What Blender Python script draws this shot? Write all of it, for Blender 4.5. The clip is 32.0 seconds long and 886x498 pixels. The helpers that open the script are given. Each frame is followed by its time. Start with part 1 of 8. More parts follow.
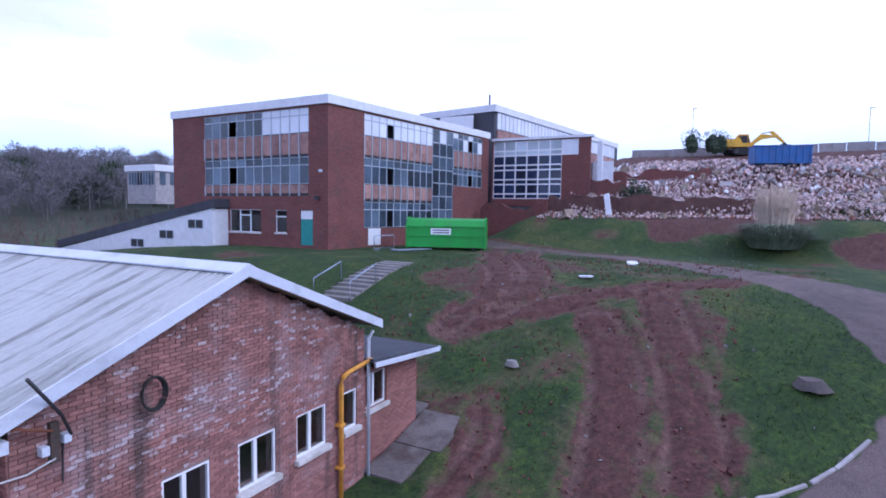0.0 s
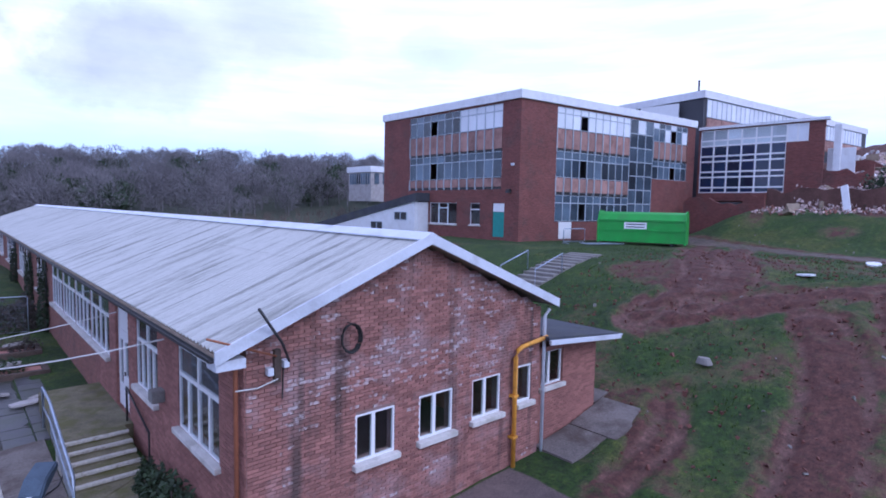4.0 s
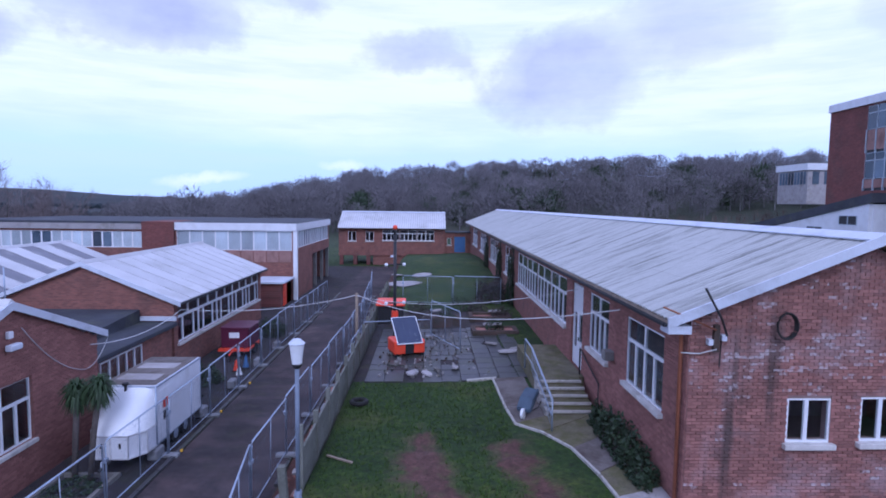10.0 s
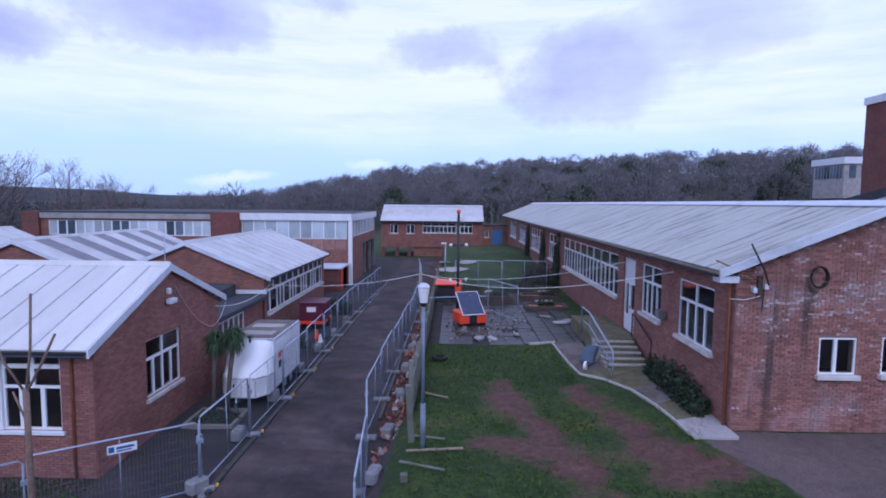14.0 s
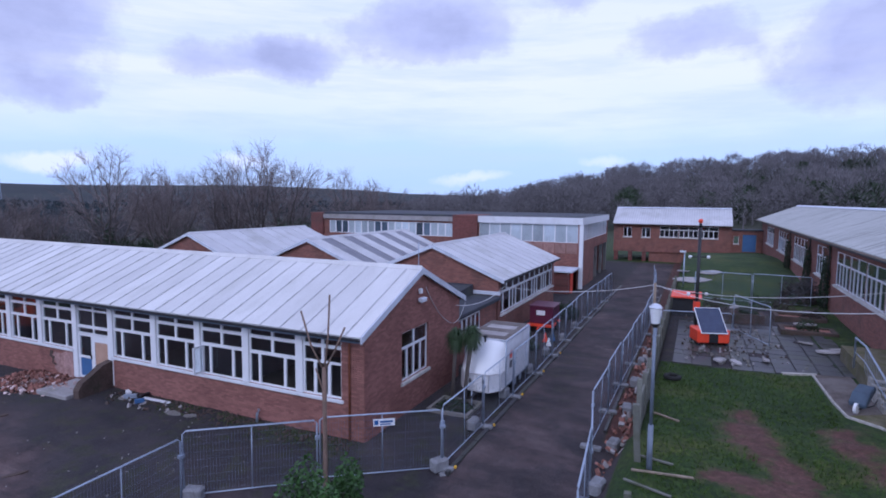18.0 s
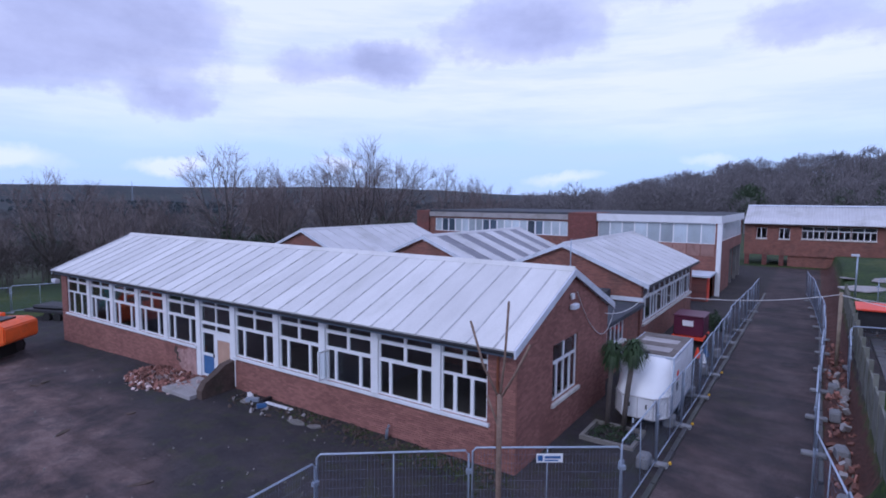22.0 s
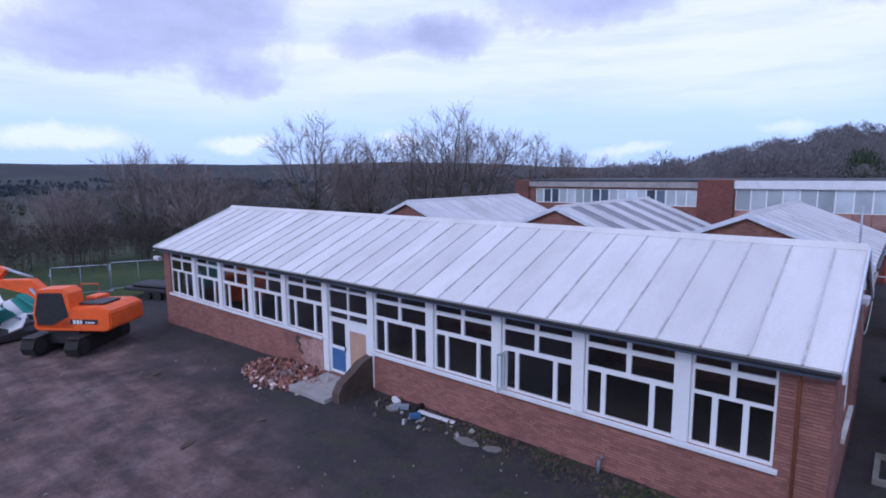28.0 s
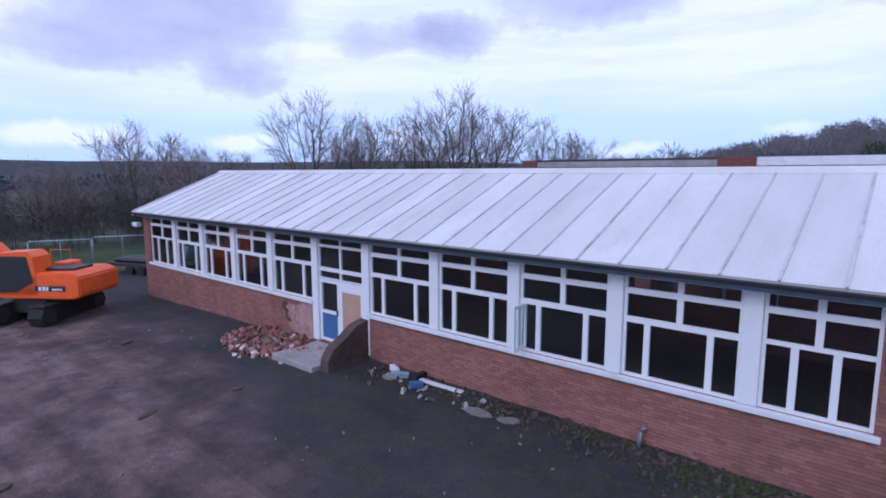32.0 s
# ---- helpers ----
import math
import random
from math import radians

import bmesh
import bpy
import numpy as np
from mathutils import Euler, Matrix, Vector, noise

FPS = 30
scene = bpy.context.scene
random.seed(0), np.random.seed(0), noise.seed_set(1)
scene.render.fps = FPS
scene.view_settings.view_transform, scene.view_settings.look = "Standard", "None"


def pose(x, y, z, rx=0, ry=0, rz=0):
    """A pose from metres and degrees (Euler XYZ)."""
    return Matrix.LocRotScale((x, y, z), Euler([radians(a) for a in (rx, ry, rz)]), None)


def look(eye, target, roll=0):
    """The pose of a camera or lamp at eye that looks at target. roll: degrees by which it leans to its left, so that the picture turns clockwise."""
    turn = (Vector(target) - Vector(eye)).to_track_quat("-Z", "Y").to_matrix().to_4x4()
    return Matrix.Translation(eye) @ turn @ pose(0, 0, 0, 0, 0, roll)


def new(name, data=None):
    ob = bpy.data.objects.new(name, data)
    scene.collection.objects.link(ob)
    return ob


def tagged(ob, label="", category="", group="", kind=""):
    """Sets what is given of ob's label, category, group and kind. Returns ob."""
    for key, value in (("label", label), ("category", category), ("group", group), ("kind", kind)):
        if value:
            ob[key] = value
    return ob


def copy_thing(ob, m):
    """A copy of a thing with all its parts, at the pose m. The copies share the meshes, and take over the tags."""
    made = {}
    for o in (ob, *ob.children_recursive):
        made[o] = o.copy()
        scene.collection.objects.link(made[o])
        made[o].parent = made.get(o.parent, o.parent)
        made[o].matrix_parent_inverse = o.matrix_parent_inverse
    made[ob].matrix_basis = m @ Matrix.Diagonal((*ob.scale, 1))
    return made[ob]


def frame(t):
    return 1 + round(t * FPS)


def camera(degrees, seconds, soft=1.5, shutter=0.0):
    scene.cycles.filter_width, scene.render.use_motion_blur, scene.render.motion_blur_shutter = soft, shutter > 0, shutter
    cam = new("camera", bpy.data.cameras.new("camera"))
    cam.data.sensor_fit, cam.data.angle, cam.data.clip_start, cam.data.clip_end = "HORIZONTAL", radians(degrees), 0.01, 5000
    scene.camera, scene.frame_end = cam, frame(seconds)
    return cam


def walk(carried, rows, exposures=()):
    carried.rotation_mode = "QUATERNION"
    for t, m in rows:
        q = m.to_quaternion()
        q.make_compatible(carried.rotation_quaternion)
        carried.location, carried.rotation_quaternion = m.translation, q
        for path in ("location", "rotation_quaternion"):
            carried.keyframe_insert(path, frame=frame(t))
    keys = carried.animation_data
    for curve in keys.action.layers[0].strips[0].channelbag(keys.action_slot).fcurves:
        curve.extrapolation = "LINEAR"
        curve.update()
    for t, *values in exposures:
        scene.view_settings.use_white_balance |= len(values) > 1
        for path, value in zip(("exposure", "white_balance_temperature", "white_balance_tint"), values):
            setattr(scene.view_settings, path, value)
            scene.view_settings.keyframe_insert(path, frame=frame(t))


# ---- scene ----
cam = camera(77.3, 32.0, soft=1.8)
METRES, EYE, TILT, LEAN, TURN = 8.0, 1.5, 0.0, 0.0, 0.0
PATH = [
    (0, (-3.728, -8.726, 7.442), (-1.967, -7.788, 7.303), 0.8),
    (0.5, (-3.817, -8.705, 7.474), (-2.098, -7.693, 7.333), 0.8),
    (1, (-3.884, -8.747, 7.538), (-2.205, -7.669, 7.399), 0.9),
    (1.5, (-3.976, -8.878, 7.53), (-2.343, -7.732, 7.389), 0.9),
    (2, (-3.982, -8.954, 7.403), (-2.396, -7.743, 7.262), 1.0),
    (2.5, (-4.001, -9.122, 7.186), (-2.466, -7.848, 7.045), 0.9),
    (4.5, (-3.762, -9.338, 6.9), (-2.516, -7.781, 6.744), 1.1),
    (5, (-3.759, -9.253, 6.921), (-2.609, -7.624, 6.762), 1.0),
    (5.5, (-3.787, -9.244, 6.939), (-2.729, -7.553, 6.782), 1.0),
    (6, (-3.818, -9.266, 6.96), (-2.858, -7.518, 6.805), 1.0),
    (6.5, (-3.946, -9.281, 6.877), (-3.106, -7.473, 6.722), 0.8),
    (7, (-4.138, -9.35, 6.577), (-3.42, -7.489, 6.426), 0.8),
    (7.5, (-4.416, -9.537, 6.229), (-3.82, -7.634, 6.075), 0.7),
    (8, (-4.746, -9.885, 6.031), (-4.258, -7.951, 5.879), 0.7),
    (8.5, (-4.993, -10.191, 6.152), (-4.626, -8.23, 6.002), 0.7),
    (9, (-5.283, -10.689, 6.413), (-5.038, -8.71, 6.262), 0.8),
    (9.5, (-5.555, -11.261, 6.68), (-5.416, -9.272, 6.526), 0.7),
    (10, (-5.763, -11.886, 6.84), (-5.713, -9.893, 6.682), 0.7),
    (10.5, (-5.925, -12.446, 6.882), (-5.895, -10.452, 6.724), 0.7),
    (11, (-6.143, -12.964, 6.852), (-6.117, -10.971, 6.692), 0.7),
    (11.5, (-6.352, -13.407, 6.595), (-6.331, -11.413, 6.437), 0.6),
    (12, (-6.622, -13.747, 6.337), (-6.608, -11.753, 6.179), 0.6),
    (12.5, (-6.98, -14.048, 6.109), (-6.975, -12.055, 5.948), 0.5),
    (13, (-7.279, -14.346, 5.976), (-7.28, -12.352, 5.816), 0.7),
    (13.5, (-7.495, -14.635, 6.031), (-7.511, -12.642, 5.868), 0.6),
    (15.5, (-7.812, -15.827, 6.746), (-8.023, -13.846, 6.574), 0.7),
    (16, (-7.67, -15.856, 6.87), (-7.996, -13.89, 6.696), 0.6),
    (16.5, (-7.579, -15.83, 6.915), (-8.069, -13.899, 6.738), 0.6),
    (17, (-7.566, -15.768, 6.907), (-8.194, -13.877, 6.73), 0.5),
    (17.5, (-7.572, -15.745, 6.807), (-8.302, -13.892, 6.63), 0.6),
    (18, (-7.544, -15.748, 6.713), (-8.377, -13.938, 6.534), 0.5),
    (18.5, (-7.605, -15.708, 6.622), (-8.509, -13.933, 6.441), 0.5),
    (19, (-7.734, -15.629, 6.493), (-8.655, -13.863, 6.314), 0.5),
    (19.5, (-7.959, -15.495, 6.328), (-8.902, -13.74, 6.148), 0.5),
    (20, (-8.333, -15.272, 6.188), (-9.297, -13.529, 6.01), 0.5),
    (20.5, (-8.789, -15.039, 6.187), (-9.795, -13.32, 6.008), 0.5),
    (21, (-9.361, -14.759, 6.25), (-10.409, -13.065, 6.07), 0.4),
    (21.5, (-10.008, -14.417, 6.274), (-11.092, -12.746, 6.093), 0.4),
    (22, (-10.698, -14.124, 6.307), (-11.813, -12.474, 6.128), 0.4),
    (22.5, (-11.414, -13.777, 6.349), (-12.559, -12.147, 6.169), 0.4),
    (23, (-12.111, -13.405, 6.359), (-13.284, -11.795, 6.183), 0.3),
    (23.5, (-12.904, -13.023, 6.268), (-14.103, -11.432, 6.094), 0.2),
    (24, (-13.667, -12.724, 6.062), (-14.887, -11.148, 5.891), 0.2),
    (24.5, (-14.341, -12.505, 5.914), (-15.576, -10.941, 5.735), 0.0),
    (25, (-14.981, -12.384, 5.901), (-16.226, -10.833, 5.691), -0.0),
    (25.5, (-15.498, -12.326, 5.99), (-16.75, -10.785, 5.751), -0.1),
    (27.5, (-16.699, -12.671, 6.005), (-17.976, -11.157, 5.734), -0.4),
    (28, (-16.63, -12.802, 5.809), (-17.91, -11.289, 5.539), -0.4),
    (28.5, (-16.583, -12.924, 5.585), (-17.866, -11.414, 5.313), -0.5),
    (29, (-16.535, -12.994, 5.283), (-17.819, -11.485, 5.011), -0.4),
    (29.5, (-16.52, -12.999, 4.973), (-17.802, -11.489, 4.698), -0.3),
    (30, (-16.621, -12.852, 4.716), (-17.905, -11.344, 4.44), -0.4),
    (30.5, (-16.917, -12.587, 4.501), (-18.199, -11.077, 4.224), -0.2),
    (31, (-17.27, -12.18, 4.289), (-18.552, -10.67, 4.014), -0.2),
    (31.5, (-17.683, -11.738, 4.112), (-18.965, -10.227, 3.842), 0.0),
    (32, (-18.16, -11.185, 3.973), (-19.446, -9.678, 3.7), -0.1),
]
EXPOSURES = [(0, 0.54, 5200, 22), (2.5, 0.48, 5160, 22), (6, 0.36, 5050, 22), (9, 0.22, 5000, 24), (13, 0.1, 5120, 22), (19, -0.02, 5300, 20), (23, -0.08, 5290, 20), (25, -0.14, 5290, 20), (28, 0.03, 5350, 20), (32, 0.09, 5380, 20)]
walk(cam, [(t, look(eye, target, roll)) for t, eye, target, roll in PATH], EXPOSURES)

# ---------------------------------------------------------------- light
world = bpy.data.worlds.new("world")
scene.world = world
world.use_nodes = True
def build_sky():
    """A broken overcast: pale blue low down, a white band, lavender-grey clouds above; brightest to the east."""
    nt = world.node_tree
    N, L = nt.nodes, nt.links
    bg = N["Background"]
    sky = N.new("ShaderNodeTexSky")
    sky.sky_type, sky.sun_disc = "NISHITA", False
    sky.sun_elevation, sky.sun_rotation = radians(38), radians(180)
    tc = N.new("ShaderNodeTexCoord")
    sep = N.new("ShaderNodeSeparateXYZ")
    L.new(tc.outputs["Generated"], sep.inputs[0])
    def noisy(scale, stretch, detail, rough, shift):
        mp = N.new("ShaderNodeMapping")
        mp.inputs["Scale"].default_value, mp.inputs["Location"].default_value = (1, 1, stretch), shift
        L.new(tc.outputs["Generated"], mp.inputs["Vector"])
        n = N.new("ShaderNodeTexNoise")
        n.inputs["Scale"].default_value, n.inputs["Detail"].default_value, n.inputs["Roughness"].default_value = scale, detail, rough
        L.new(mp.outputs[0], n.inputs["Vector"])
        return n.outputs[0]
    def mathed(op, a, b=None, c=None):
        m = N.new("ShaderNodeMath")
        m.operation = op
        for i, v in enumerate((a, b, c)):
            if v is None:
                continue
            if isinstance(v, (int, float)):
                m.inputs[i].default_value = v
            else:
                L.new(v, m.inputs[i])
        return m.outputs[0]
    def ramped(fac, stops):
        r = N.new("ShaderNodeValToRGB")
        el = r.color_ramp.elements
        el[0].position, el[0].color = stops[0][0], (*stops[0][1], 1)
        el[1].position, el[1].color = stops[-1][0], (*stops[-1][1], 1)
        for p, c in stops[1:-1]:
            e = el.new(p)
            e.color = (*c, 1)
        L.new(fac, r.inputs[0])
        return r.outputs[0]
    def mixed(fac, a, b):
        x = N.new("ShaderNodeMix")
        x.data_type = "RGBA"
        L.new(fac, x.inputs[0])
        L.new(a, x.inputs[6])
        L.new(b, x.inputs[7])
        return x.outputs[2]
    def vec(op, a, b):
        v = N.new("ShaderNodeVectorMath")
        v.operation = op
        for i, w in enumerate((a, b)):
            if isinstance(w, (tuple, Vector)):
                v.inputs[i].default_value = w
            else:
                L.new(w, v.inputs[i])
        return v.outputs["Value"] if op == "DOT_PRODUCT" else v.outputs[0]
    # directions stirred by noise, for ragged cloud edges
    sn = N.new("ShaderNodeTexNoise")
    sn.inputs["Scale"].default_value, sn.inputs["Detail"].default_value, sn.inputs["Roughness"].default_value = 5.0, 7, 0.62
    L.new(tc.outputs["Generated"], sn.inputs["Vector"])
    way = vec("ADD", tc.outputs["Generated"], vec("MULTIPLY", vec("SUBTRACT", sn.outputs["Color"], (0.5, 0.5, 0.5)), (0.13, 0.13, 0.09)))
    def clouds(rows):
        """Soft heaps of cloud: bearing, height, half width, half height (degrees) and weight."""
        total = None
        for az, el, w, h, k in rows:
            a, e = radians(az), radians(el)
            side = Vector((-math.sin(a), math.cos(a), 0)) / radians(w)
            up = Vector((-math.sin(e) * math.cos(a), -math.sin(e) * math.sin(a), math.cos(e))) / radians(h)
            front = (math.cos(a), math.sin(a), 0)
            u, v = vec("DOT_PRODUCT", way, side), mathed("SUBTRACT", vec("DOT_PRODUCT", way, up), 0.0)
            r = mathed("ADD", mathed("MULTIPLY", u, u), mathed("MULTIPLY", v, v))
            blob = mathed("MULTIPLY", mathed("POWER", 2.7183, mathed("MULTIPLY", r, -1.0)), mathed("MULTIPLY", mathed("GREATER_THAN", vec("DOT_PRODUCT", way, front), 0.0), k))
            total = blob if total is None else mathed("ADD", total, blob)
        return total
    # height above the skyline, stirred by noise
    lift = mathed("ADD", sep.outputs["Z"], mathed("MULTIPLY", mathed("SUBTRACT", noisy(3.0, 3.0, 5, 0.55, (3, 1, 0)), 0.5), 0.10))
    base = ramped(lift, [(0.0, (0.56, 0.72, 1.0)), (0.085, (0.64, 0.79, 1.06)), (0.135, (0.87, 0.91, 1.08)), (0.2, (0.96, 0.955, 1.09)), (0.5, (0.88, 0.90, 1.06))])
    streak = ramped(noisy(3.2, 9.0, 6, 0.6, (2.0, 0.7, 1.1)), [(0.42, (0.0, 0.0, 0.0)), (0.62, (0.6, 0.6, 0.6))])
    base = mixed(streak, base, ramped(lift, [(0.0, (0.62, 0.76, 1.0)), (0.2, (0.70, 0.77, 1.0))]))
    puffs = ramped(clouds([(164, 3.4, 6, 1.2, 1.0), (150, 3.0, 3.5, 1.0, 1.0), (134, 3.4, 3, 0.8, 0.7), (112, 2.6, 5, 0.7, 0.7), (99, 3.5, 4, 0.8, 0.6)]), [(0.3, (0, 0, 0)), (0.75, (0.85, 0.85, 0.85))])
    base = mixed(puffs, base, ramped(lift, [(0.0, (0.92, 0.94, 1.1)), (0.1, (1.0, 1.0, 1.1))]))
    heaps = clouds([(156, 15.0, 10, 4.2, 1.15), (163, 10.5, 6, 1.8, 0.7), (149.6, 9.0, 3.6, 1.5, 0.9), (137.6, 12.8, 2.6, 1.5, 0.7), (130, 12.8, 3.8, 1.9, 0.95), (116, 16.2, 8, 3.0, 1.05), (103, 19.5, 5, 2, 0.45), (91, 15.0, 5, 2.1, 0.75), (76.7, 12.5, 5.6, 3.8, 1.35), (65, 16.4, 6.5, 3.4, 0.95), (48, 15.4, 4, 2.6, 0.8)])
    high = ramped(sep.outputs["Z"], [(0.33, (0, 0, 0)), (0.42, (1, 1, 1))])
    loose = mathed("MULTIPLY", high, mathed("MULTIPLY", noisy(2.6, 2.6, 7, 0.56, (0.4, 2.2, 0.3)), 1.1))
    field = mathed("MULTIPLY_ADD", mathed("SUBTRACT", noisy(9.0, 1.6, 7, 0.6, (0.2, 0.5, 0.9)), 0.5), 0.9, mathed("ADD", heaps, loose))
    cloud = ramped(field, [(0.22, (0, 0, 0)), (0.42, (0.6, 0.6, 0.6)), (0.85, (1, 1, 1))])
    east = ramped(mathed("MULTIPLY_ADD", sep.outputs["X"], 0.5, 0.5), [(0.55, (0.9, 0.9, 0.9)), (0.72, (0.55, 0.55, 0.55)), (0.92, (0.12, 0.12, 0.12))])
    amount = mathed("MULTIPLY", cloud, east)
    grey = ramped(noisy(7, 2.0, 6, 0.6, (1, 0, 0)), [(0.3, (0.43, 0.44, 0.60)), (0.7, (0.60, 0.61, 0.80))])
    col = mixed(amount, base, grey)
    g = N.new("ShaderNodeVectorMath")
    g.operation = "SCALE"
    g.inputs["Scale"].default_value = 0.10
    L.new(sky.outputs[0], g.inputs[0])
    mix = N.new("ShaderNodeMix")
    mix.data_type = "RGBA"
    mix.inputs[0].default_value = 0.94
    L.new(g.outputs[0], mix.inputs[6])
    L.new(col, mix.inputs[7])
    L.new(mix.outputs[2], bg.inputs[0])
    bg.inputs[1].default_value = 1.0
build_sky()
sun_data = bpy.data.lights.new("sun", "SUN")
sun_data.energy, sun_data.angle, sun_data.color = 0.85, radians(25), (1.0, 0.95, 0.9)
sun = new("sun", sun_data)
sun.rotation_euler = (radians(52), 0, radians(0))

# ---------------------------------------------------------------- materials
def mat(name, colour, rough=0.8, metal=0.0, vary=0.25, scale=3.0, fine=40.0, bump=0.15, spots=None, spot_scale=1.0, spot_amount=0.5, obj_random=0.0, island=0.0, stretch=(1, 1, 1), spot_from=0.52, streaks=None, streak_amount=0.6):
    """A worn surface: two scales of noise in colour, fine relief, and stains of another colour."""
    m = bpy.data.materials.new(name)
    m.use_nodes = True
    nt = m.node_tree
    N, L = nt.nodes, nt.links
    b = N["Principled BSDF"]
    b.inputs["Roughness"].default_value, b.inputs["Metallic"].default_value = rough, metal
    geo = N.new("ShaderNodeNewGeometry")
    mp = N.new("ShaderNodeMapping")
    mp.inputs["Scale"].default_value = stretch
    L.new(geo.outputs["Position"], mp.inputs["Vector"])
    big, small = N.new("ShaderNodeTexNoise"), N.new("ShaderNodeTexNoise")
    big.inputs["Scale"].default_value, big.inputs["Detail"].default_value = scale, 5
    small.inputs["Scale"].default_value, small.inputs["Detail"].default_value = fine, 4
    L.new(mp.outputs[0], big.inputs["Vector"])
    L.new(mp.outputs[0], small.inputs["Vector"])
    add = N.new("ShaderNodeMath")
    add.operation = "ADD"
    L.new(big.outputs[0], add.inputs[0])
    L.new(small.outputs[0], add.inputs[1])
    val = N.new("ShaderNodeMapRange")
    val.inputs[1].default_value, val.inputs[2].default_value = 0.7, 1.3
    val.inputs[3].default_value, val.inputs[4].default_value = 1 - vary, 1 + vary
    L.new(add.outputs[0], val.inputs[0])
    fac = val.outputs[0]
    for amount, node, out in ((obj_random, "ShaderNodeObjectInfo", "Random"), (island, "ShaderNodeNewGeometry", "Random Per Island")):
        if amount:
            oi = N.new(node)
            mr = N.new("ShaderNodeMapRange")
            mr.inputs[3].default_value, mr.inputs[4].default_value = 1 - amount, 1 + amount
            L.new(oi.outputs[out], mr.inputs[0])
            mu = N.new("ShaderNodeMath")
            mu.operation = "MULTIPLY"
            L.new(fac, mu.inputs[0])
            L.new(mr.outputs[0], mu.inputs[1])
            fac = mu.outputs[0]
    sc = N.new("ShaderNodeVectorMath")
    sc.operation = "SCALE"
    sc.inputs[0].default_value = colour
    L.new(fac, sc.inputs["Scale"])
    out = sc.outputs[0]
    if spots:
        sn = N.new("ShaderNodeTexNoise")
        sn.inputs["Scale"].default_value, sn.inputs["Detail"].default_value, sn.inputs["Roughness"].default_value = spot_scale, 6, 0.65
        L.new(mp.outputs[0], sn.inputs["Vector"])
        rr = N.new("ShaderNodeMapRange")
        rr.inputs[1].default_value, rr.inputs[2].default_value = spot_from, spot_from + 0.16
        rr.inputs[4].default_value = spot_amount
        L.new(sn.outputs[0], rr.inputs[0])
        mx = N.new("ShaderNodeMix")
        mx.data_type = "RGBA"
        L.new(rr.outputs[0], mx.inputs[0])
        L.new(out, mx.inputs[6])
        mx.inputs[7].default_value = (*spots, 1)
        out = mx.outputs[2]
    if streaks:
        # drip stains, long along z
        sm = N.new("ShaderNodeMapping")
        sm.inputs["Scale"].default_value = (1.7, 1.7, 0.16)
        L.new(geo.outputs["Position"], sm.inputs["Vector"])
        sn = N.new("ShaderNodeTexNoise")
        sn.inputs["Scale"].default_value, sn.inputs["Detail"].default_value, sn.inputs["Roughness"].default_value = 1.0, 5, 0.6
        L.new(sm.outputs[0], sn.inputs["Vector"])
        rr = N.new("ShaderNodeMapRange")
        rr.inputs[1].default_value, rr.inputs[2].default_value = 0.54, 0.70
        rr.inputs[4].default_value = streak_amount
        L.new(sn.outputs[0], rr.inputs[0])
        mx = N.new("ShaderNodeMix")
        mx.data_type = "RGBA"
        L.new(rr.outputs[0], mx.inputs[0])
        L.new(out, mx.inputs[6])
        mx.inputs[7].default_value = (*streaks, 1)
        out = mx.outputs[2]
    L.new(out, b.inputs["Base Color"])
    if bump:
        bp = N.new("ShaderNodeBump")
        bp.inputs["Strength"].default_value, bp.inputs["Distance"].default_value = bump, 0.02
        L.new(add.outputs[0], bp.inputs["Height"])
        L.new(bp.outputs[0], b.inputs["Normal"])
    return m


def brick_mat(name, side, base=(0.25, 0.112, 0.088), stain=(0.12, 0.075, 0.065), stain_amount=0.55, pale=0.0):
    """Brickwork laid in courses of 75 mm. side: 'x' for walls that face east or west, 'y' for north or south."""
    m = mat(name, base, 0.92, vary=0.16, scale=0.9, fine=22, bump=0.25, spots=stain, spot_scale=0.55, spot_amount=stain_amount)
    nt = m.node_tree
    N, L = nt.nodes, nt.links
    bsdf = N["Principled BSDF"]
    geo, sep, com = N.new("ShaderNodeNewGeometry"), N.new("ShaderNodeSeparateXYZ"), N.new("ShaderNodeCombineXYZ")
    L.new(geo.outputs["Position"], sep.inputs[0])
    L.new(sep.outputs["Y" if side == "x" else "X"], com.inputs[0])
    L.new(sep.outputs["Z"], com.inputs[1])
    br = N.new("ShaderNodeTexBrick")
    for k, v in (("Scale", 1.0), ("Brick Width", 0.225), ("Row Height", 0.075), ("Mortar Size", 0.011), ("Mortar Smooth", 0.3), ("Bias", 0.0)):
        br.inputs[k].default_value = v
    br.inputs["Color1"].default_value, br.inputs["Color2"].default_value, br.inputs["Mortar"].default_value = (0.72, 0.72, 0.72, 1), (1.22, 1.15, 1.1, 1), (0.95, 1.1, 1.2, 1)
    L.new(com.outputs[0], br.inputs["Vector"])
    mul = N.new("ShaderNodeMix")
    mul.data_type, mul.blend_type = "RGBA", "MULTIPLY"
    mul.inputs[0].default_value = 1.0
    old = bsdf.inputs["Base Color"].links[0].from_socket
    L.new(old, mul.inputs[6])
    L.new(br.outputs["Color"], mul.inputs[7])
    L.new(mul.outputs[2], bsdf.inputs["Base Color"])
    bp = N.new("ShaderNodeBump")
    bp.inputs["Strength"].default_value, bp.inputs["Distance"].default_value, bp.invert = 0.5, 0.01, True
    L.new(br.outputs["Fac"], bp.inputs["Height"])
    L.new(bp.outputs[0], bsdf.inputs["Normal"])
    return m

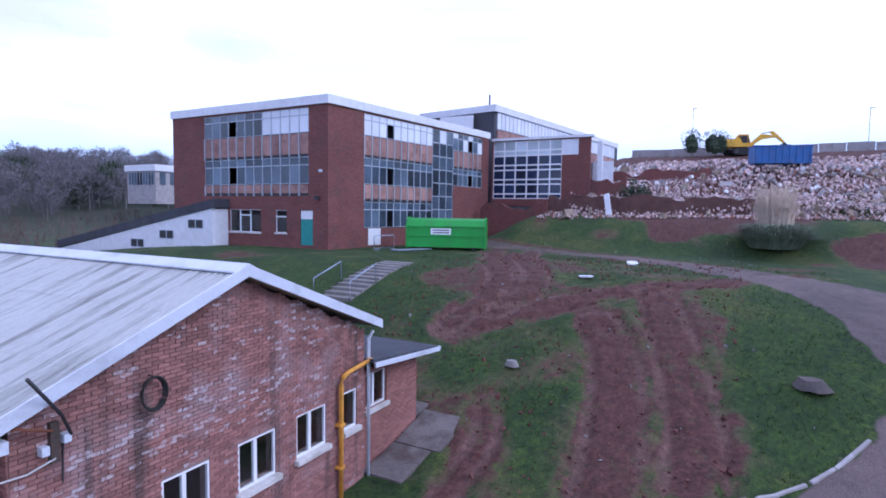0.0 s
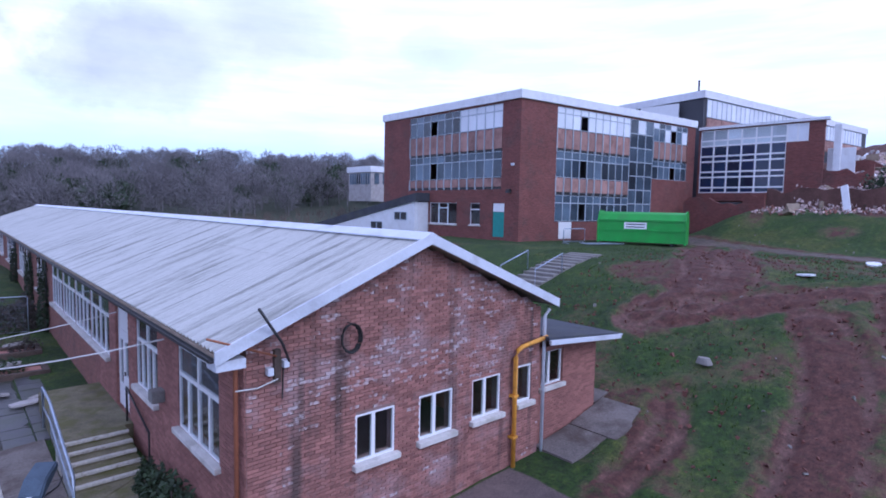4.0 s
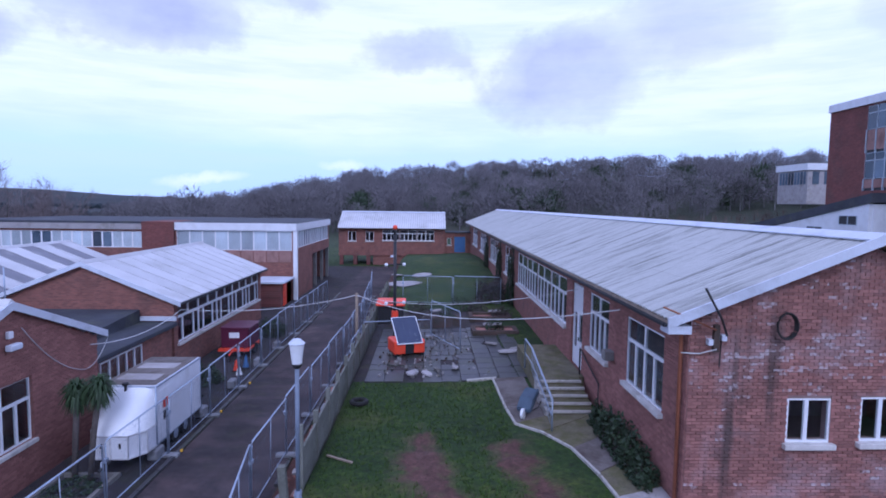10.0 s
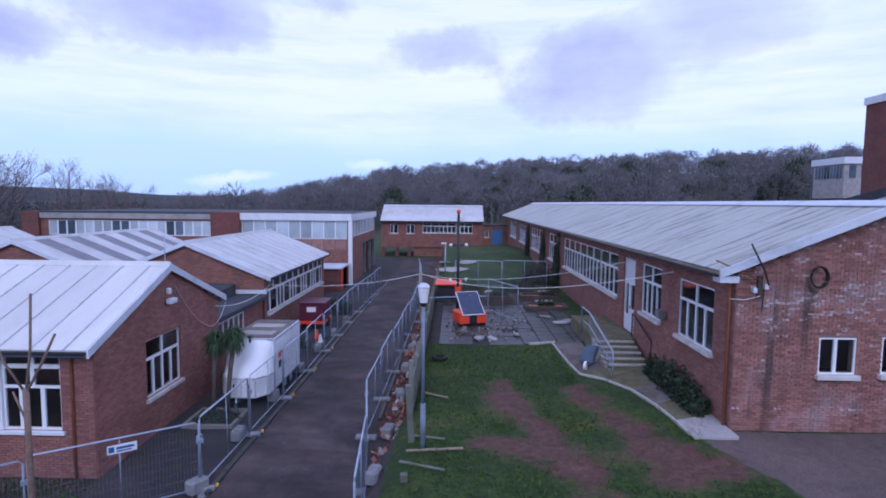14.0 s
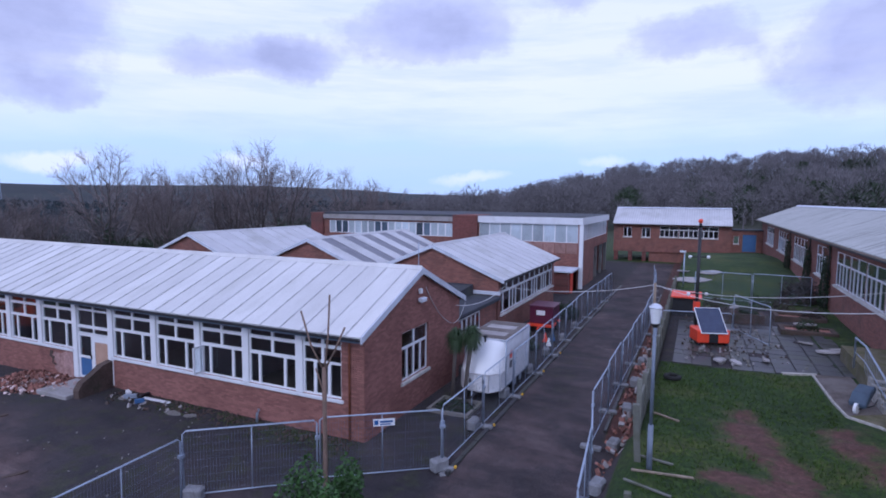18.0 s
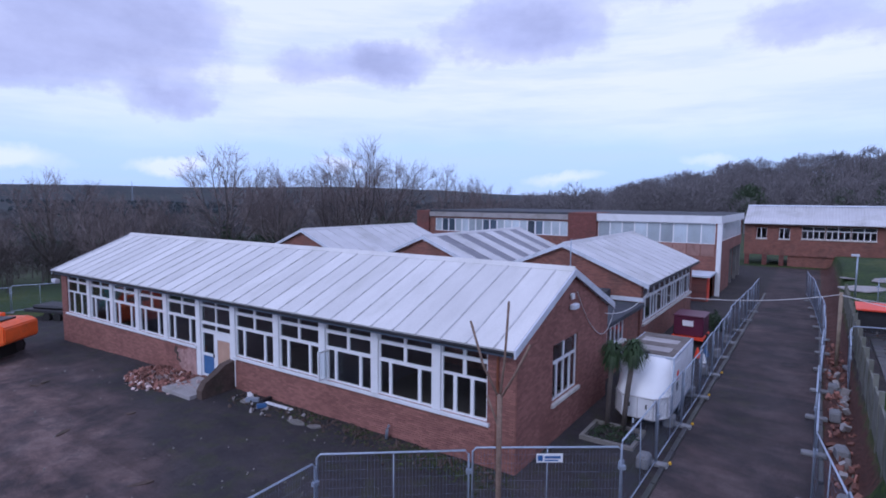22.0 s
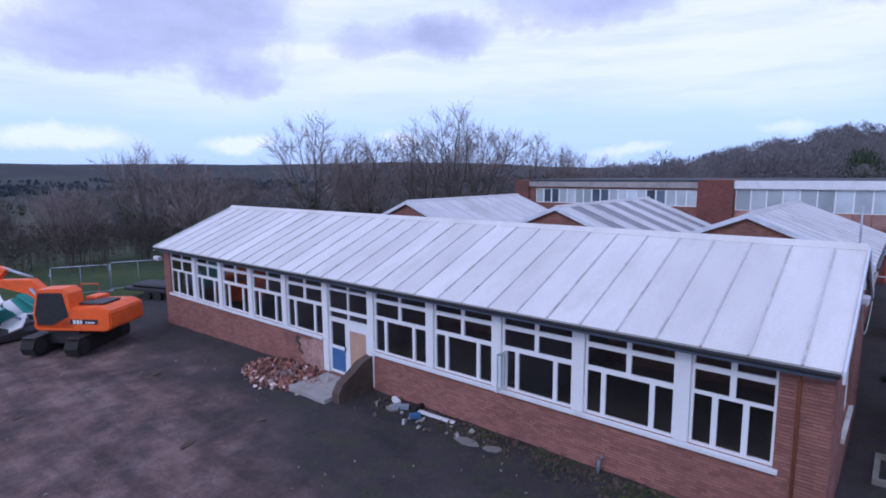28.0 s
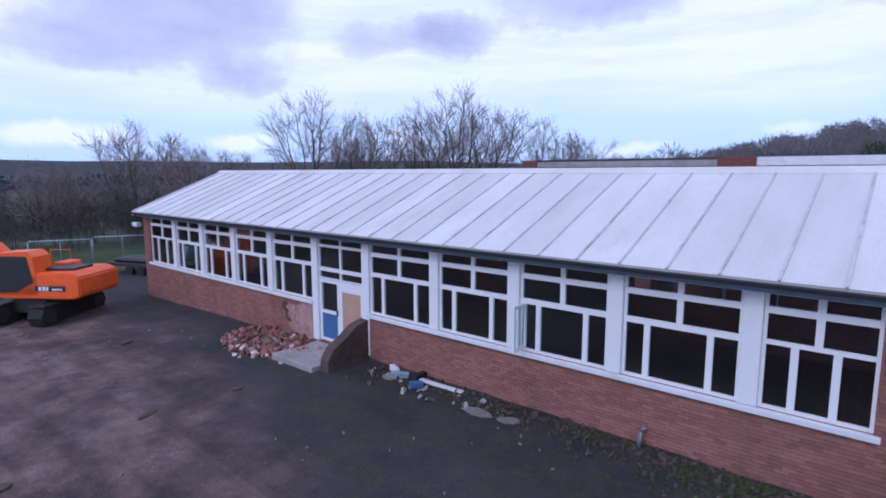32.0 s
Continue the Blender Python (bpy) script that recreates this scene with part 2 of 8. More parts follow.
def glass_mat():
    m = bpy.data.materials.new("window_glass")
    m.use_nodes = True
    b = m.node_tree.nodes["Principled BSDF"]
    b.inputs["Base Color"].default_value = (0.80, 0.86, 0.90, 1)
    b.inputs["Roughness"].default_value, b.inputs["IOR"].default_value = 0.03, 1.45
    b.inputs["Transmission Weight"].default_value = 1.0
    return m

brick_x = brick_mat("brick_facing_x", "x")
brick_y = brick_mat("brick_facing_y", "y")
gable_backing = mat("old_mortar", (0.27, 0.185, 0.17), 0.95, vary=0.25, scale=1.5, fine=50, streaks=(0.08, 0.06, 0.055), streak_amount=0.8)
brick_dark = brick_mat("brick_dark_red", "x", (0.185, 0.070, 0.060))
brick_dark_y = brick_mat("brick_dark_red_y", "y", (0.185, 0.070, 0.060))
brick_piece = mat("brick_piece", (0.285, 0.135, 0.115), 0.92, vary=0.26, scale=1.1, fine=30, bump=0.2, spots=(0.50, 0.42, 0.44), spot_scale=0.7, spot_amount=0.35, spot_from=0.5, streaks=(0.075, 0.055, 0.05), streak_amount=0.85, island=0.28)
brick_single = mat("brick_single", (0.285, 0.135, 0.115), 0.92, vary=0.26, scale=1.1, fine=30, bump=0.2, spots=(0.50, 0.42, 0.44), spot_scale=0.7, spot_amount=0.35, spot_from=0.5, streaks=(0.075, 0.055, 0.05), streak_amount=0.85, obj_random=0.28)
brick_new = mat("brick_piece_orange", (0.285, 0.132, 0.110), 0.92, vary=0.16, scale=0.8, fine=30, bump=0.2, spots=(0.17, 0.075, 0.06), spot_scale=0.5, spot_amount=0.5, island=0.2)
brick_new_single = mat("brick_single_orange", (0.285, 0.132, 0.110), 0.92, vary=0.16, scale=0.8, fine=30, bump=0.2, spots=(0.17, 0.075, 0.06), spot_scale=0.5, spot_amount=0.5, obj_random=0.2)
def bloom(m, source, out_name, amount=0.75):
    """Lime bloom: in patches of the wall single bricks turn pale."""
    nt = m.node_tree
    N, L = nt.nodes, nt.links
    b = N["Principled BSDF"]
    geo, pick = N.new("ShaderNodeNewGeometry"), N.new(source)
    n = N.new("ShaderNodeTexNoise")
    n.inputs["Scale"].default_value, n.inputs["Detail"].default_value = 0.75, 4
    L.new(geo.outputs["Position"], n.inputs["Vector"])
    patch = N.new("ShaderNodeMapRange")
    patch.inputs[1].default_value, patch.inputs[2].default_value, patch.inputs[3].default_value, patch.inputs[4].default_value = 0.46, 0.68, 0.0, 0.42
    L.new(n.outputs[0], patch.inputs[0])
    sep = N.new("ShaderNodeSeparateXYZ")
    L.new(geo.outputs["Position"], sep.inputs[0])
    up = N.new("ShaderNodeMapRange")
    up.inputs[1].default_value, up.inputs[2].default_value, up.inputs[3].default_value = 1.6, 3.0, 0.25
    L.new(sep.outputs["Z"], up.inputs[0])
    share = N.new("ShaderNodeMath")
    share.operation = "MULTIPLY"
    L.new(patch.outputs[0], share.inputs[0])
    L.new(up.outputs[0], share.inputs[1])
    rnd = N.new("ShaderNodeMath")
    rnd.operation = "FRACT"
    k = N.new("ShaderNodeMath")
    k.operation = "MULTIPLY"
    k.inputs[1].default_value = 7.31
    L.new(pick.outputs[out_name], k.inputs[0])
    L.new(k.outputs[0], rnd.inputs[0])
    less = N.new("ShaderNodeMath")
    less.operation = "LESS_THAN"
    L.new(rnd.outputs[0], less.inputs[0])
    L.new(share.outputs[0], less.inputs[1])
    worn = N.new("ShaderNodeTexNoise")
    worn.inputs["Scale"].default_value, worn.inputs["Detail"].default_value = 14, 5
    L.new(geo.outputs["Position"], worn.inputs["Vector"])
    fade = N.new("ShaderNodeMapRange")
    fade.inputs[1].default_value, fade.inputs[2].default_value, fade.inputs[4].default_value = 0.4, 0.62, amount
    L.new(worn.outputs[0], fade.inputs[0])
    mu = N.new("ShaderNodeMath")
    mu.operation = "MULTIPLY"
    L.new(less.outputs[0], mu.inputs[0])
    L.new(fade.outputs[0], mu.inputs[1])
    mx = N.new("ShaderNodeMix")
    mx.data_type = "RGBA"
    L.new(mu.outputs[0], mx.inputs[0])
    L.new(b.inputs["Base Color"].links[0].from_socket, mx.inputs[6])
    mx.inputs[7].default_value = (0.56, 0.50, 0.52, 1)
    L.new(mx.outputs[2], b.inputs["Base Color"])
bloom(brick_piece, "ShaderNodeNewGeometry", "Random Per Island")
bloom(brick_single, "ShaderNodeObjectInfo", "Random")
mortar = mat("mortar", (0.22, 0.165, 0.15), 0.95, vary=0.2, scale=1.5, fine=60)
glass = glass_mat()
white_paint = mat("white_paint", (0.74, 0.76, 0.80), 0.5, vary=0.07, scale=2, spots=(0.46, 0.45, 0.43), spot_scale=1.3, spot_amount=0.3)
upvc = mat("white_plastic", (0.80, 0.82, 0.85), 0.35, vary=0.05, scale=2, bump=0.03, spots=(0.5, 0.49, 0.46), spot_scale=2.0, spot_amount=0.2)
sill_stone = mat("sill_stone", (0.60, 0.58, 0.55), 0.8, vary=0.18, scale=2, spots=(0.28, 0.26, 0.2), spot_scale=1.8, spot_amount=0.6)
grey_frame = mat("grey_blue_frame", (0.40, 0.46, 0.52), 0.5, vary=0.2, scale=2)
roof_sheet = mat("fibre_cement_sheet", (0.45, 0.458, 0.445), 0.8, vary=0.16, scale=0.7, fine=25, spots=(0.13, 0.135, 0.12), spot_scale=0.7, spot_amount=0.75, spot_from=0.48, stretch=(0.12, 4.2, 1))
roof_panel_mat = mat("roof_panel_pale", (0.665, 0.66, 0.655), 0.55, vary=0.12, scale=0.9, spots=(0.44, 0.44, 0.42), spot_scale=0.45, spot_amount=0.6, obj_random=0.09, stretch=(1.4, 0.4, 1))
roof_c_mat = mat("roof_sheet_pale", (0.56, 0.56, 0.58), 0.7, vary=0.1, scale=0.9, spots=(0.36, 0.36, 0.34), spot_scale=0.4, spot_amount=0.6, obj_random=0.06)
rooflight_mat = mat("dirty_rooflight", (0.15, 0.15, 0.18), 0.4, vary=0.2, scale=1.2, spots=(0.3, 0.3, 0.3), spot_scale=0.9)
seam_mat = mat("roof_seam", (0.52, 0.52, 0.54), 0.6, vary=0.2, scale=2, spots=(0.26, 0.26, 0.25), spot_scale=1.5, spot_amount=0.8)
roof_dark = mat("bitumen_felt", (0.05, 0.055, 0.07), 0.85, vary=0.3, scale=1.0, spots=(0.1, 0.11, 0.08), spot_scale=0.9)
gutter_black = mat("gutter_black", (0.025, 0.027, 0.032), 0.5, vary=0.2)
barge_white = mat("barge_board_white", (0.62, 0.66, 0.74), 0.6, vary=0.1, scale=1.6, spots=(0.36, 0.38, 0.42), spot_scale=1.1, spot_amount=0.5)
# rooms behind glass: their dimness is partly put into these dark colours
interior = mat("shade_tinted_plaster", (0.15, 0.15, 0.17), 0.9, vary=0.25, scale=0.7)
interior_floor = mat("shade_tinted_floor", (0.10, 0.085, 0.075), 0.8, vary=0.25, scale=0.9)
concrete = mat("concrete", (0.21, 0.20, 0.19), 0.92, vary=0.22, scale=1.2, fine=30, spots=(0.15, 0.15, 0.11), spot_scale=0.8, spot_amount=0.7)
concrete_pale = mat("concrete_pale", (0.36, 0.34, 0.34), 0.92, vary=0.2, scale=1.2, fine=30, spots=(0.2, 0.19, 0.15), spot_scale=1.1, spot_amount=0.6, obj_random=0.12)
concrete_panel = mat("concrete_panel", (0.17, 0.175, 0.15), 0.92, vary=0.25, scale=1.5, fine=30, spots=(0.09, 0.1, 0.06), spot_scale=1.1, spot_amount=0.8, obj_random=0.12)
galvanised = mat("galvanised_steel", (0.38, 0.44, 0.54), 0.45, metal=0.5, vary=0.15, scale=6, bump=0.05)
fence_wire = mat("fence_wire", (0.16, 0.20, 0.27), 0.5, metal=0.4, vary=0.2, scale=6, bump=0.0)
ballast = mat("ballast_block", (0.23, 0.235, 0.25), 0.92, vary=0.25, scale=3, fine=30, spots=(0.12, 0.12, 0.11), spot_scale=2.5, spot_amount=0.6)
lamp_grey = mat("lamp_grey_paint", (0.19, 0.23, 0.30), 0.5, vary=0.2, scale=4, spots=(0.12, 0.12, 0.12), spot_scale=3)
steel_dark = mat("dark_steel", (0.05, 0.05, 0.055), 0.5, metal=0.4, vary=0.25, scale=5)
black_plastic = mat("black_plastic", (0.02, 0.021, 0.025), 0.5, vary=0.3, scale=5)
rubber = mat("rubber", (0.018, 0.018, 0.018), 0.85, vary=0.3, scale=6)
cable_white = mat("cable_white", (0.6, 0.6, 0.6), 0.5, vary=0.1)
skip_green = mat("skip_green", (0.024, 0.31, 0.04), 0.42, vary=0.14, scale=1.2, spots=(0.05, 0.2, 0.05), spot_scale=1.0, spot_amount=0.4)
orange_paint = mat("orange_paint", (0.86, 0.13, 0.02), 0.42, vary=0.12, scale=2, spots=(0.4, 0.1, 0.04), spot_scale=1.6, spot_amount=0.35)
red_orange = mat("red_orange_paint", (0.80, 0.075, 0.03), 0.45, vary=0.12, scale=2)
maroon = mat("maroon_paint", (0.10, 0.018, 0.045), 0.4, vary=0.15, scale=2)
blue_paint = mat("blue_paint", (0.03, 0.12, 0.34), 0.5, vary=0.2, scale=1.5, spots=(0.14, 0.09, 0.07), spot_scale=1.2, spot_amount=0.4)
door_blue = mat("door_blue", (0.055, 0.14, 0.31), 0.5, vary=0.12, scale=2)
yellow_paint = mat("yellow_pipe_paint", (0.72, 0.34, 0.04), 0.5, vary=0.12, scale=2, spots=(0.3, 0.14, 0.04), spot_scale=3, spot_amount=0.5)
yellow_machine = mat("yellow_machine_paint", (0.72, 0.42, 0.03), 0.5, vary=0.15, scale=1)
rust_pipe = mat("brown_pipe", (0.28, 0.10, 0.05), 0.7, vary=0.2, scale=3)
peach_panel = mat("peach_panel", (0.36, 0.21, 0.18), 0.75, vary=0.2, scale=1.2, spots=(0.17, 0.085, 0.07), spot_scale=1.0, spot_amount=0.7, spot_from=0.47, obj_random=0.2)
ply = mat("plywood", (0.46, 0.30, 0.22), 0.8, vary=0.15, scale=3)
teal = mat("teal_paint", (0.03, 0.27, 0.24), 0.6, vary=0.15)
slate_clad = mat("slate_cladding", (0.055, 0.058, 0.07), 0.7, vary=0.2, scale=0.6)
timber = mat("old_timber", (0.30, 0.24, 0.18), 0.85, vary=0.25, scale=4, spots=(0.15, 0.13, 0.1), spot_scale=3)
rubble_mat = mat("rubble", (0.53, 0.42, 0.40), 0.95, vary=0.3, scale=2, island=0.55)
earth = mat("red_earth", (0.125, 0.066, 0.055), 0.95, vary=0.35, scale=1.2, fine=12, bump=0.5, spots=(0.085, 0.04, 0.034), spot_scale=0.7)
rubble_brick = mat("rubble_brick", (0.25, 0.12, 0.095), 0.95, vary=0.25, scale=2, island=0.55)
bark = mat("bark", (0.10, 0.085, 0.078), 0.95, vary=0.3, scale=2, fine=20, bump=0.4)
bark_pale = mat("bark_pale", (0.20, 0.14, 0.11), 0.9, vary=0.3, scale=5, fine=30, bump=0.4)
twigs = mat("bare_twigs", (0.20, 0.165, 0.16), 0.95, vary=0.25, scale=0.3, island=0.3)
scrub_mat = mat("brown_scrub", (0.064, 0.054, 0.050), 0.95, vary=0.3, scale=0.2, island=0.3)
heath_mat = mat("heath_scrub", (0.125, 0.095, 0.080), 0.95, vary=0.35, scale=0.15, island=0.3)
# distant woods: aerial haze is tinted into the twig colours, bluer farther off
wood_far_hazed = mat("far_wood", (0.155, 0.146, 0.155), 0.95, vary=0.35, scale=0.06, fine=0.3, bump=0, island=0.1)
wood_ridge_hazed = mat("hazed_ridge_wood", (0.030, 0.045, 0.052), 0.95, vary=0.4, scale=0.01, fine=0.1, bump=0, island=0.2)
wood_valley_hazed = mat("valley_wood", (0.105, 0.098, 0.105), 0.95, vary=0.35, scale=0.05, fine=0.3, bump=0, island=0.15)
leaf_dark = mat("leaf_dark", (0.028, 0.05, 0.022), 0.7, vary=0.4, scale=3, island=0.45)
moss_mat = mat("wall_moss", (0.045, 0.058, 0.018), 0.9, vary=0.4, scale=3, island=0.45)
leaf_green = mat("leaf_green", (0.042, 0.105, 0.022), 0.6, vary=0.35, scale=3, island=0.4)
palm_green = mat("palm_leaf", (0.035, 0.068, 0.024), 0.6, vary=0.3, scale=3, island=0.35)
pampas_mat = mat("pampas_plume", (0.66, 0.56, 0.46), 0.9, vary=0.2, scale=2, island=0.25)
pampas_leaf = mat("pampas_leaf", (0.17, 0.21, 0.14), 0.8, vary=0.3, scale=2, island=0.4)
grass_blade = mat("grass_blade", (0.052, 0.098, 0.014), 0.8, vary=0.3, scale=0.8, island=0.4)
paving_dark = mat("wet_paving", (0.056, 0.055, 0.060), 0.45, vary=0.4, scale=0.9, fine=14, spots=(0.045, 0.05, 0.032), spot_scale=0.9, spot_from=0.45, spot_amount=0.85, obj_random=0.25)
# opaque blue-grey pane colour, its tone differing from pane to pane
blue_grey_glass = mat("blue_grey_glass", (0.075, 0.105, 0.14), 0.09, vary=0.4, scale=0.5, bump=0.0, obj_random=0.7)
# opaque panes: the sky's pale reflection is put into the base colour
sky_reflection_glass = mat("painted_sky_reflection", (0.46, 0.53, 0.58), 0.06, vary=0.35, scale=0.4, bump=0.0, obj_random=0.3)
blind_white = mat("white_blind", (0.72, 0.76, 0.82), 0.35, vary=0.08, scale=0.8, bump=0.0, obj_random=0.1)
mossy_step = mat("mossy_step", (0.15, 0.135, 0.085), 0.95, vary=0.35, scale=2.2, fine=20, bump=0.4, spots=(0.10, 0.10, 0.03), spot_scale=1.6, spot_amount=0.8, spot_from=0.46)
mossy_apron = mat("stained_apron", (0.16, 0.14, 0.13), 0.9, vary=0.35, scale=1.1, fine=18, bump=0.3, spots=(0.075, 0.055, 0.045), spot_scale=0.9, spot_amount=0.85, spot_from=0.47)
worn_white = mat("worn_white_edge", (0.46, 0.44, 0.40), 0.85, vary=0.3, scale=4, fine=20, spots=(0.14, 0.12, 0.09), spot_scale=4, spot_amount=0.9)
mossy_brick = mat("mossy_brick", (0.085, 0.06, 0.05), 0.95, vary=0.35, scale=2, fine=18, bump=0.4, spots=(0.04, 0.045, 0.028), spot_scale=1.4, spot_amount=0.8)
clear_panel = mat("solar_cells", (0.05, 0.065, 0.12), 0.1, vary=0.2, scale=3, bump=0)
navy_glass = mat("navy_glass", (0.012, 0.02, 0.055), 0.06, vary=0.3, scale=0.5, bump=0.0, obj_random=0.5)

# ---------------------------------------------------------------- mesh helpers
def box(bm, x0, y0, z0, x1, y1, z1, m=None):
    """A closed box; m moves it."""
    vs = [bm.verts.new((x, y, z)) for x in (x0, x1) for y in (y0, y1) for z in (z0, z1)]
    for f in ((0, 1, 3, 2), (4, 6, 7, 5), (0, 4, 5, 1), (2, 3, 7, 6), (0, 2, 6, 4), (1, 5, 7, 3)):
        bm.faces.new([vs[i] for i in f])
    if m is not None:
        bmesh.ops.transform(bm, matrix=m, verts=vs)
    return vs

def prism(bm, pts, axis, a, b, m=None):
    """A polygon in two axes, drawn out along the third from a to b."""
    def put(p, d):
        return {"x": (d, p[0], p[1]), "y": (p[0], d, p[1]), "z": (p[0], p[1], d)}[axis]
    v0 = [bm.verts.new(put(p, a)) for p in pts]
    v1 = [bm.verts.new(put(p, b)) for p in pts]
    n = len(pts)
    bm.faces.new(v0)
    bm.faces.new(v1[::-1])
    for i in range(n):
        bm.faces.new((v0[i], v1[i], v1[(i + 1) % n], v0[(i + 1) % n]))
    if m is not None:
        bmesh.ops.transform(bm, matrix=m, verts=v0 + v1)
    return v0 + v1

def tube(bm, pts, r, n=8, r2=None):
    """A round bar along the points."""
    pts = [Vector(p) for p in pts]
    rings = []
    for i, p in enumerate(pts):
        d = (pts[min(i + 1, len(pts) - 1)] - pts[max(i - 1, 0)]).normalized()
        u = d.cross(Vector((0, 0, 1)) if abs(d.z) < 0.9 else Vector((1, 0, 0))).normalized()
        v = d.cross(u)
        k = r if r2 is None else r + (r2 - r) * i / (len(pts) - 1)
        rings.append([bm.verts.new(p + (u * math.cos(a) + v * math.sin(a)) * k) for a in [2 * math.pi * j / n for j in range(n)]])
    for a, b in zip(rings, rings[1:]):
        for j in range(n):
            bm.faces.new((a[j], a[(j + 1) % n], b[(j + 1) % n], b[j]))
    bm.faces.new(rings[0][::-1])
    bm.faces.new(rings[-1])

PLACE = [Matrix()]

def mesh_of(bm, name, material):
    bmesh.ops.recalc_face_normals(bm, faces=bm.faces)
    me = bpy.data.meshes.new(name)
    bm.to_mesh(me)
    bm.free()
    for m in material if isinstance(material, (list, tuple)) else [material]:
        me.materials.append(m)
    return me

def part(name, bm, material, parent=None, label="", smooth=False):
    """Links a bmesh as one mesh object under a thing or a part."""
    if name.endswith("wall") or name == "window":
        bmesh.ops.remove_doubles(bm, verts=bm.verts, dist=0.0005)
    me = mesh_of(bm, name, material)
    if smooth:
        me.shade_smooth()
    ob = new(name, me)
    if not (parent and parent.data and parent.matrix_basis == PLACE[-1]):
        ob.matrix_basis = PLACE[-1]
    if parent:
        ob.parent = parent
    if label:
        tagged(ob, label)
    return ob

def thing(name, label, category, at=(0, 0, 0), rz=0, group="", kind=""):
    ob = new(name)
    ob.matrix_basis = pose(*at, 0, 0, rz)
    return tagged(ob, label, category, group, kind)

def block(name, material, parent, x0, y0, z0, x1, y1, z1, label="", m=None, bevel=0.0):
    bm = bmesh.new()
    box(bm, x0, y0, z0, x1, y1, z1, m)
    if bevel:
        bmesh.ops.bevel(bm, geom=bm.edges, offset=bevel, segments=1, affect="EDGES")
    return part(name, bm, material, parent, label)

def bar(name, material, parent, pts, r, n=8, label=""):
    bm = bmesh.new()
    tube(bm, pts, r, n)
    return part(name, bm, material, parent, label, smooth=n > 5)

def slab(bm, side, c0, c1, u0, u1, z0, z1):
    """A box by its place across (c), along (u) and up (z) a wall that faces x or y."""
    box(bm, *((c0, u0, z0, c1, u1, z1) if side == "x" else (u0, c0, z0, u1, c1, z1)))

def pierced(bm, side, c0, c1, u0, u1, z0, z1, holes):
    """A wall with openings right through it: holes are (u0, u1, z0, z1)."""
    cuts = sorted({u0, u1, *[min(max(h[i], u0), u1) for h in holes for i in (0, 1)]})
    for a, b in zip(cuts, cuts[1:]):
        low = z0
        for h in sorted((h for h in holes if h[0] < (a + b) / 2 < h[1]), key=lambda h: h[2]):
            if h[2] > low + 1e-4:
                slab(bm, side, c0, c1, a, b, low, h[2])
            low = h[3]
        if z1 > low + 1e-4:
            slab(bm, side, c0, c1, a, b, low, z1)

def window(parent, side, c, out, u0, u1, z0, z1, panes, frame=None, sill=True, bars=0.05, deep=0.07, label="", pane_mat=None, missing=()):
    """A window frame with glass in each light and a sill. panes: lights as shares of width and height. out: -1 or 1, the way it faces."""
    W, H = u1 - u0, z1 - z0
    lights = [(u0 + a * W + bars / 2, u0 + b * W - bars / 2, z0 + p * H + bars / 2, z0 + q * H - bars / 2) for a, b, p, q in panes]
    bm = bmesh.new()
    pierced(bm, side, c - deep / 2, c + deep / 2, u0, u1, z0, z1, lights)
    win = part("window", bm, frame or upvc, parent, label)
    for i, h in enumerate(lights):
        if i in missing:
            continue
        bm = bmesh.new()
        slab(bm, side, c - 0.004, c + 0.004, *h)
        part("pane", bm, pane_mat[i % len(pane_mat)] if isinstance(pane_mat, (list, tuple)) else (pane_mat or glass), win).visible_shadow = False
    if sill:
        bm = bmesh.new()
        slab(bm, side, *sorted((c - out * 0.1, c + out * 0.2)), u0 - 0.08, u1 + 0.08, z0 - 0.13, z0 - 0.003)
        bmesh.ops.bevel(bm, geom=bm.edges, offset=0.012, segments=1, affect="EDGES")
        part("sill", bm, sill_stone, win, "weathered pale sill")
    return win

def courses(parent, side, c, out, u0, u1, z0, top, holes, many, single, pick, limit=260):
    """Bricks laid proud of a wall, course by course; those inside pick (u0, u1, z0, z1) are bricks of their own."""
    rng = random.Random(round(u0 * 10) + 7)
    bm = bmesh.new()
    whole = bmesh.new()
    slab(whole, side, -0.012, 0.012, -0.1065, 0.1065, -0.0325, 0.0325)
    bmesh.ops.bevel(whole, geom=whole.edges, offset=0.005, segments=1, affect="EDGES")
    shared = mesh_of(whole, "brick", single)
    count = 0
    row = 0
    z = z0
    while z < max(top(u0), top((u0 + u1) / 2), top(u1)):
        a = u0 - (0.1125 if row % 2 else 0)
        while a < u1:
            p, q = max(a, u0) + 0.005, min(a + 0.22, u1) - 0.002
            spans = [(p, q)]
            for h in holes:
                if h[2] < z + 0.07 and h[3] > z:
                    spans = [s for p, q in spans for s in ((p, min(q, h[0])), (max(p, h[1]), q)) if s[1] - s[0] > 0.03]
            for p, q in spans:
                if z + 0.07 > min(top(p), top(q)):
                    continue
                d = rng.uniform(-0.003, 0.003)
                if pick[0] < p and q < pick[1] and pick[2] < z < pick[3] and q - p > 0.2 and count < limit:
                    ob = new("brick", shared)
                    ob.location = (c + d, (p + q) / 2, z + 0.0375) if side == "x" else ((p + q) / 2, c + d, z + 0.0375)
                    ob.parent = parent
                    count += 1
                else:
                    slab(bm, side, c + d - 0.012, c + d + 0.012, p, q, z + 0.005, z + 0.07)
            a += 0.225
        row += 1
        z += 0.075
    me = mesh_of(bm, "brickwork", many)
    ob = new("brickwork", me)
    ob.parent = parent
    tagged(ob, "courses of weathered red brick", kind="stuff")

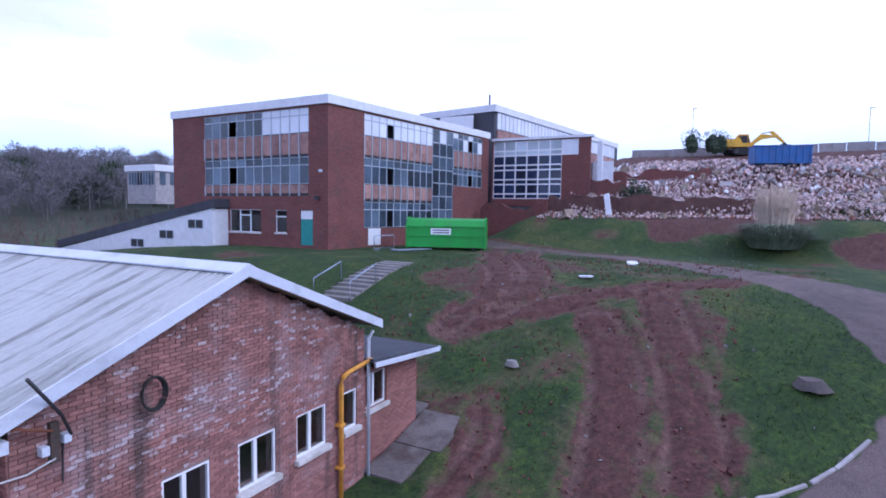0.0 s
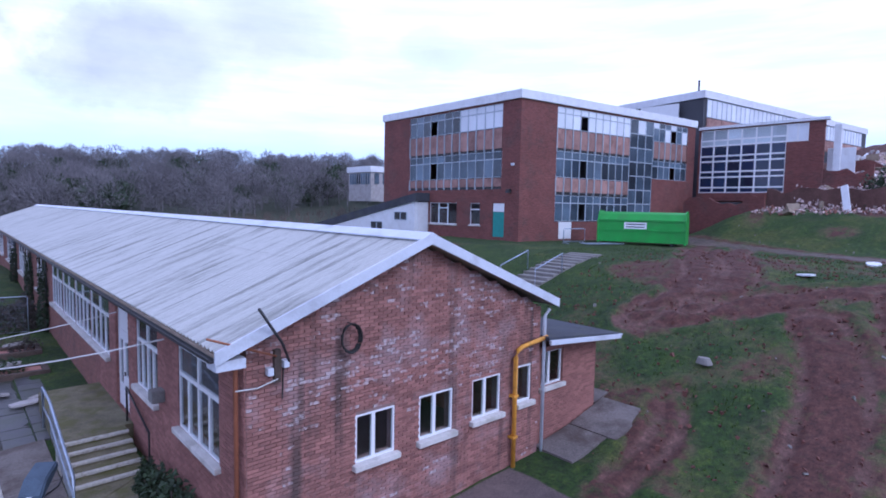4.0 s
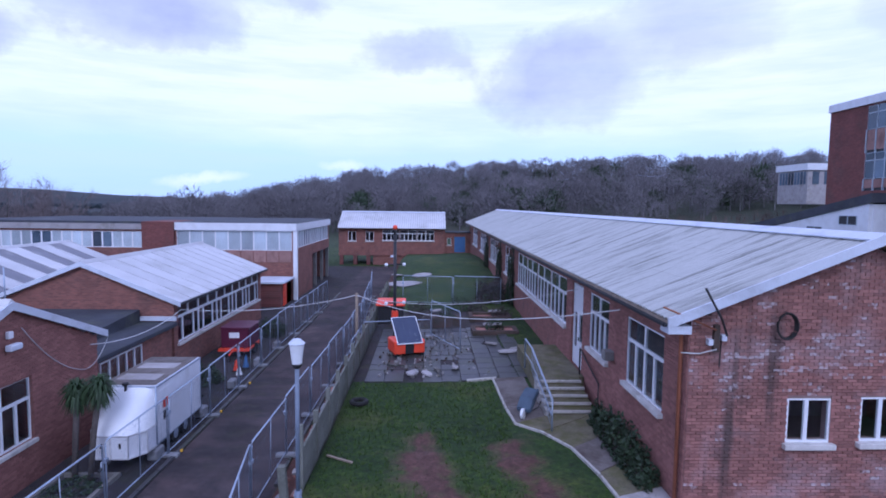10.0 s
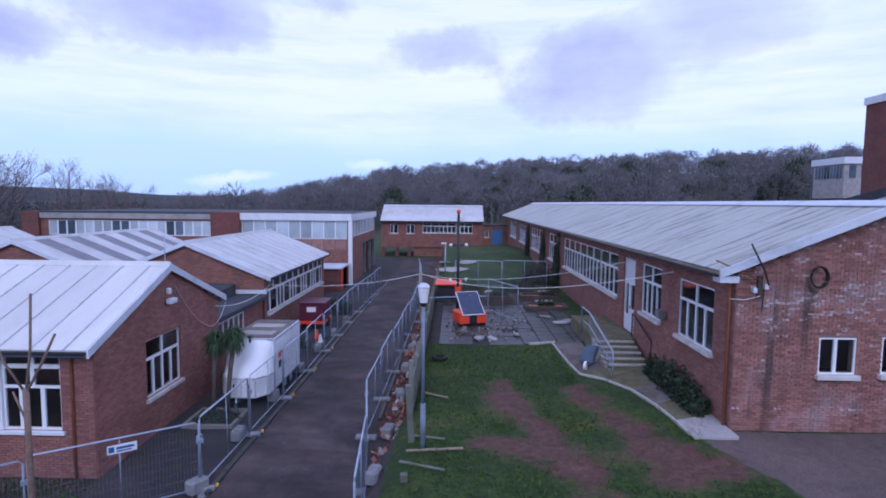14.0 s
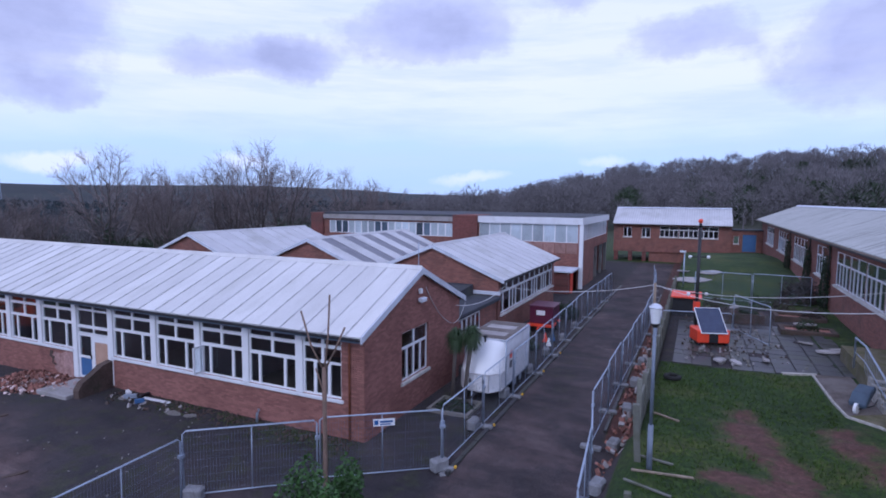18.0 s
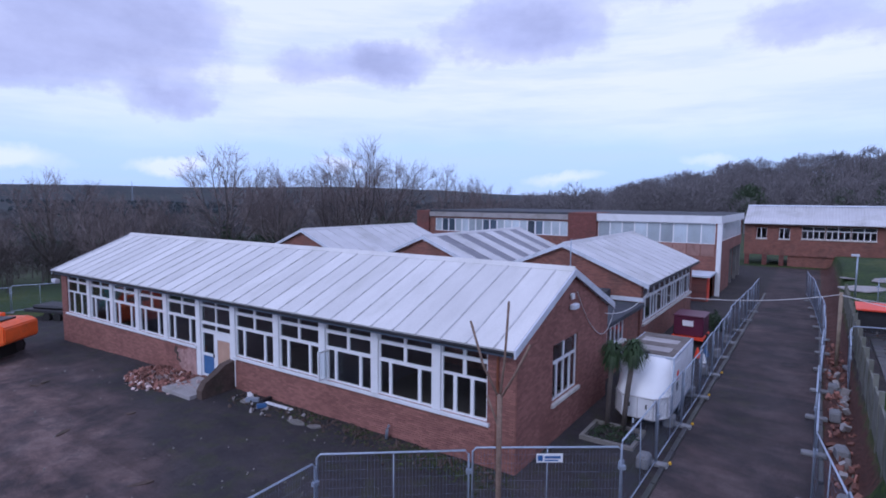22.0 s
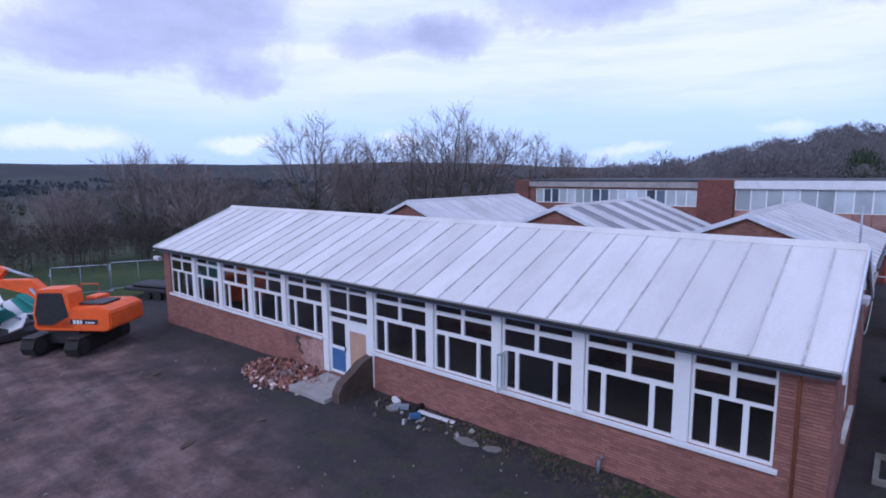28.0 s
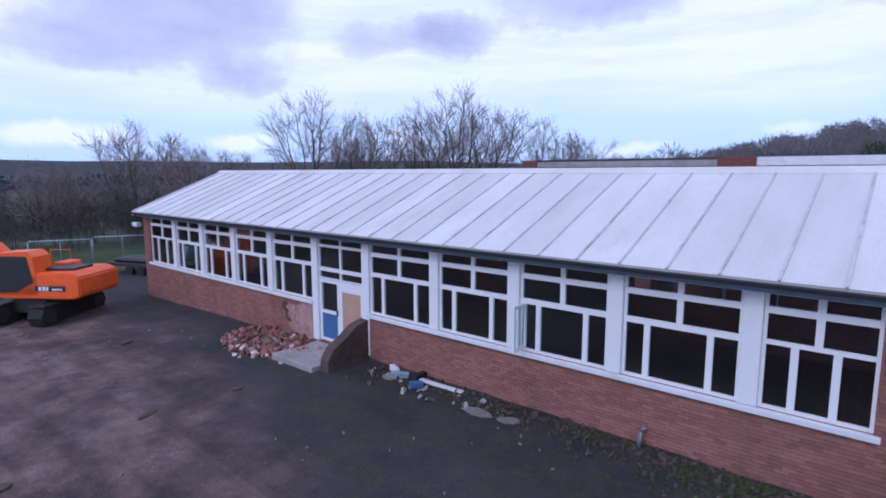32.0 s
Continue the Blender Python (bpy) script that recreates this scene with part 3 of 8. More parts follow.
# ---------------------------------------------------------------- ground
def ramp(v, a, b):
    t = min(max((v - a) / (b - a), 0.0), 1.0)
    return t * t * (3 - 2 * t)

def ground_height(x, y):
    """The lie of the land."""
    west = -1.5 - 0.045 * min(max(-y, 0), 14) - 0.022 * min(max(-30 - x, 0), 30) - 5.0 * ramp(-x, 60, 140)
    lawn = -0.3 + 0.3 * ramp(x, -6, 0) + 1.35 * math.exp(-((x + 5) / 9) ** 2 - ((y - 47) / 15) ** 2)
    bank = 4.0 * ramp(x, 8, 25) + 0.35 * ramp(x, 4, 12) + (2.7 * ramp(x - 0.1 * y, 38, 47) + 5.0 * ramp(x, 47, 64) + 4.3 * ramp(x, 62, 92)) * (1 - ramp(y, 8, 15)) + 4.0 * ramp(x, 60, 110) * ramp(y, 8, 15)
    bank *= 1.0 - 0.5 * ramp(y, 25, 62)
    east = lawn + bank
    k = ramp(x, -9.35, -8.75) if y > 4 else ramp(x, -9.35 - 0.18 * (4 - y), -8.75)
    z = west * (1 - k) + east * k
    d = math.hypot(x + 5, y - 10)
    far = ramp(d, 120, 420)
    az = math.atan2(y - 10, x + 5)
    hill = ramp(d, 110, 330) * (27 * math.exp(-((az - 1.22) / 0.62) ** 2) + 7 * math.exp(-((az - 0.9) / 0.12) ** 2) + 7 * math.exp(-((az - 1.68) / 0.2) ** 2))
    z = z * (1 - far) + far * (-8 + 3.5 * noise.noise((x * 0.004, y * 0.004, 0))) + hill
    swell = 1 + 0.16 * noise.noise((az * 7, 0.3, 2.0)) + 0.07 * noise.noise((az * 23, 0.3, 5.0)) if d > 800 else 1
    z += (22 * ramp(d, 900, 2400) + 36 * ramp(d, 1300, 2400) * ramp(abs(az), 1.95, 2.3)) * swell
    return z

def rough_height(x, y):
    near = 1.0 - ramp(math.hypot(x, y), 90, 160)
    return ground_height(x, y) + near * 0.05 * noise.noise((x * 0.9, y * 0.9, 3.0))

def near_line(x, y, pts):
    """Distance from a point to a line of points."""
    best = 1e9
    for (ax, ay), (bx, by) in zip(pts, pts[1:]):
        dx, dy = bx - ax, by - ay
        t = min(max(((x - ax) * dx + (y - ay) * dy) / (dx * dx + dy * dy), 0), 1)
        best = min(best, math.hypot(x - ax - t * dx, y - ay - t * dy))
    return best

DRIVE = [(42, 13), (39.6, 8.5), (38, 3.6), (36, -1.4), (32.5, -6.4), (27, -10.6), (21.5, -13.6), (17, -14.6), (13.2, -13.2), (9.5, -10.5), (5, -6.2), (2.5, -3.2)]
# wheel tracks: centre line, half width, how far the ruts lie from the middle
TRACKS = [([(7.5, -6.3), (9.8, -6.1), (12.4, -5.8), (15, -5.35), (17, -4.75), (18.6, -3.9)], 1.15, 0.8), ([(8.5, -8.4), (10.7, -8.1), (13.1, -7.9), (15.6, -7.4), (17.8, -6.8), (19.6, -6.2), (22, -5.6)], 1.0, 0.75), ([(29, -10.8), (24.3, -8.1), (22.1, -4.8), (20, -2.2), (18.3, 0), (17, 1.9)], 1.15, 0.8), ([(17.3, 2.0), (19.6, 1.4), (22.5, 1.8), (28.8, 5.1), (37, 8)], 0.9, 0.65), ([(18.7, 0.5), (20.6, -0.4), (23, 0.1), (30, 3.3), (38, 5.4)], 0.9, 0.65), ([(7.6, -2.4), (11.3, -2.3), (13, -1.6)], 0.5, 0.35)]
LAWN_WEAR = [[(-6.0, 4.6), (-5.6, 2), (-5.0, 0), (-4.4, -2.6), (-3.6, -5)], [(-3.6, 3.6), (-3.3, 2.2), (-2.5, 0.2), (-2.2, -1.4)], [(-6.6, -0.4), (-5.6, -0.9)], [(-2.4, -2.6), (-1.0, -2.0), (1.5, -2.4)]]

def surface(x, y):
    """How much of mud, tarmac and gravel lies on the ground here."""
    mud = tar = drive = dust = 0.0
    w = noise.noise((x * 0.35, y * 0.35, 7.0))
    if -58 < x < -9.2 and y < 64:
        tar = ramp(-9.3 - x, -0.2, 0.2) * ramp(x + 57, 0, 3) * (1 - ramp(y, 61, 64))
        if x < -46.4 and y > 3 + 2 * w:
            tar *= 1 - ramp(y, 3, 6)
        if -10.2 < x and y > 3:
            tar, mud = 0.15, 0.85
    if x > -9.2:
        for line in LAWN_WEAR:
            worn = 1 - ramp(near_line(x, y, line) + 0.7 * w + 0.5 * noise.noise((x * 1.3, y * 1.3, 4.0)), 0.1, 1.4)
            mud, dust = max(mud, 0.7 * worn), max(dust, 0.6 * worn)
        for line, half, off in TRACKS:
            d = near_line(x, y, line)
            rut = math.exp(-((d - off) / 0.24) ** 2) * min(1.0, 0.75 + 0.6 * noise.noise((x * 0.5, y * 0.5, 12.0)))
            dust = max(dust, rut if x > 8 else 0)
            mud = max(mud, 0.7 * (1 - ramp(d + 0.9 * w + 0.6 * noise.noise((x * 1.1, y * 1.1, 4.0)), half - 0.6, half + 0.7)), 0.85 * rut)
        if 8.5 < x < 31 and -9.5 < y < 5:
            mud = max(mud, min(0.26 + 0.55 * noise.noise((x * 0.45, y * 0.45, 15.0)), 0.42 * ramp(y, -9.5, -7.5) + 0.1))
        if 9 < x < 60:
            mud = max(mud, 0.6 * ramp(noise.noise((x * 0.2, y * 0.2, 2.0)) + 0.3 * w + 0.35 * math.exp(-((x - 25) / 7) ** 2 - ((y - 2.5) / 4) ** 2), 0.26, 0.6))
        if 8.5 < x < 20 and -8.6 < y < -4.6:
            mud = max(mud, 0.5 + 0.35 * noise.noise((x * 0.7, y * 0.7, 21.0)))
        if 20 < x < 36 and -3 < y < 8:
            mud = max(mud, 0.75 * (1 - ramp(near_line(x, y, [(19, 0.8), (25, 1.8), (33, 5.8)]) + 0.9 * w, 1.2, 2.8)))
        if 33 < x < 46 and y < -11:
            mud = max(mud, 0.8 * ramp(1.2 - math.hypot((x - 39) / 3.6, (y + 17) / 4.2) + 0.6 * w, 0.2, 0.6))
        if 38 < x < 50 and y < 6:
            mud = max(mud, 0.85 * ramp(1.3 - math.hypot((x - 45) / 4.5, (y + 5.5) / 8) + 0.7 * w, 0.2, 0.7))
        if x > 50:
            mud = max(mud, ramp(x + 3 * w, 50, 58))
        if -8.8 < x < -1.7 and 9.7 < y < 25.5:
            tar = ramp(y + 0.5 * w, 9.6, 10.1) * (1 - ramp(y + 1.5 * w, 23, 25)) * (1 - ramp(x, -2.4, -1.8))
            mud *= 1 - tar
        d = near_line(x, y, DRIVE) + 0.15 * w
        half = 1.25 + 0.5 * ramp(x, 16, 24) - 0.6 * ramp(x, 29, 36)
        drive = (1 - ramp(d, half - 0.1, half + 0.35)) * (1 - 0.45 * ramp(x, 30, 38))
        mud = max(mud, 0.8 * (1 - ramp(d, half, half + 1.1)) * ramp(x, 28, 35))
        if -0.9 < x < 7 and -9 < y < -0.02:
            drive = max(drive, ramp(x + y * 0.35, -1.6, -1.0) * (1 - ramp(-y, 5, 8)))
        mud *= 1 - 0.75 * drive
    if tar and x > -9:
        dust = 0.22
    elif tar:
        dust = 0.36 + 0.25 * w if x > -14.2 else 0.12 + 0.88 * ramp(-y + 1.6 * w - 4.2 * ramp(x, -38, -22) * (1 - 0.6 * ramp(x, -22, -18)), 1.6, 4.6)
    return mud, tar, drive, dust

def ground_material():
    m = bpy.data.materials.new("ground_grass_mud_tarmac")
    m.use_nodes = True
    nt = m.node_tree
    N, L = nt.nodes, nt.links
    b = N["Principled BSDF"]
    b.inputs["Roughness"].default_value = 0.93
    geo, att = N.new("ShaderNodeNewGeometry"), N.new("ShaderNodeAttribute")
    att.attribute_name = "surface"
    sep = N.new("ShaderNodeSeparateColor")
    L.new(att.outputs["Color"], sep.inputs[0])
    def noisy(scale, detail=5, rough=0.6):
        n = N.new("ShaderNodeTexNoise")
        n.inputs["Scale"].default_value, n.inputs["Detail"].default_value, n.inputs["Roughness"].default_value = scale, detail, rough
        L.new(geo.outputs["Position"], n.inputs["Vector"])
        return n.outputs[0]
    def ramped(fac, stops):
        r = N.new("ShaderNodeValToRGB")
        el = r.color_ramp.elements
        el[0].position, el[0].color = stops[0][0], (*stops[0][1], 1)
        el[1].position, el[1].color = stops[-1][0], (*stops[-1][1], 1)
        for p, c in stops[1:-1]:
            e = el.new(p)
            e.color = (*c, 1)
        L.new(fac, r.inputs[0])
        return r.outputs[0]
    def blend(fac, a, c, kind="MIX"):
        x = N.new("ShaderNodeMix")
        x.data_type, x.blend_type = "RGBA", kind
        if isinstance(fac, float):
            x.inputs[0].default_value = fac
        else:
            L.new(fac, x.inputs[0])
        L.new(a, x.inputs[6])
        L.new(c, x.inputs[7])
        return x.outputs[2]
    def edge(mask, spread):
        """Breaks the border of a patch up with noise."""
        a = N.new("ShaderNodeMath")
        a.operation = "MULTIPLY_ADD"
        L.new(noisy(1.7, 8, 0.7), a.inputs[0])
        a.inputs[1].default_value = spread
        L.new(mask, a.inputs[2])
        r = N.new("ShaderNodeMapRange")
        r.inputs[1].default_value, r.inputs[2].default_value = 0.42 + spread / 2, 0.62 + spread / 2
        L.new(a.outputs[0], r.inputs[0])
        return r.outputs[0]
    fine, mid, wide = noisy(38, 4), noisy(3.2, 6, 0.65), noisy(0.28, 5)
    grass = blend(0.55, ramped(mid, [(0.34, (0.0050, 0.0140, 0.0012)), (0.5, (0.0180, 0.0480, 0.0030)), (0.66, (0.0620, 0.0960, 0.0095))]), ramped(wide, [(0.38, (0.0085, 0.0290, 0.0020)), (0.53, (0.0220, 0.0540, 0.0038)), (0.64, (0.0680, 0.0800, 0.0140))]))
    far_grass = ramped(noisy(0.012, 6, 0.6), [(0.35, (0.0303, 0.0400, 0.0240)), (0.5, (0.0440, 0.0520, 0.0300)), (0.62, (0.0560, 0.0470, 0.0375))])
    # far land: bluish distance haze is put into these ground colours
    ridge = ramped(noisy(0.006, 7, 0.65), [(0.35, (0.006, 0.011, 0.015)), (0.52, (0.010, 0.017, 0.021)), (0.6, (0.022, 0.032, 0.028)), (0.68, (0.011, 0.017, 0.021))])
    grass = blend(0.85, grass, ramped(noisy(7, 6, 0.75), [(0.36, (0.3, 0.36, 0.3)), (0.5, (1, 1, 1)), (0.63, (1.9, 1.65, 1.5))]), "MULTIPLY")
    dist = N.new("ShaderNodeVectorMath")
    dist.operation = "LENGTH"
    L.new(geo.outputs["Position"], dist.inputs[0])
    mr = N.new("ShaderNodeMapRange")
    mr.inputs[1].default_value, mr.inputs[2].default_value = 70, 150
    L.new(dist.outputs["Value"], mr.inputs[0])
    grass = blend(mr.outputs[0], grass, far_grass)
    # the haze-blue colour takes over between 300 and 700 m
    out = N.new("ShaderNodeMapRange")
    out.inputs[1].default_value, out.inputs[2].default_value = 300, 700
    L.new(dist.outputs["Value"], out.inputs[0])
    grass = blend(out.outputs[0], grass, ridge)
    ruts = N.new("ShaderNodeMapRange")
    ruts.inputs[1].default_value, ruts.inputs[2].default_value, ruts.inputs[4].default_value = 0.3, 0.75, 0.8
    L.new(att.outputs["Alpha"], ruts.inputs[0])
    mud = blend(0.5, ramped(mid, [(0.3, (0.0369, 0.0138, 0.0110)), (0.52, (0.0775, 0.0284, 0.0215)), (0.72, (0.1255, 0.0554, 0.0409))]), ramped(noisy(11, 5), [(0.35, (0.0443, 0.0164, 0.0127)), (0.65, (0.1107, 0.0454, 0.0336))]))
    mud = blend(ruts.outputs[0], mud, ramped(noisy(6, 5), [(0.3, (0.092, 0.048, 0.038)), (0.7, (0.165, 0.094, 0.074))]))
    tar = blend(0.6, ramped(wide, [(0.36, (0.0110, 0.0112, 0.0150)), (0.5, (0.0230, 0.0225, 0.0290)), (0.66, (0.0460, 0.0400, 0.0455))]), ramped(mid, [(0.3, (0.0150, 0.0150, 0.0195)), (0.7, (0.0410, 0.0375, 0.0440))]))
    dusty = ramped(noisy(0.55, 7, 0.68), [(0.34, (0.052, 0.035, 0.034)), (0.5, (0.140, 0.092, 0.086)), (0.66, (0.215, 0.155, 0.146))])
    spread = N.new("ShaderNodeMath")
    spread.operation = "MULTIPLY"
    L.new(att.outputs["Alpha"], spread.inputs[0])
    L.new(ramped(noisy(0.9, 7, 0.7), [(0.32, (0.2, 0.2, 0.2)), (0.55, (1, 1, 1))]), spread.inputs[1])
    # sweeping tyre marks, long along x
    mp = N.new("ShaderNodeMapping")
    mp.inputs["Scale"].default_value, mp.inputs["Rotation"].default_value = (0.14, 1.6, 1), (0, 0, 0.3)
    L.new(geo.outputs["Position"], mp.inputs["Vector"])
    tn = N.new("ShaderNodeTexNoise")
    tn.inputs["Scale"].default_value, tn.inputs["Detail"].default_value, tn.inputs["Distortion"].default_value = 1.0, 4, 0.6
    L.new(mp.outputs[0], tn.inputs["Vector"])
    dusty = blend(0.75, dusty, ramped(tn.outputs[0], [(0.38, (0.62, 0.6, 0.6)), (0.52, (1, 1, 1)), (0.68, (1.2, 1.18, 1.18))]), "MULTIPLY")
    damp = ramped(att.outputs["Alpha"], [(0.24, (1, 1, 1)), (0.34, (0, 0, 0))])
    moss = blend(1.0, damp, ramped(noisy(1.3, 6, 0.7), [(0.5, (0, 0, 0)), (0.62, (0.75, 0.75, 0.75))]), "MULTIPLY")
    tar = blend(moss, tar, ramped(noisy(9, 4), [(0.3, (0.018, 0.022, 0.012)), (0.7, (0.045, 0.055, 0.024))]))
    tar = blend(spread.outputs[0], tar, dusty)
    drive = blend(0.5, ramped(mid, [(0.3, (0.075, 0.060, 0.060)), (0.7, (0.165, 0.128, 0.122))]), ramped(wide, [(0.4, (0.085, 0.066, 0.064)), (0.65, (0.19, 0.135, 0.122))]))
    mud = blend(0.8, mud, ramped(noisy(4.5, 7, 0.75), [(0.33, (0.5, 0.48, 0.5)), (0.5, (1, 1, 1)), (0.66, (1.6, 1.6, 1.65))]), "MULTIPLY")
    straw = blend(1.0, ramped(sep.outputs[0], [(0.16, (0, 0, 0)), (0.5, (0.75, 0.75, 0.75))]), ramped(noisy(2.6, 6, 0.7), [(0.4, (0.1, 0.1, 0.1)), (0.58, (1, 1, 1))]), "MULTIPLY")
    grass = blend(straw, grass, ramped(fine, [(0.3, (0.075, 0.055, 0.028)), (0.7, (0.15, 0.115, 0.062))]))
    col = blend(edge(sep.outputs[0], 1.2), grass, mud)
    col = blend(edge(sep.outputs[1], 0.25), col, tar)
    col = blend(edge(sep.outputs[2], 0.4), col, drive)
    grain = N.new("ShaderNodeMapRange")
    grain.inputs[1].default_value, grain.inputs[2].default_value, grain.inputs[3].default_value, grain.inputs[4].default_value = 0.3, 0.7, 0.45, 1.55
    L.new(fine, grain.inputs[0])
    sc = N.new("ShaderNodeVectorMath")
    sc.operation = "SCALE"
    L.new(col, sc.inputs[0])
    L.new(grain.outputs[0], sc.inputs["Scale"])
    L.new(sc.outputs[0], b.inputs["Base Color"])
    add = N.new("ShaderNodeMath")
    L.new(fine, add.inputs[0])
    L.new(mid, add.inputs[1])
    bp = N.new("ShaderNodeBump")
    bp.inputs["Strength"].default_value, bp.inputs["Distance"].default_value = 0.5, 0.06
    L.new(add.outputs[0], bp.inputs["Height"])
    L.new(bp.outputs[0], b.inputs["Normal"])
    return m

def axis_steps(spans, far):
    """Even steps in each span, ever longer ones outside."""
    out = []
    for lo, hi, step in spans:
        n = round((hi - lo) / step)
        out += [lo + (hi - lo) * i / n for i in range(n)]
    out.append(spans[-1][1])
    d, a, b = 0.5, out[0], out[-1]
    while b < far:
        d *= 1.22
        a, b = a - d, b + d
        out = [a] + out + [b]
    return out

def build_ground():
    xs = axis_steps([(-60, 8, 0.4), (8, 30, 0.2), (30, 60, 0.5)], 3000)
    ys = axis_steps([(-20, -11, 0.5), (-11, 8, 0.2), (8, 70, 0.45)], 3000)
    verts, marks = [], []
    for y in ys:
        for x in xs:
            s = surface(x, y) if abs(x) < 130 and -60 < y < 80 else (0, 0, 0, 0)
            z = rough_height(x, y)
            if s[0] > 0.05 and x > -9:
                z += s[0] * 0.14 * noise.noise((x * 1.3, y * 1.3, 5.0)) + s[0] * 0.06 * noise.noise((x * 3.1, y * 3.1, 6.0))
                if x > 8:
                    for line, half, off in TRACKS:
                        d = near_line(x, y, line) - off + 0.85
                        z += 0.05 * math.exp(-((d - 0.4) / 0.2) ** 2) - 0.12 * math.exp(-((d - 0.85) / 0.22) ** 2) * (0.75 + 0.35 * noise.noise((x * 2.6, y * 2.6, 8.0))) + 0.08 * math.exp(-((d - 1.3) / 0.22) ** 2)
            verts.append((x, y, z))
            marks += s
    n = len(xs)
    faces = [(j * n + i, j * n + i + 1, (j + 1) * n + i + 1, (j + 1) * n + i) for j in range(len(ys) - 1) for i in range(n - 1)]
    me = bpy.data.meshes.new("ground")
    me.from_pydata(verts, [], faces)
    me.shade_smooth()
    a = me.color_attributes.new("surface", "FLOAT_COLOR", "POINT")
    a.data.foreach_set("color", marks)
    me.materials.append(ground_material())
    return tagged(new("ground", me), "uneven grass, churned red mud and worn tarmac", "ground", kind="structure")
build_ground()

# ---------------------------------------------------------------- roofs
def roof_point(axis, along, across, z):
    return (across, along, z) if axis == "y" else (along, across, z)

def corrugated(parent, material, axis, mid, half, eave, ridge, a, b, side, period=0.18, amp=0.028, lights=()):
    """One slope of corrugated sheets in three lapped courses."""
    n = int((b - a) / period) * 4
    for c in range(3):
        f0, f1 = c / 3, (c + 1) / 3 + (0.02 if c < 2 else 0)
        verts = []
        for i in range(n + 1):
            s = a + (b - a) * i / n
            w = amp * math.sin(i * math.pi / 2 + 0.4)
            for f, lift in ((f0, -0.005), (f1, 0.005)):
                verts.append(roof_point(axis, s, mid + side * half * f, ridge + (eave - ridge) * f + w + lift))
        me = bpy.data.meshes.new("roof_course")
        me.from_pydata(verts, [], [(2 * i, 2 * i + 1, 2 * i + 3, 2 * i + 2) for i in range(n)])
        me.materials.append(material)
        ob = new("roof_course", me)
        ob.parent = parent
    bm = bmesh.new()
    prism(bm, [(mid + side * half, eave - 0.05), (mid, ridge - 0.05), (mid, ridge - 0.16), (mid + side * half, eave - 0.14)] if axis == "y" else [(mid + side * half, eave - 0.05), (mid, ridge - 0.05), (mid, ridge - 0.16), (mid + side * half, eave - 0.14)], axis, a + 0.03, b - 0.03)
    part("roof_deck", bm, timber, parent)
    return ob

def panelled(parent, material, axis, mid, half, eave, ridge, a, b, side, step, dark=(), seam=0.05, last=None, rise=0.03):
    """One slope of flat panels with raised seams between them."""
    n = round((b - a) / step)
    w = (b - a) / n
    length = math.hypot(half, ridge - eave)
    tilt = math.atan2(ridge - eave, half)
    def strip(lo, hi, t0, t1):
        bm = bmesh.new()
        nx, nz = side * math.sin(tilt), math.cos(tilt)
        p = [(mid + nx * t0, ridge + nz * t0), (mid + side * half + nx * t0, eave + nz * t0), (mid + side * half + nx * t1, eave + nz * t1), (mid + nx * t1, ridge + nz * t1)]
        prism(bm, p, axis, lo, hi)
        return bm
    edges = [a + i * w for i in range(n + 1)]
    if last is not None:
        edges = [a] + [last - step * i for i in range(n, -1, -1) if last - step * i > a + 0.2] + [b]
    for i, (lo, hi) in enumerate(zip(edges, edges[1:])):
        part("roof_panel", strip(lo + 0.004, hi - 0.004, -0.08, 0.0), rooflight_mat if i in dark else material, parent)
    for s in edges:
        part("roof_seam", strip(max(s - seam / 2, a), min(s + seam / 2, b), 0.001, rise), seam_mat, parent)

def ridge_cap(parent, material, axis, mid, ridge, a, b, w=0.28):
    bm = bmesh.new()
    prism(bm, [(mid - w, ridge - 0.09), (mid, ridge + 0.05), (mid + w, ridge - 0.09), (mid + w, ridge - 0.06), (mid, ridge + 0.085), (mid - w, ridge - 0.06)], axis, a, b)
    part("ridge_cap", bm, material, parent)

def verge(parent, material, axis, mid, half, eave, ridge, s, side, deep=0.28, thick=0.05):
    bm = bmesh.new()
    prism(bm, [(mid, ridge + 0.06), (mid + side * half, eave + 0.06), (mid + side * half, eave - deep + 0.06), (mid, ridge - deep + 0.06)], axis, s - thick / 2, s + thick / 2)
    part("barge_board", bm, material, parent)

def gutter(parent, material, axis, across, z, a, b, r=0.07):
    bm = bmesh.new()
    prism(bm, [(across - r, z), (across - r * 0.8, z - r), (across + r * 0.8, z - r), (across + r, z), (across + r * 0.75, z), (across + r * 0.6, z - r * 0.7), (across - r * 0.6, z - r * 0.7), (across - r * 0.75, z)], axis, a, b)
    part("gutter", bm, material, parent)

def gable(bm, side, c0, c1, u0, u1, z0, mid, peak):
    prism(bm, [(u0, z0), (u1, z0), (mid, peak)], side, c0, c1)

# lights of a window, as shares of its width and height
TALL = [(0, 0.5, 0.66, 1), (0.5, 1, 0.66, 1), (0, 0.25, 0, 0.66), (0.25, 0.5, 0, 0.66), (0.5, 0.75, 0, 0.66), (0.75, 1, 0, 0.66)]
PAIR = [(0, 0.45, 0, 1), (0.45, 1, 0, 1)]
BAY = [(0, 0.5, 0.84, 1), (0.5, 1, 0.84, 1), (0, 0.5, 0.56, 0.84), (0.5, 1, 0.56, 0.84), (0, 0.22, 0, 0.56), (0.22, 0.76, 0, 0.56), (0.76, 1, 0, 0.56)]
LAST_BAY = BAY[:4] + [(0, 0.3, 0, 0.58), (0.3, 0.665, 0, 0.58), (0.665, 1, 0, 0.58)]

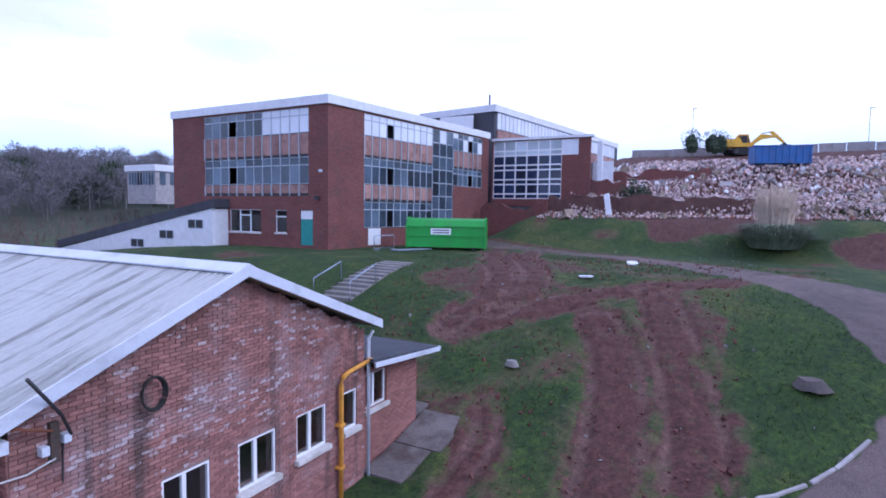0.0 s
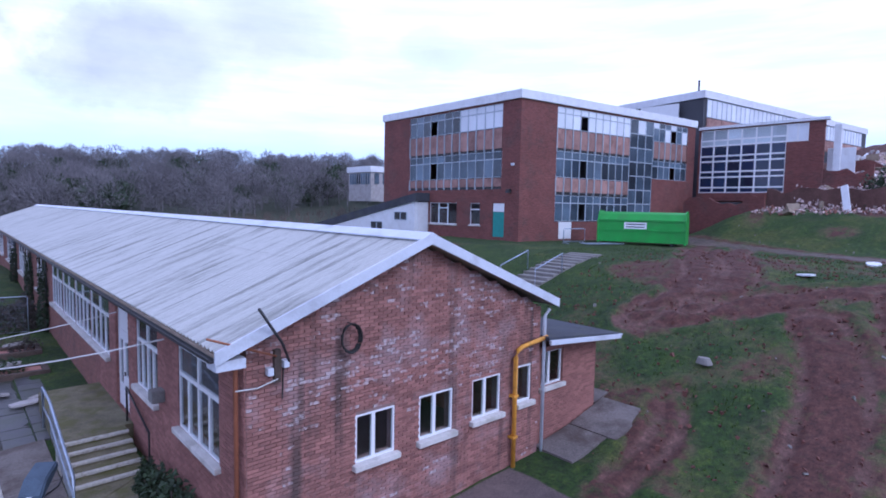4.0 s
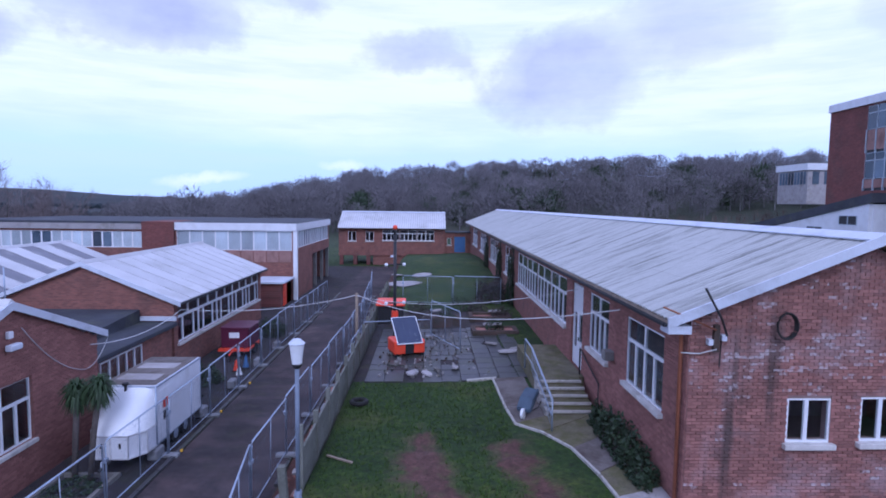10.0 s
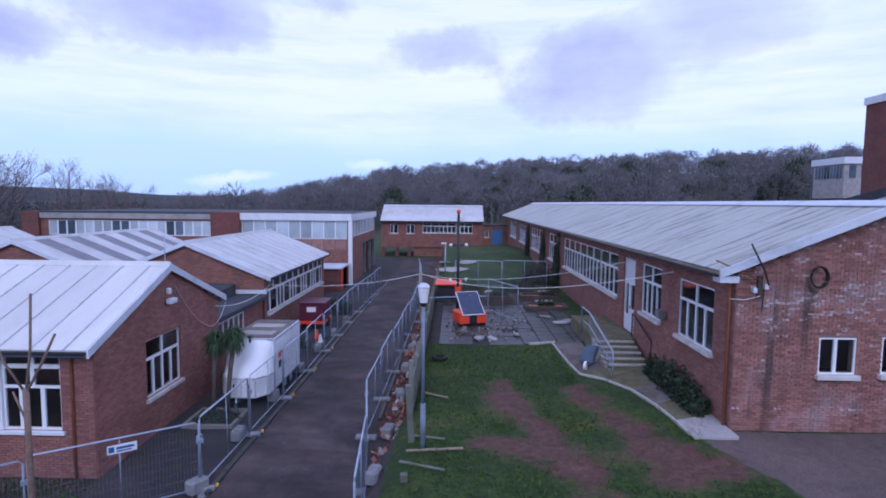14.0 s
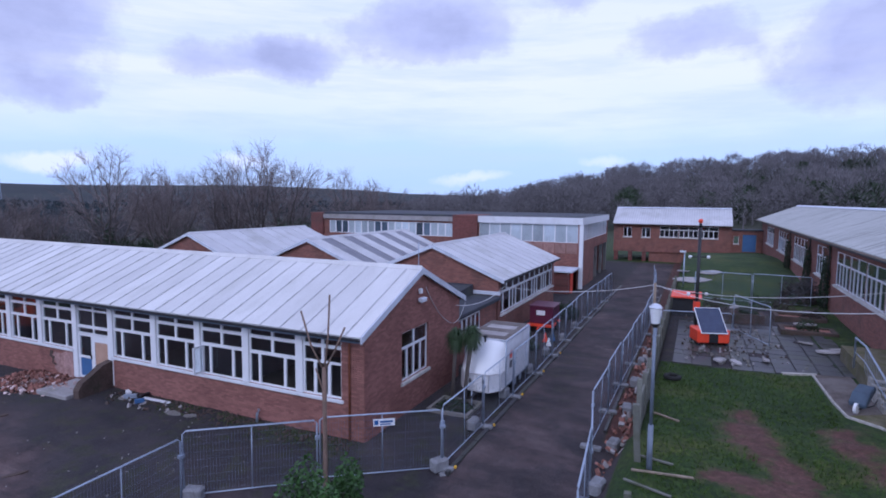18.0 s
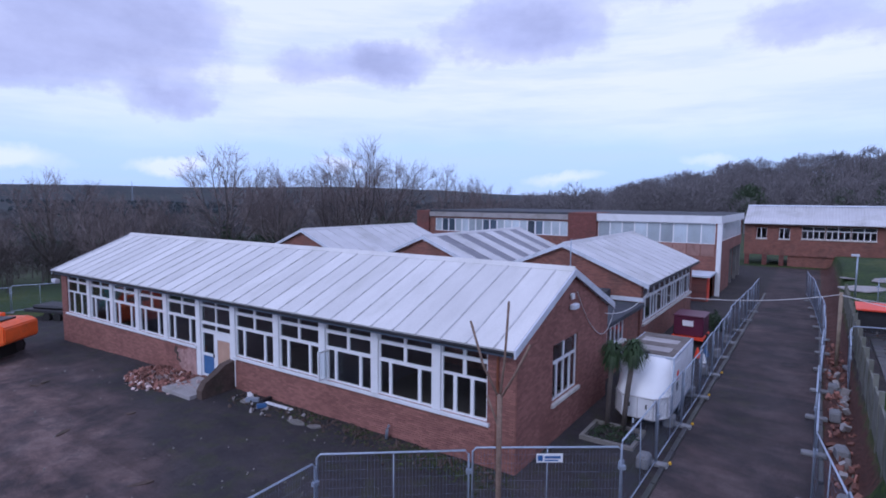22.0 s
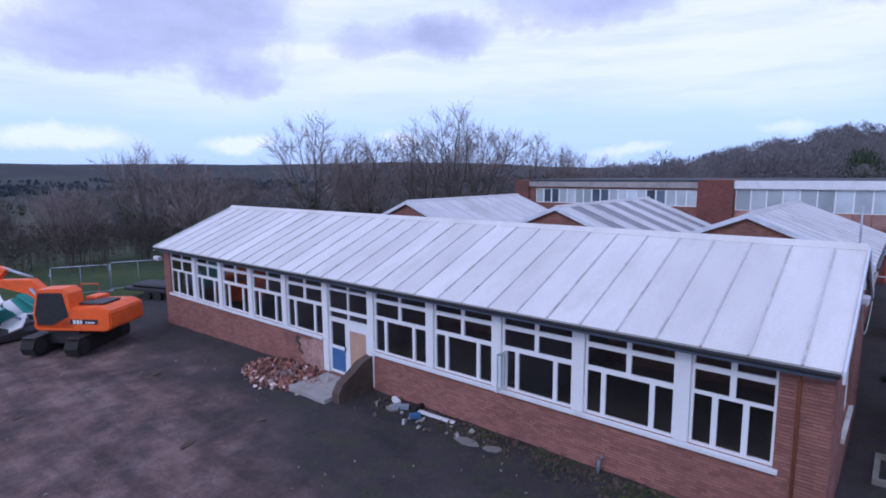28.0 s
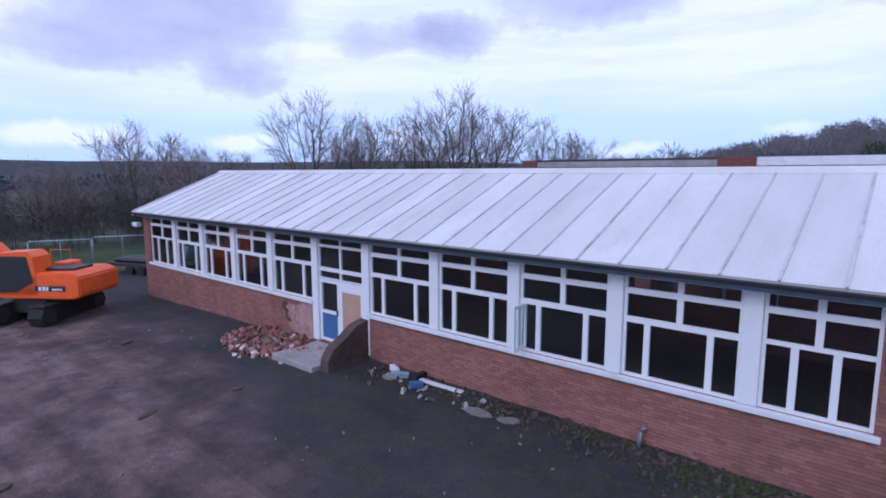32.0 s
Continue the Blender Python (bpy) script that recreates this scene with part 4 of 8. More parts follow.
# ---------------------------------------------------------------- long classroom block, east
A = thing("classroom_block", "long single-storey red brick block with a pale corrugated roof", "building")
GABLE_WINDOWS = [(2.27, 3.27, 1.62, 2.63), (3.95, 4.97, 1.65, 2.66), (5.62, 6.64, 1.70, 2.70), (7.30, 7.86, 1.75, 2.74)]
SIDE_WINDOWS = [(1.22, 3.74, 1.82, 3.72), (5.36, 7.44, 1.88, 3.82), (10.8, 13.9, 1.9, 3.85), (14.0, 17.1, 1.9, 3.85), (17.2, 20.3, 1.9, 3.85), (20.4, 23.5, 1.9, 3.85), (26.4, 29.6, 1.9, 3.85), (33.5, 36.6, 1.9, 3.85), (36.7, 39.8, 1.9, 3.85), (43.5, 46.7, 1.9, 3.85), (46.8, 50, 1.9, 3.85), (54, 57.2, 1.9, 3.85), (57.3, 60.5, 1.9, 3.85)]
A_DOOR = (8.35, 9.95, 0.62, 3.86)
bm = bmesh.new()
pierced(bm, "y", 0.0, 0.28, 0.0, 8.2, -0.8, 4.2, GABLE_WINDOWS)
gable(bm, "y", 0.0, 0.28, 0.0, 8.2, 4.2, 3.95, 6.06)
part("end_wall", bm, gable_backing, A)
bm = bmesh.new()
prism(bm, [(0, -0.8), (8.2, -0.8), (8.2, 4.2), (3.95, 6.06), (0, 4.2)], "y", 66.7, 67.0)
part("end_wall", bm, brick_y, A)
bm = bmesh.new()
pierced(bm, "x", 0.0, 0.28, 0.28, 66.7, -0.8, 4.25, SIDE_WINDOWS + [A_DOOR])
part("side_wall", bm, brick_x, A)
block("back_wall", brick_x, A, 7.92, 0.28, -0.8, 8.2, 66.7, 4.25)
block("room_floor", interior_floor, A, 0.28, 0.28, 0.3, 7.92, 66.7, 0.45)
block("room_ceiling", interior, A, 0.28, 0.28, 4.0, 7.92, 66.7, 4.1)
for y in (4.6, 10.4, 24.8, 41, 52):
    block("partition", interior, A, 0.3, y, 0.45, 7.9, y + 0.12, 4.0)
for s in (-1, 1):
    corrugated(A, roof_sheet, "y", 3.95, 4.55, 4.45, 6.26, -0.34, 68.0, s)
    verge(A, barge_white, "y", 3.95, 4.6, 4.43, 6.28, -0.36, s, deep=0.23)
    gutter(A, gutter_black, "y", 3.95 + s * 4.6, 4.36, -0.25, 67.9)
ridge_cap(A, barge_white, "y", 3.95, 6.28, -0.38, 68.02)
for i, (a, b, p, q) in enumerate(GABLE_WINDOWS):
    window(A, "y", 0.035, -1, a, b, p, q, PAIR if i < 3 else [(0, 1, 0, 1)], bars=0.09)
for i, (a, b, p, q) in enumerate(SIDE_WINDOWS):
    window(A, "x", 0.04, -1, a, b, p, q, TALL, bars=0.09)
a, b, p, q = A_DOOR
door = window(A, "x", 0.1, -1, a, b, p + 0.02, q, [(0, 1, 0.72, 1), (0.08, 0.5, 0.3, 0.66), (0.62, 0.92, 0.2, 0.66)], bars=0.1, sill=False, label="white door frame with boarded transom")
block("transom_board", upvc, door, 0.07, a + 0.1, p + 0.74 * (q - p), 0.09, b - 0.1, q - 0.08)
block("door_leaf", upvc, door, 0.09, a + 0.12, p + 0.04, 0.13, (a + b) / 2, p + 0.98, "white lower door panel")
block("door_handle", steel_dark, door, 0.03, (a + b) / 2 - 0.08, p + 1.05, 0.06, (a + b) / 2 - 0.02, p + 1.17)
courses(A, "y", -0.012, -1, 0.0, 8.2, -0.3, lambda u: 4.36 + 1.8 * (1 - abs(u - 3.95) / 4.2), GABLE_WINDOWS, brick_piece, brick_single, (1.6, 5.6, 0.7, 1.6))
courses(A, "x", -0.012, -1, 0.0, 13, -0.3, lambda u: 4.2, SIDE_WINDOWS + [A_DOOR], brick_new, brick_new_single, (0.2, 5, 0.7, 1.7), limit=120)
for y in (25.2, 32, 41.5):
    bar("downpipe", gutter_black, A, [(-0.08, y, 4.3), (-0.08, y, -0.1)], 0.045)
bm = bmesh.new()
tube(bm, [(-0.32, 0.25, 4.35), (-0.1, 0.2, 4.1), (-0.09, 0.2, -0.05)], 0.045)
part("downpipe", bm, rust_pipe, A, "brown rusting downpipe", smooth=True)
bm = bmesh.new()
tube(bm, [(8.35, -0.2, 4.2), (8.3, -0.1, 4.0), (8.3, -0.1, 0.2)], 0.05)
part("downpipe", bm, barge_white, A, "pale painted downpipe", smooth=True)
block("eaves_box", barge_white, A, -0.62, -0.33, 4.14, -0.12, 0.1, 4.31)
# lean-to at its east side
block("annexe_wall", brick_x, A, 11.0, 0.5, -0.4, 11.3, 6.5, 3.0)
bm = bmesh.new()
pierced(bm, "y", 0.2, 0.48, 8.22, 11.3, -0.4, 3.0, [(8.55, 9.6, 1.85, 2.85)])
part("annexe_wall", bm, brick_y, A)
window(A, "y", 0.3, -1, 8.55, 9.6, 1.85, 2.85, PAIR, bars=0.09)
courses(A, "y", 0.188, -1, 8.22, 11.3, -0.1, lambda u: 3.0, [(8.55, 9.6, 1.85, 2.85)], brick_new, brick_new_single, (8.7, 11.2, 0.9, 1.6), limit=60)
bm = bmesh.new()
prism(bm, [(8.2, 3.36), (11.75, 3.02), (11.75, 3.1), (8.2, 3.46)], "y", -0.35, 6.7)
part("annexe_roof", bm, roof_dark, A, "dark felt lean-to roof")
bm = bmesh.new()
prism(bm, [(8.2, 3.25), (11.78, 2.93), (11.78, 3.06), (8.2, 3.38)], "y", -0.42, -0.36)
part("annexe_fascia", bm, barge_white, A)
gutter(A, barge_white, "y", 11.82, 3.06, -0.4, 6.7, 0.06)

# ---------------------------------------------------------------- workshop block, west of the road
B = thing("workshop_block", "single-storey red brick block with a long band of white windows", "building")
POSTS = [-45.45, -42.9, -40.4, -37.9, -35.4, -32.8, -30.35, -27.66, -25.16, -22.68, -20.17, -18.36]
B_SILL, B_HEAD = -0.17, 1.95
B_GABLE_WIN = (2.12, 4.38, -0.2, 1.68)
bm = bmesh.new()
pierced(bm, "y", -0.42, -0.14, -46.1, -17.45, -3.2, 2.1, [(POSTS[0], POSTS[-1], B_SILL, B_HEAD), (-32.65, -30.5, -1.45, B_SILL)])
part("front_wall", bm, brick_y, B)
bm = bmesh.new()
pierced(bm, "y", 7.3, 7.6, -46.1, -17.45, -3.2, 2.1, [(-43, -34, -0.1, 1.8), (-30, -21, -0.1, 1.8)])
part("rear_wall", bm, brick_y, B)
window(B, "y", 7.45, 1, -43, -34, -0.1, 1.8, [(i / 6, (i + 1) / 6, 0, 1) for i in range(6)], bars=0.1, sill=False)
window(B, "y", 7.45, 1, -30, -21, -0.1, 1.8, [(i / 6, (i + 1) / 6, 0, 1) for i in range(6)], bars=0.1, sill=False)
bm = bmesh.new()
pierced(bm, "x", -17.73, -17.45, -0.14, 7.3, -3.2, 2.1, [B_GABLE_WIN])
gable(bm, "x", -17.73, -17.45, -0.42, 7.6, 2.1, 3.59, 3.86)
part("end_wall", bm, brick_x, B)
bm = bmesh.new()
prism(bm, [(-0.14, -3.2), (7.3, -3.2), (7.3, 2.1), (3.59, 3.86), (-0.14, 2.1)], "x", -46.1, -45.8)
part("end_wall", bm, brick_x, B)
block("room_floor", interior_floor, B, -45.8, -0.14, -1.6, -17.73, 7.3, -1.42)
block("room_ceiling", interior, B, -45.8, -0.14, 2.0, -17.73, 7.3, 2.08)
for x in (-38, -32.9, -25.4):
    block("partition", interior, B, x, -0.1, -1.42, x + 0.12, 7.3, 2.0)
for s in (-1, 1):
    panelled(B, roof_panel_mat, "x", 3.59, 4.42, 2.2, 4.0, -46.25, -17.32, s, 0.905, last=-17.95, seam=0.045)
    verge(B, barge_white, "x", 3.59, 4.44, 2.16, 3.97, -17.3, s, deep=0.24)
    verge(B, barge_white, "x", 3.59, 4.44, 2.16, 3.97, -46.27, s, deep=0.24)
    gutter(B, gutter_black, "x", 3.59 + s * 4.47, 2.15, -46.2, -17.35)
ridge_cap(B, roof_panel_mat, "x", 3.59, 4.02, -46.25, -17.32, 0.16)
block("fascia_board", mat("fascia_grey_blue", (0.16, 0.21, 0.28), 0.6, vary=0.2), B, -46.1, -0.75, 1.97, -17.45, -0.7, 2.12)
block("soffit", timber, B, -46.1, -0.7, 2.0, -17.45, -0.42, 2.06)
for i, (a, b) in enumerate(zip(POSTS, POSTS[1:])):
    p0, p1 = a + 0.16, b - 0.16
    if i == 0:
        p0 = a
    if i == 10:
        p1 = b
    if i == 5:
        win = window(B, "y", -0.34, -1, p0, p1, 0.62, B_HEAD, [(0, 0.5, 0.8, 1), (0.5, 1, 0.8, 1), (0, 0.5, 0.25, 0.8), (0.5, 1, 0.25, 0.8), (0.0, 0.5, 0, 0.22), (0.5, 1, 0, 0.22)], bars=0.08, sill=False)
        bm = bmesh.new()
        mid = p0 + 0.98
        pierced(bm, "y", -0.38, -0.30, p0, mid, -1.42, 0.6, [(p0 + 0.1, mid - 0.1, -0.4, 0.5), (p0 + 0.1, mid - 0.1, -1.32, -0.5)])
        door = part("door", bm, upvc, B, "white-framed door with a blue lower panel")
        block("door_panel", door_blue, door, p0 + 0.1, -0.355, -1.32, mid - 0.1, -0.325, -0.5, "blue painted lower panel")
        block("pane", glass, door, p0 + 0.1, -0.345, -0.4, mid - 0.1, -0.337, 0.5).visible_shadow = False
        block("door_handle", steel_dark, door, mid - 0.09, -0.43, -0.5, mid - 0.05, -0.385, -0.34)
        bm = bmesh.new()
        pierced(bm, "y", -0.38, -0.30, mid + 0.01, p1, -1.42, 0.6, [(mid + 0.14, p1 - 0.14, -1.3, 0.3)])
        side_light = part("side_light", bm, upvc, B)
        block("board", ply, side_light, mid + 0.14, -0.355, -1.3, p1 - 0.14, -0.325, 0.3, "bare plywood board in the side light")
        continue
    window(B, "y", -0.34, -1, p0, p1, B_SILL, B_HEAD, LAST_BAY if i in (0, 10) else BAY, bars=0.12, sill=False)
bm = bmesh.new()
pierced(bm, "x", -24.86, -24.81, -0.93, -0.39, B_SILL + 0.08, 0.98, [(-0.86, -0.46, B_SILL + 0.15, 0.91)])
leaf = part("open_casement", bm, upvc, B, "white casement standing open")
block("pane", glass, leaf, -24.84, -0.86, B_SILL + 0.15, -24.83, -0.46, 0.91).visible_shadow = False
for x in POSTS[1:-1]:
    block("post", upvc, B, x - 0.158, -0.455, B_SILL + 0.01 if x not in (-32.8, -30.35) else -1.45, x + 0.158, -0.30, 2.0, bevel=0.01)
for a, b in ((POSTS[0] - 0.1, -32.9), (-30.25, POSTS[-1] + 0.1)):
    block("sill", white_paint, B, a, -0.52, B_SILL - 0.11, b, -0.3, B_SILL - 0.003, "long weathered white sill", bevel=0.012)
window(B, "x", -17.55, 1, *B_GABLE_WIN, [(0, 0.5, 0.66, 1), (0.5, 1, 0.66, 1), (0, 0.25, 0, 0.66), (0.25, 0.5, 0, 0.66), (0.5, 0.75, 0, 0.66), (0.75, 1, 0, 0.66)], bars=0.09)
B_HOLES = [(-32.95, -30.2, -1.6, 2.2), (POSTS[0], POSTS[-1], B_SILL - 0.14, 2.2)]
courses(B, "y", -0.432, -1, -46.1, -17.45, -2.4, lambda u: 2.05, B_HOLES, brick_new, brick_new_single, (-25, -18.2, -1.3, -0.4))
courses(B, "x", -17.438, 1, -0.42, 7.6, -1.8, lambda u: 2.2 + 1.72 * (1 - abs(u - 3.59) / 4.01), [B_GABLE_WIN], brick_new, brick_new_single, (0, 6, -1.2, -0.4))
bar("downpipe", rust_pipe, B, [(-18.0, -0.78, 2.1), (-18.0, -0.5, 1.9), (-18.0, -0.5, -1.6)], 0.035, label="brown downpipe beside the windows")
bm = bmesh.new()
prism(bm, [(-32.98, -1.55), (-32.98, -0.32), (-33.5, -0.34), (-33.9, -0.5), (-34.3, -0.46), (-34.55, -0.72), (-34.2, -0.95), (-34.35, -1.2), (-33.9, -1.55)], "y", -0.462, -0.446)
part("broken_brickwork", bm, mat("bare_broken_brick", (0.40, 0.25, 0.23), 0.95, vary=0.35, scale=3, fine=20, bump=0.5, spots=(0.22, 0.12, 0.10), spot_scale=2.2, spot_amount=0.8), B, "broken bare brickwork beside the door")
bm = bmesh.new()
prism(bm, [(-34.62, -0.40), (-34.36, -0.44), (-34.50, -0.62), (-34.30, -0.70), (-34.42, -0.95), (-34.16, -1.02), (-34.20, -1.12), (-34.52, -1.0), (-34.48, -0.78), (-34.70, -0.68)], "y", -0.470, -0.463)
part("crack", bm, mossy_brick, B, "dark ragged edge of the broken brickwork")
lamp = block("wall_lamp", barge_white, B, -17.40, 3.35, 2.66, -17.2, 3.8, 2.84, "white floodlight on the gable", bevel=0.03)
block("lamp_box", upvc, lamp, -17.42, 3.42, 3.0, -17.3, 3.6, 3.2, bevel=0.02)
block("wall_lamp", barge_white, B, -46.65, -0.75, 1.45, -46.1, -0.5, 1.65, "floodlight at the corner", bevel=0.03)
bar("aerial", galvanised, B, [(-17.5, 3.6, 3.95), (-17.5, 3.6, 5.0)], 0.02)

# ---------------------------------------------------------------- halls behind it
for n, (mid, dark) in enumerate(((-22.1, ()), (-31.5, (1, 3, 5, 7, 9)), (-42.8, ()))):
    C = thing("hall", ("brick hall with a pale pitched roof", "brick hall with dark rooflight strips", "far brick hall with a pale roof")[n], "building", group="halls behind the workshop")
    y0, y1 = 14.3, 28.3
    for y in (y0 + 0.2, y1 - 0.5):
        bm = bmesh.new()
        prism(bm, [(mid - 4.2, -3), (mid + 4.2, -3), (mid + 4.2, 2.0), (mid, 3.84), (mid - 4.2, 2.0)], "y", y, y + 0.3)
        part("end_wall", bm, brick_y, C)
    bm = bmesh.new()
    hole = [(14.9, 27.6, 0.0, 1.85)]
    pierced(bm, "x", mid + 3.9, mid + 4.2, y0 + 0.5, y1 - 0.5, -3, 2.0, hole if n == 0 else [])
    part("side_wall", bm, brick_x, C)
    block("side_wall", brick_x, C, mid - 4.2, y0 + 0.5, -3, mid - 3.9, y1 - 0.5, 2.0)
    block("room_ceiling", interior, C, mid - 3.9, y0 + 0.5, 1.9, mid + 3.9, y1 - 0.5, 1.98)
    if n == 0:
        for k in range(5):
            window(C, "x", mid + 4.12, 1, 14.9 + 2.54 * k, 14.9 + 2.54 * (k + 1), 0.0, 1.85, [(0, 0.5, 0.68, 1), (0.5, 1, 0.68, 1), (0, 0.25, 0, 0.68), (0.25, 0.75, 0, 0.68), (0.75, 1, 0, 0.68)], bars=0.13)
    for s in (-1, 1):
        panelled(C, roof_c_mat, "y", mid, 4.6, 2.1, 3.95, y0, y1, s, 1.27, dark=dark, seam=0.04)
        verge(C, barge_white, "y", mid, 4.62, 2.05, 3.93, y0 - 0.02, s, deep=0.22)
        gutter(C, gutter_black, "y", mid + s * 4.66, 2.06, y0, y1)
    ridge_cap(C, roof_c_mat, "y", mid, 3.97, y0, y1, 0.16)
L1 = thing("link_corridor", "low flat-roofed brick link between the blocks", "building")
block("link_wall", brick_x, L1, -18.3, 7.62, -2.6, -18.0, 14.45, 0.95)
block("flat_roof", roof_dark, L1, -26, 7.62, 0.95, -17.7, 14.45, 1.15, "dark mossy felt roof", bevel=0.02)
bm = bmesh.new()
prism(bm, [(8.4, 1.15), (14.3, 1.15), (14.3, 1.75), (8.4, 1.35)], "x", -26, -19.4)
part("upper_roof", bm, roof_dark, L1)
window(L1, "x", -17.97, 1, 8.6, 11.6, -0.1, 0.8, [(i / 5, (i + 1) / 5, 0, 1) for i in range(5)], bars=0.09)
block("fascia_board", barge_white, L1, -26, 14.33, 1.2, -17.75, 14.46, 1.4)

# ---------------------------------------------------------------- two-storey block
D = thing("two_storey_block", "two-storey brick block with a glazed upper floor and white fascia", "building")
bm = bmesh.new()
pierced(bm, "y", 36.0, 36.3, -46.3, -17.3, -3, 4.45, [(-45.6, -30.3, 2.9, 4.3), (-27.4, -17.6, 2.75, 4.45)])
part("front_wall", bm, brick_y, D)
bm = bmesh.new()
pierced(bm, "x", -17.6, -17.3, 36.3, 52, 1.9, 4.45, [(36.6, 51.7, 2.9, 4.45)])
box(bm, -17.6, 36.3, -3, -17.3, 43, 1.9)
part("side_wall", bm, brick_x, D)
block("side_wall", brick_x, D, -46.3, 36.3, -3, -46, 52, 4.45)
block("rear_wall", brick_y, D, -46, 51.7, -3, -17.6, 52, 4.45)
block("room_floor", interior_floor, D, -46, 36.3, 1.9, -17.6, 51.7, 2.0)
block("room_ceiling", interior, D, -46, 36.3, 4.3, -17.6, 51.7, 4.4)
block("fascia", white_paint, D, -29.3, 35.85, 4.46, -17.15, 52.1, 5.1, "bright white fascia")
block("fascia", concrete_pale, D, -46.4, 35.85, 4.46, -30.2, 52.1, 4.95, "weathered grey fascia")
block("flat_roof", roof_dark, D, -46.35, 36, 4.96, -17.2, 52, 5.14)
block("stair_tower", brick_dark_y, D, -30.2, 35.7, -3, -27.5, 40, 5.16, "plain brick stair tower", bevel=0.02)
block("stair_tower", brick_dark_y, D, -47.9, 35.7, -3, -46.3, 38, 5.1)
for k in range(9):
    a = -27.4 + k * 9.8 / 9
    window(D, "y", 36.1, -1, a, a + 9.8 / 9, 2.75, 4.44, [(0, 1, 0, 1)], bars=0.1, sill=False, pane_mat=sky_reflection_glass)
    block("spandrel", peach_panel, D, a + 0.04, 35.95, 1.75, a + 9.8 / 9 - 0.04, 35.995, 2.73)
for k in range(9):
    a = -45.6 + k * 1.7
    window(D, "y", 36.1, -1, a, a + 1.7, 2.9, 4.3, [(0, 0.5, 0, 1), (0.5, 1, 0, 1)], bars=0.13, sill=False, pane_mat=[(sky_reflection_glass, blue_grey_glass), (blue_grey_glass, sky_reflection_glass), (sky_reflection_glass, sky_reflection_glass)][k % 3])
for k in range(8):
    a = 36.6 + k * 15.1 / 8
    window(D, "x", -17.4, 1, a, a + 15.1 / 8, 2.9, 4.44, [(0, 0.5, 0, 1), (0.5, 1, 0, 1)], frame=upvc, bars=0.1, sill=False, pane_mat=sky_reflection_glass)
block("corner_post", upvc, D, -17.45, 35.85, -2.6, -17.1, 36.15, 4.44)
for y in (45, 48.5, 51.6):
    block("column", concrete, D, -17.65, y, -3, -17.35, y + 0.3, 1.9)
for k in range(2):
    block("lean_to", brick_dark, D, -19.8 + k * 0.01, 32.5 + k, -2.5, -17.6, 35.6, 0.4 - k * 0.02)
block("store_roof", barge_white, D, -20, 32.2, 0.42, -17.3, 35.7, 0.56)
block("store_door", red_orange, D, -17.595, 33.0, -1.6, -17.55, 34.0, 0.35, "red store door")

# ---------------------------------------------------------------- far block across the lawn
F = thing("far_block", "low brick block with a pale roof beyond the lawn", "building")
FW = [(-12.2, -9.9, 1.9, 3.35), (-9.8, -7.5, 1.9, 3.35), (-7.4, -5.1, 1.9, 3.35), (-16.9, -15.8, 1.8, 3.1), (-14.5, -13.4, 1.8, 3.1)]
bm = bmesh.new()
pierced(bm, "y", 64.4, 64.7, -18.2, -3.6, -0.2, 3.6, FW)
part("front_wall", bm, brick_y, F)
block("undercroft", brick_y, F, -13.5, 64.6, -3, -3.6, 64.9, -0.2)
for x in (-18.1, -16.2, -14.4):
    block("pier", brick_dark_y, F, x, 64.45, -3, x + 0.5, 65, -0.2)
block("end_wall", brick_x, F, -18.2, 64.7, -0.2, -17.9, 72, 3.6)
block("end_wall", brick_x, F, -3.9, 64.7, -2, -3.6, 72, 3.6)
block("room_floor", interior_floor, F, -17.9, 64.7, -0.2, -3.9, 72, 0)
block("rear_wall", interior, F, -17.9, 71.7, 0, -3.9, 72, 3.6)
for i, h in enumerate(FW):
    window(F, "y", 64.5, -1, *h, TALL if i < 3 else PAIR, bars=0.1)
for s in (-1, 1):
    corrugated(F, roof_c_mat, "x", 68.3, 4.4, 3.6, 5.75, -18.3, -3.5, s, period=0.3)
    gutter(F, gutter_black, "x", 68.3 + s * 4.45, 3.55, -18.3, -3.5)
ridge_cap(F, barge_white, "x", 68.3, 5.78, -18.3, -3.5)
L2 = thing("link_passage", "low flat-roofed brick passage with a blue door", "building")
bm = bmesh.new()
pierced(bm, "y", 65.0, 65.3, -3.58, 0, -0.5, 3.0, [(-2.3, -0.7, 0.3, 2.5), (-3.3, -2.7, 1.3, 2.3)])
part("front_wall", bm, brick_y, L2)
block("flat_roof", roof_dark, L2, -3.6, 64.8, 3.0, 0.0, 68, 3.15)
block("door", door_blue, L2, -2.25, 65.1, 0.3, -0.75, 65.16, 2.5, "blue double door")
window(L2, "y", 65.12, -1, -3.3, -2.7, 1.3, 2.3, [(0, 1, 0, 1)], bars=0.08)

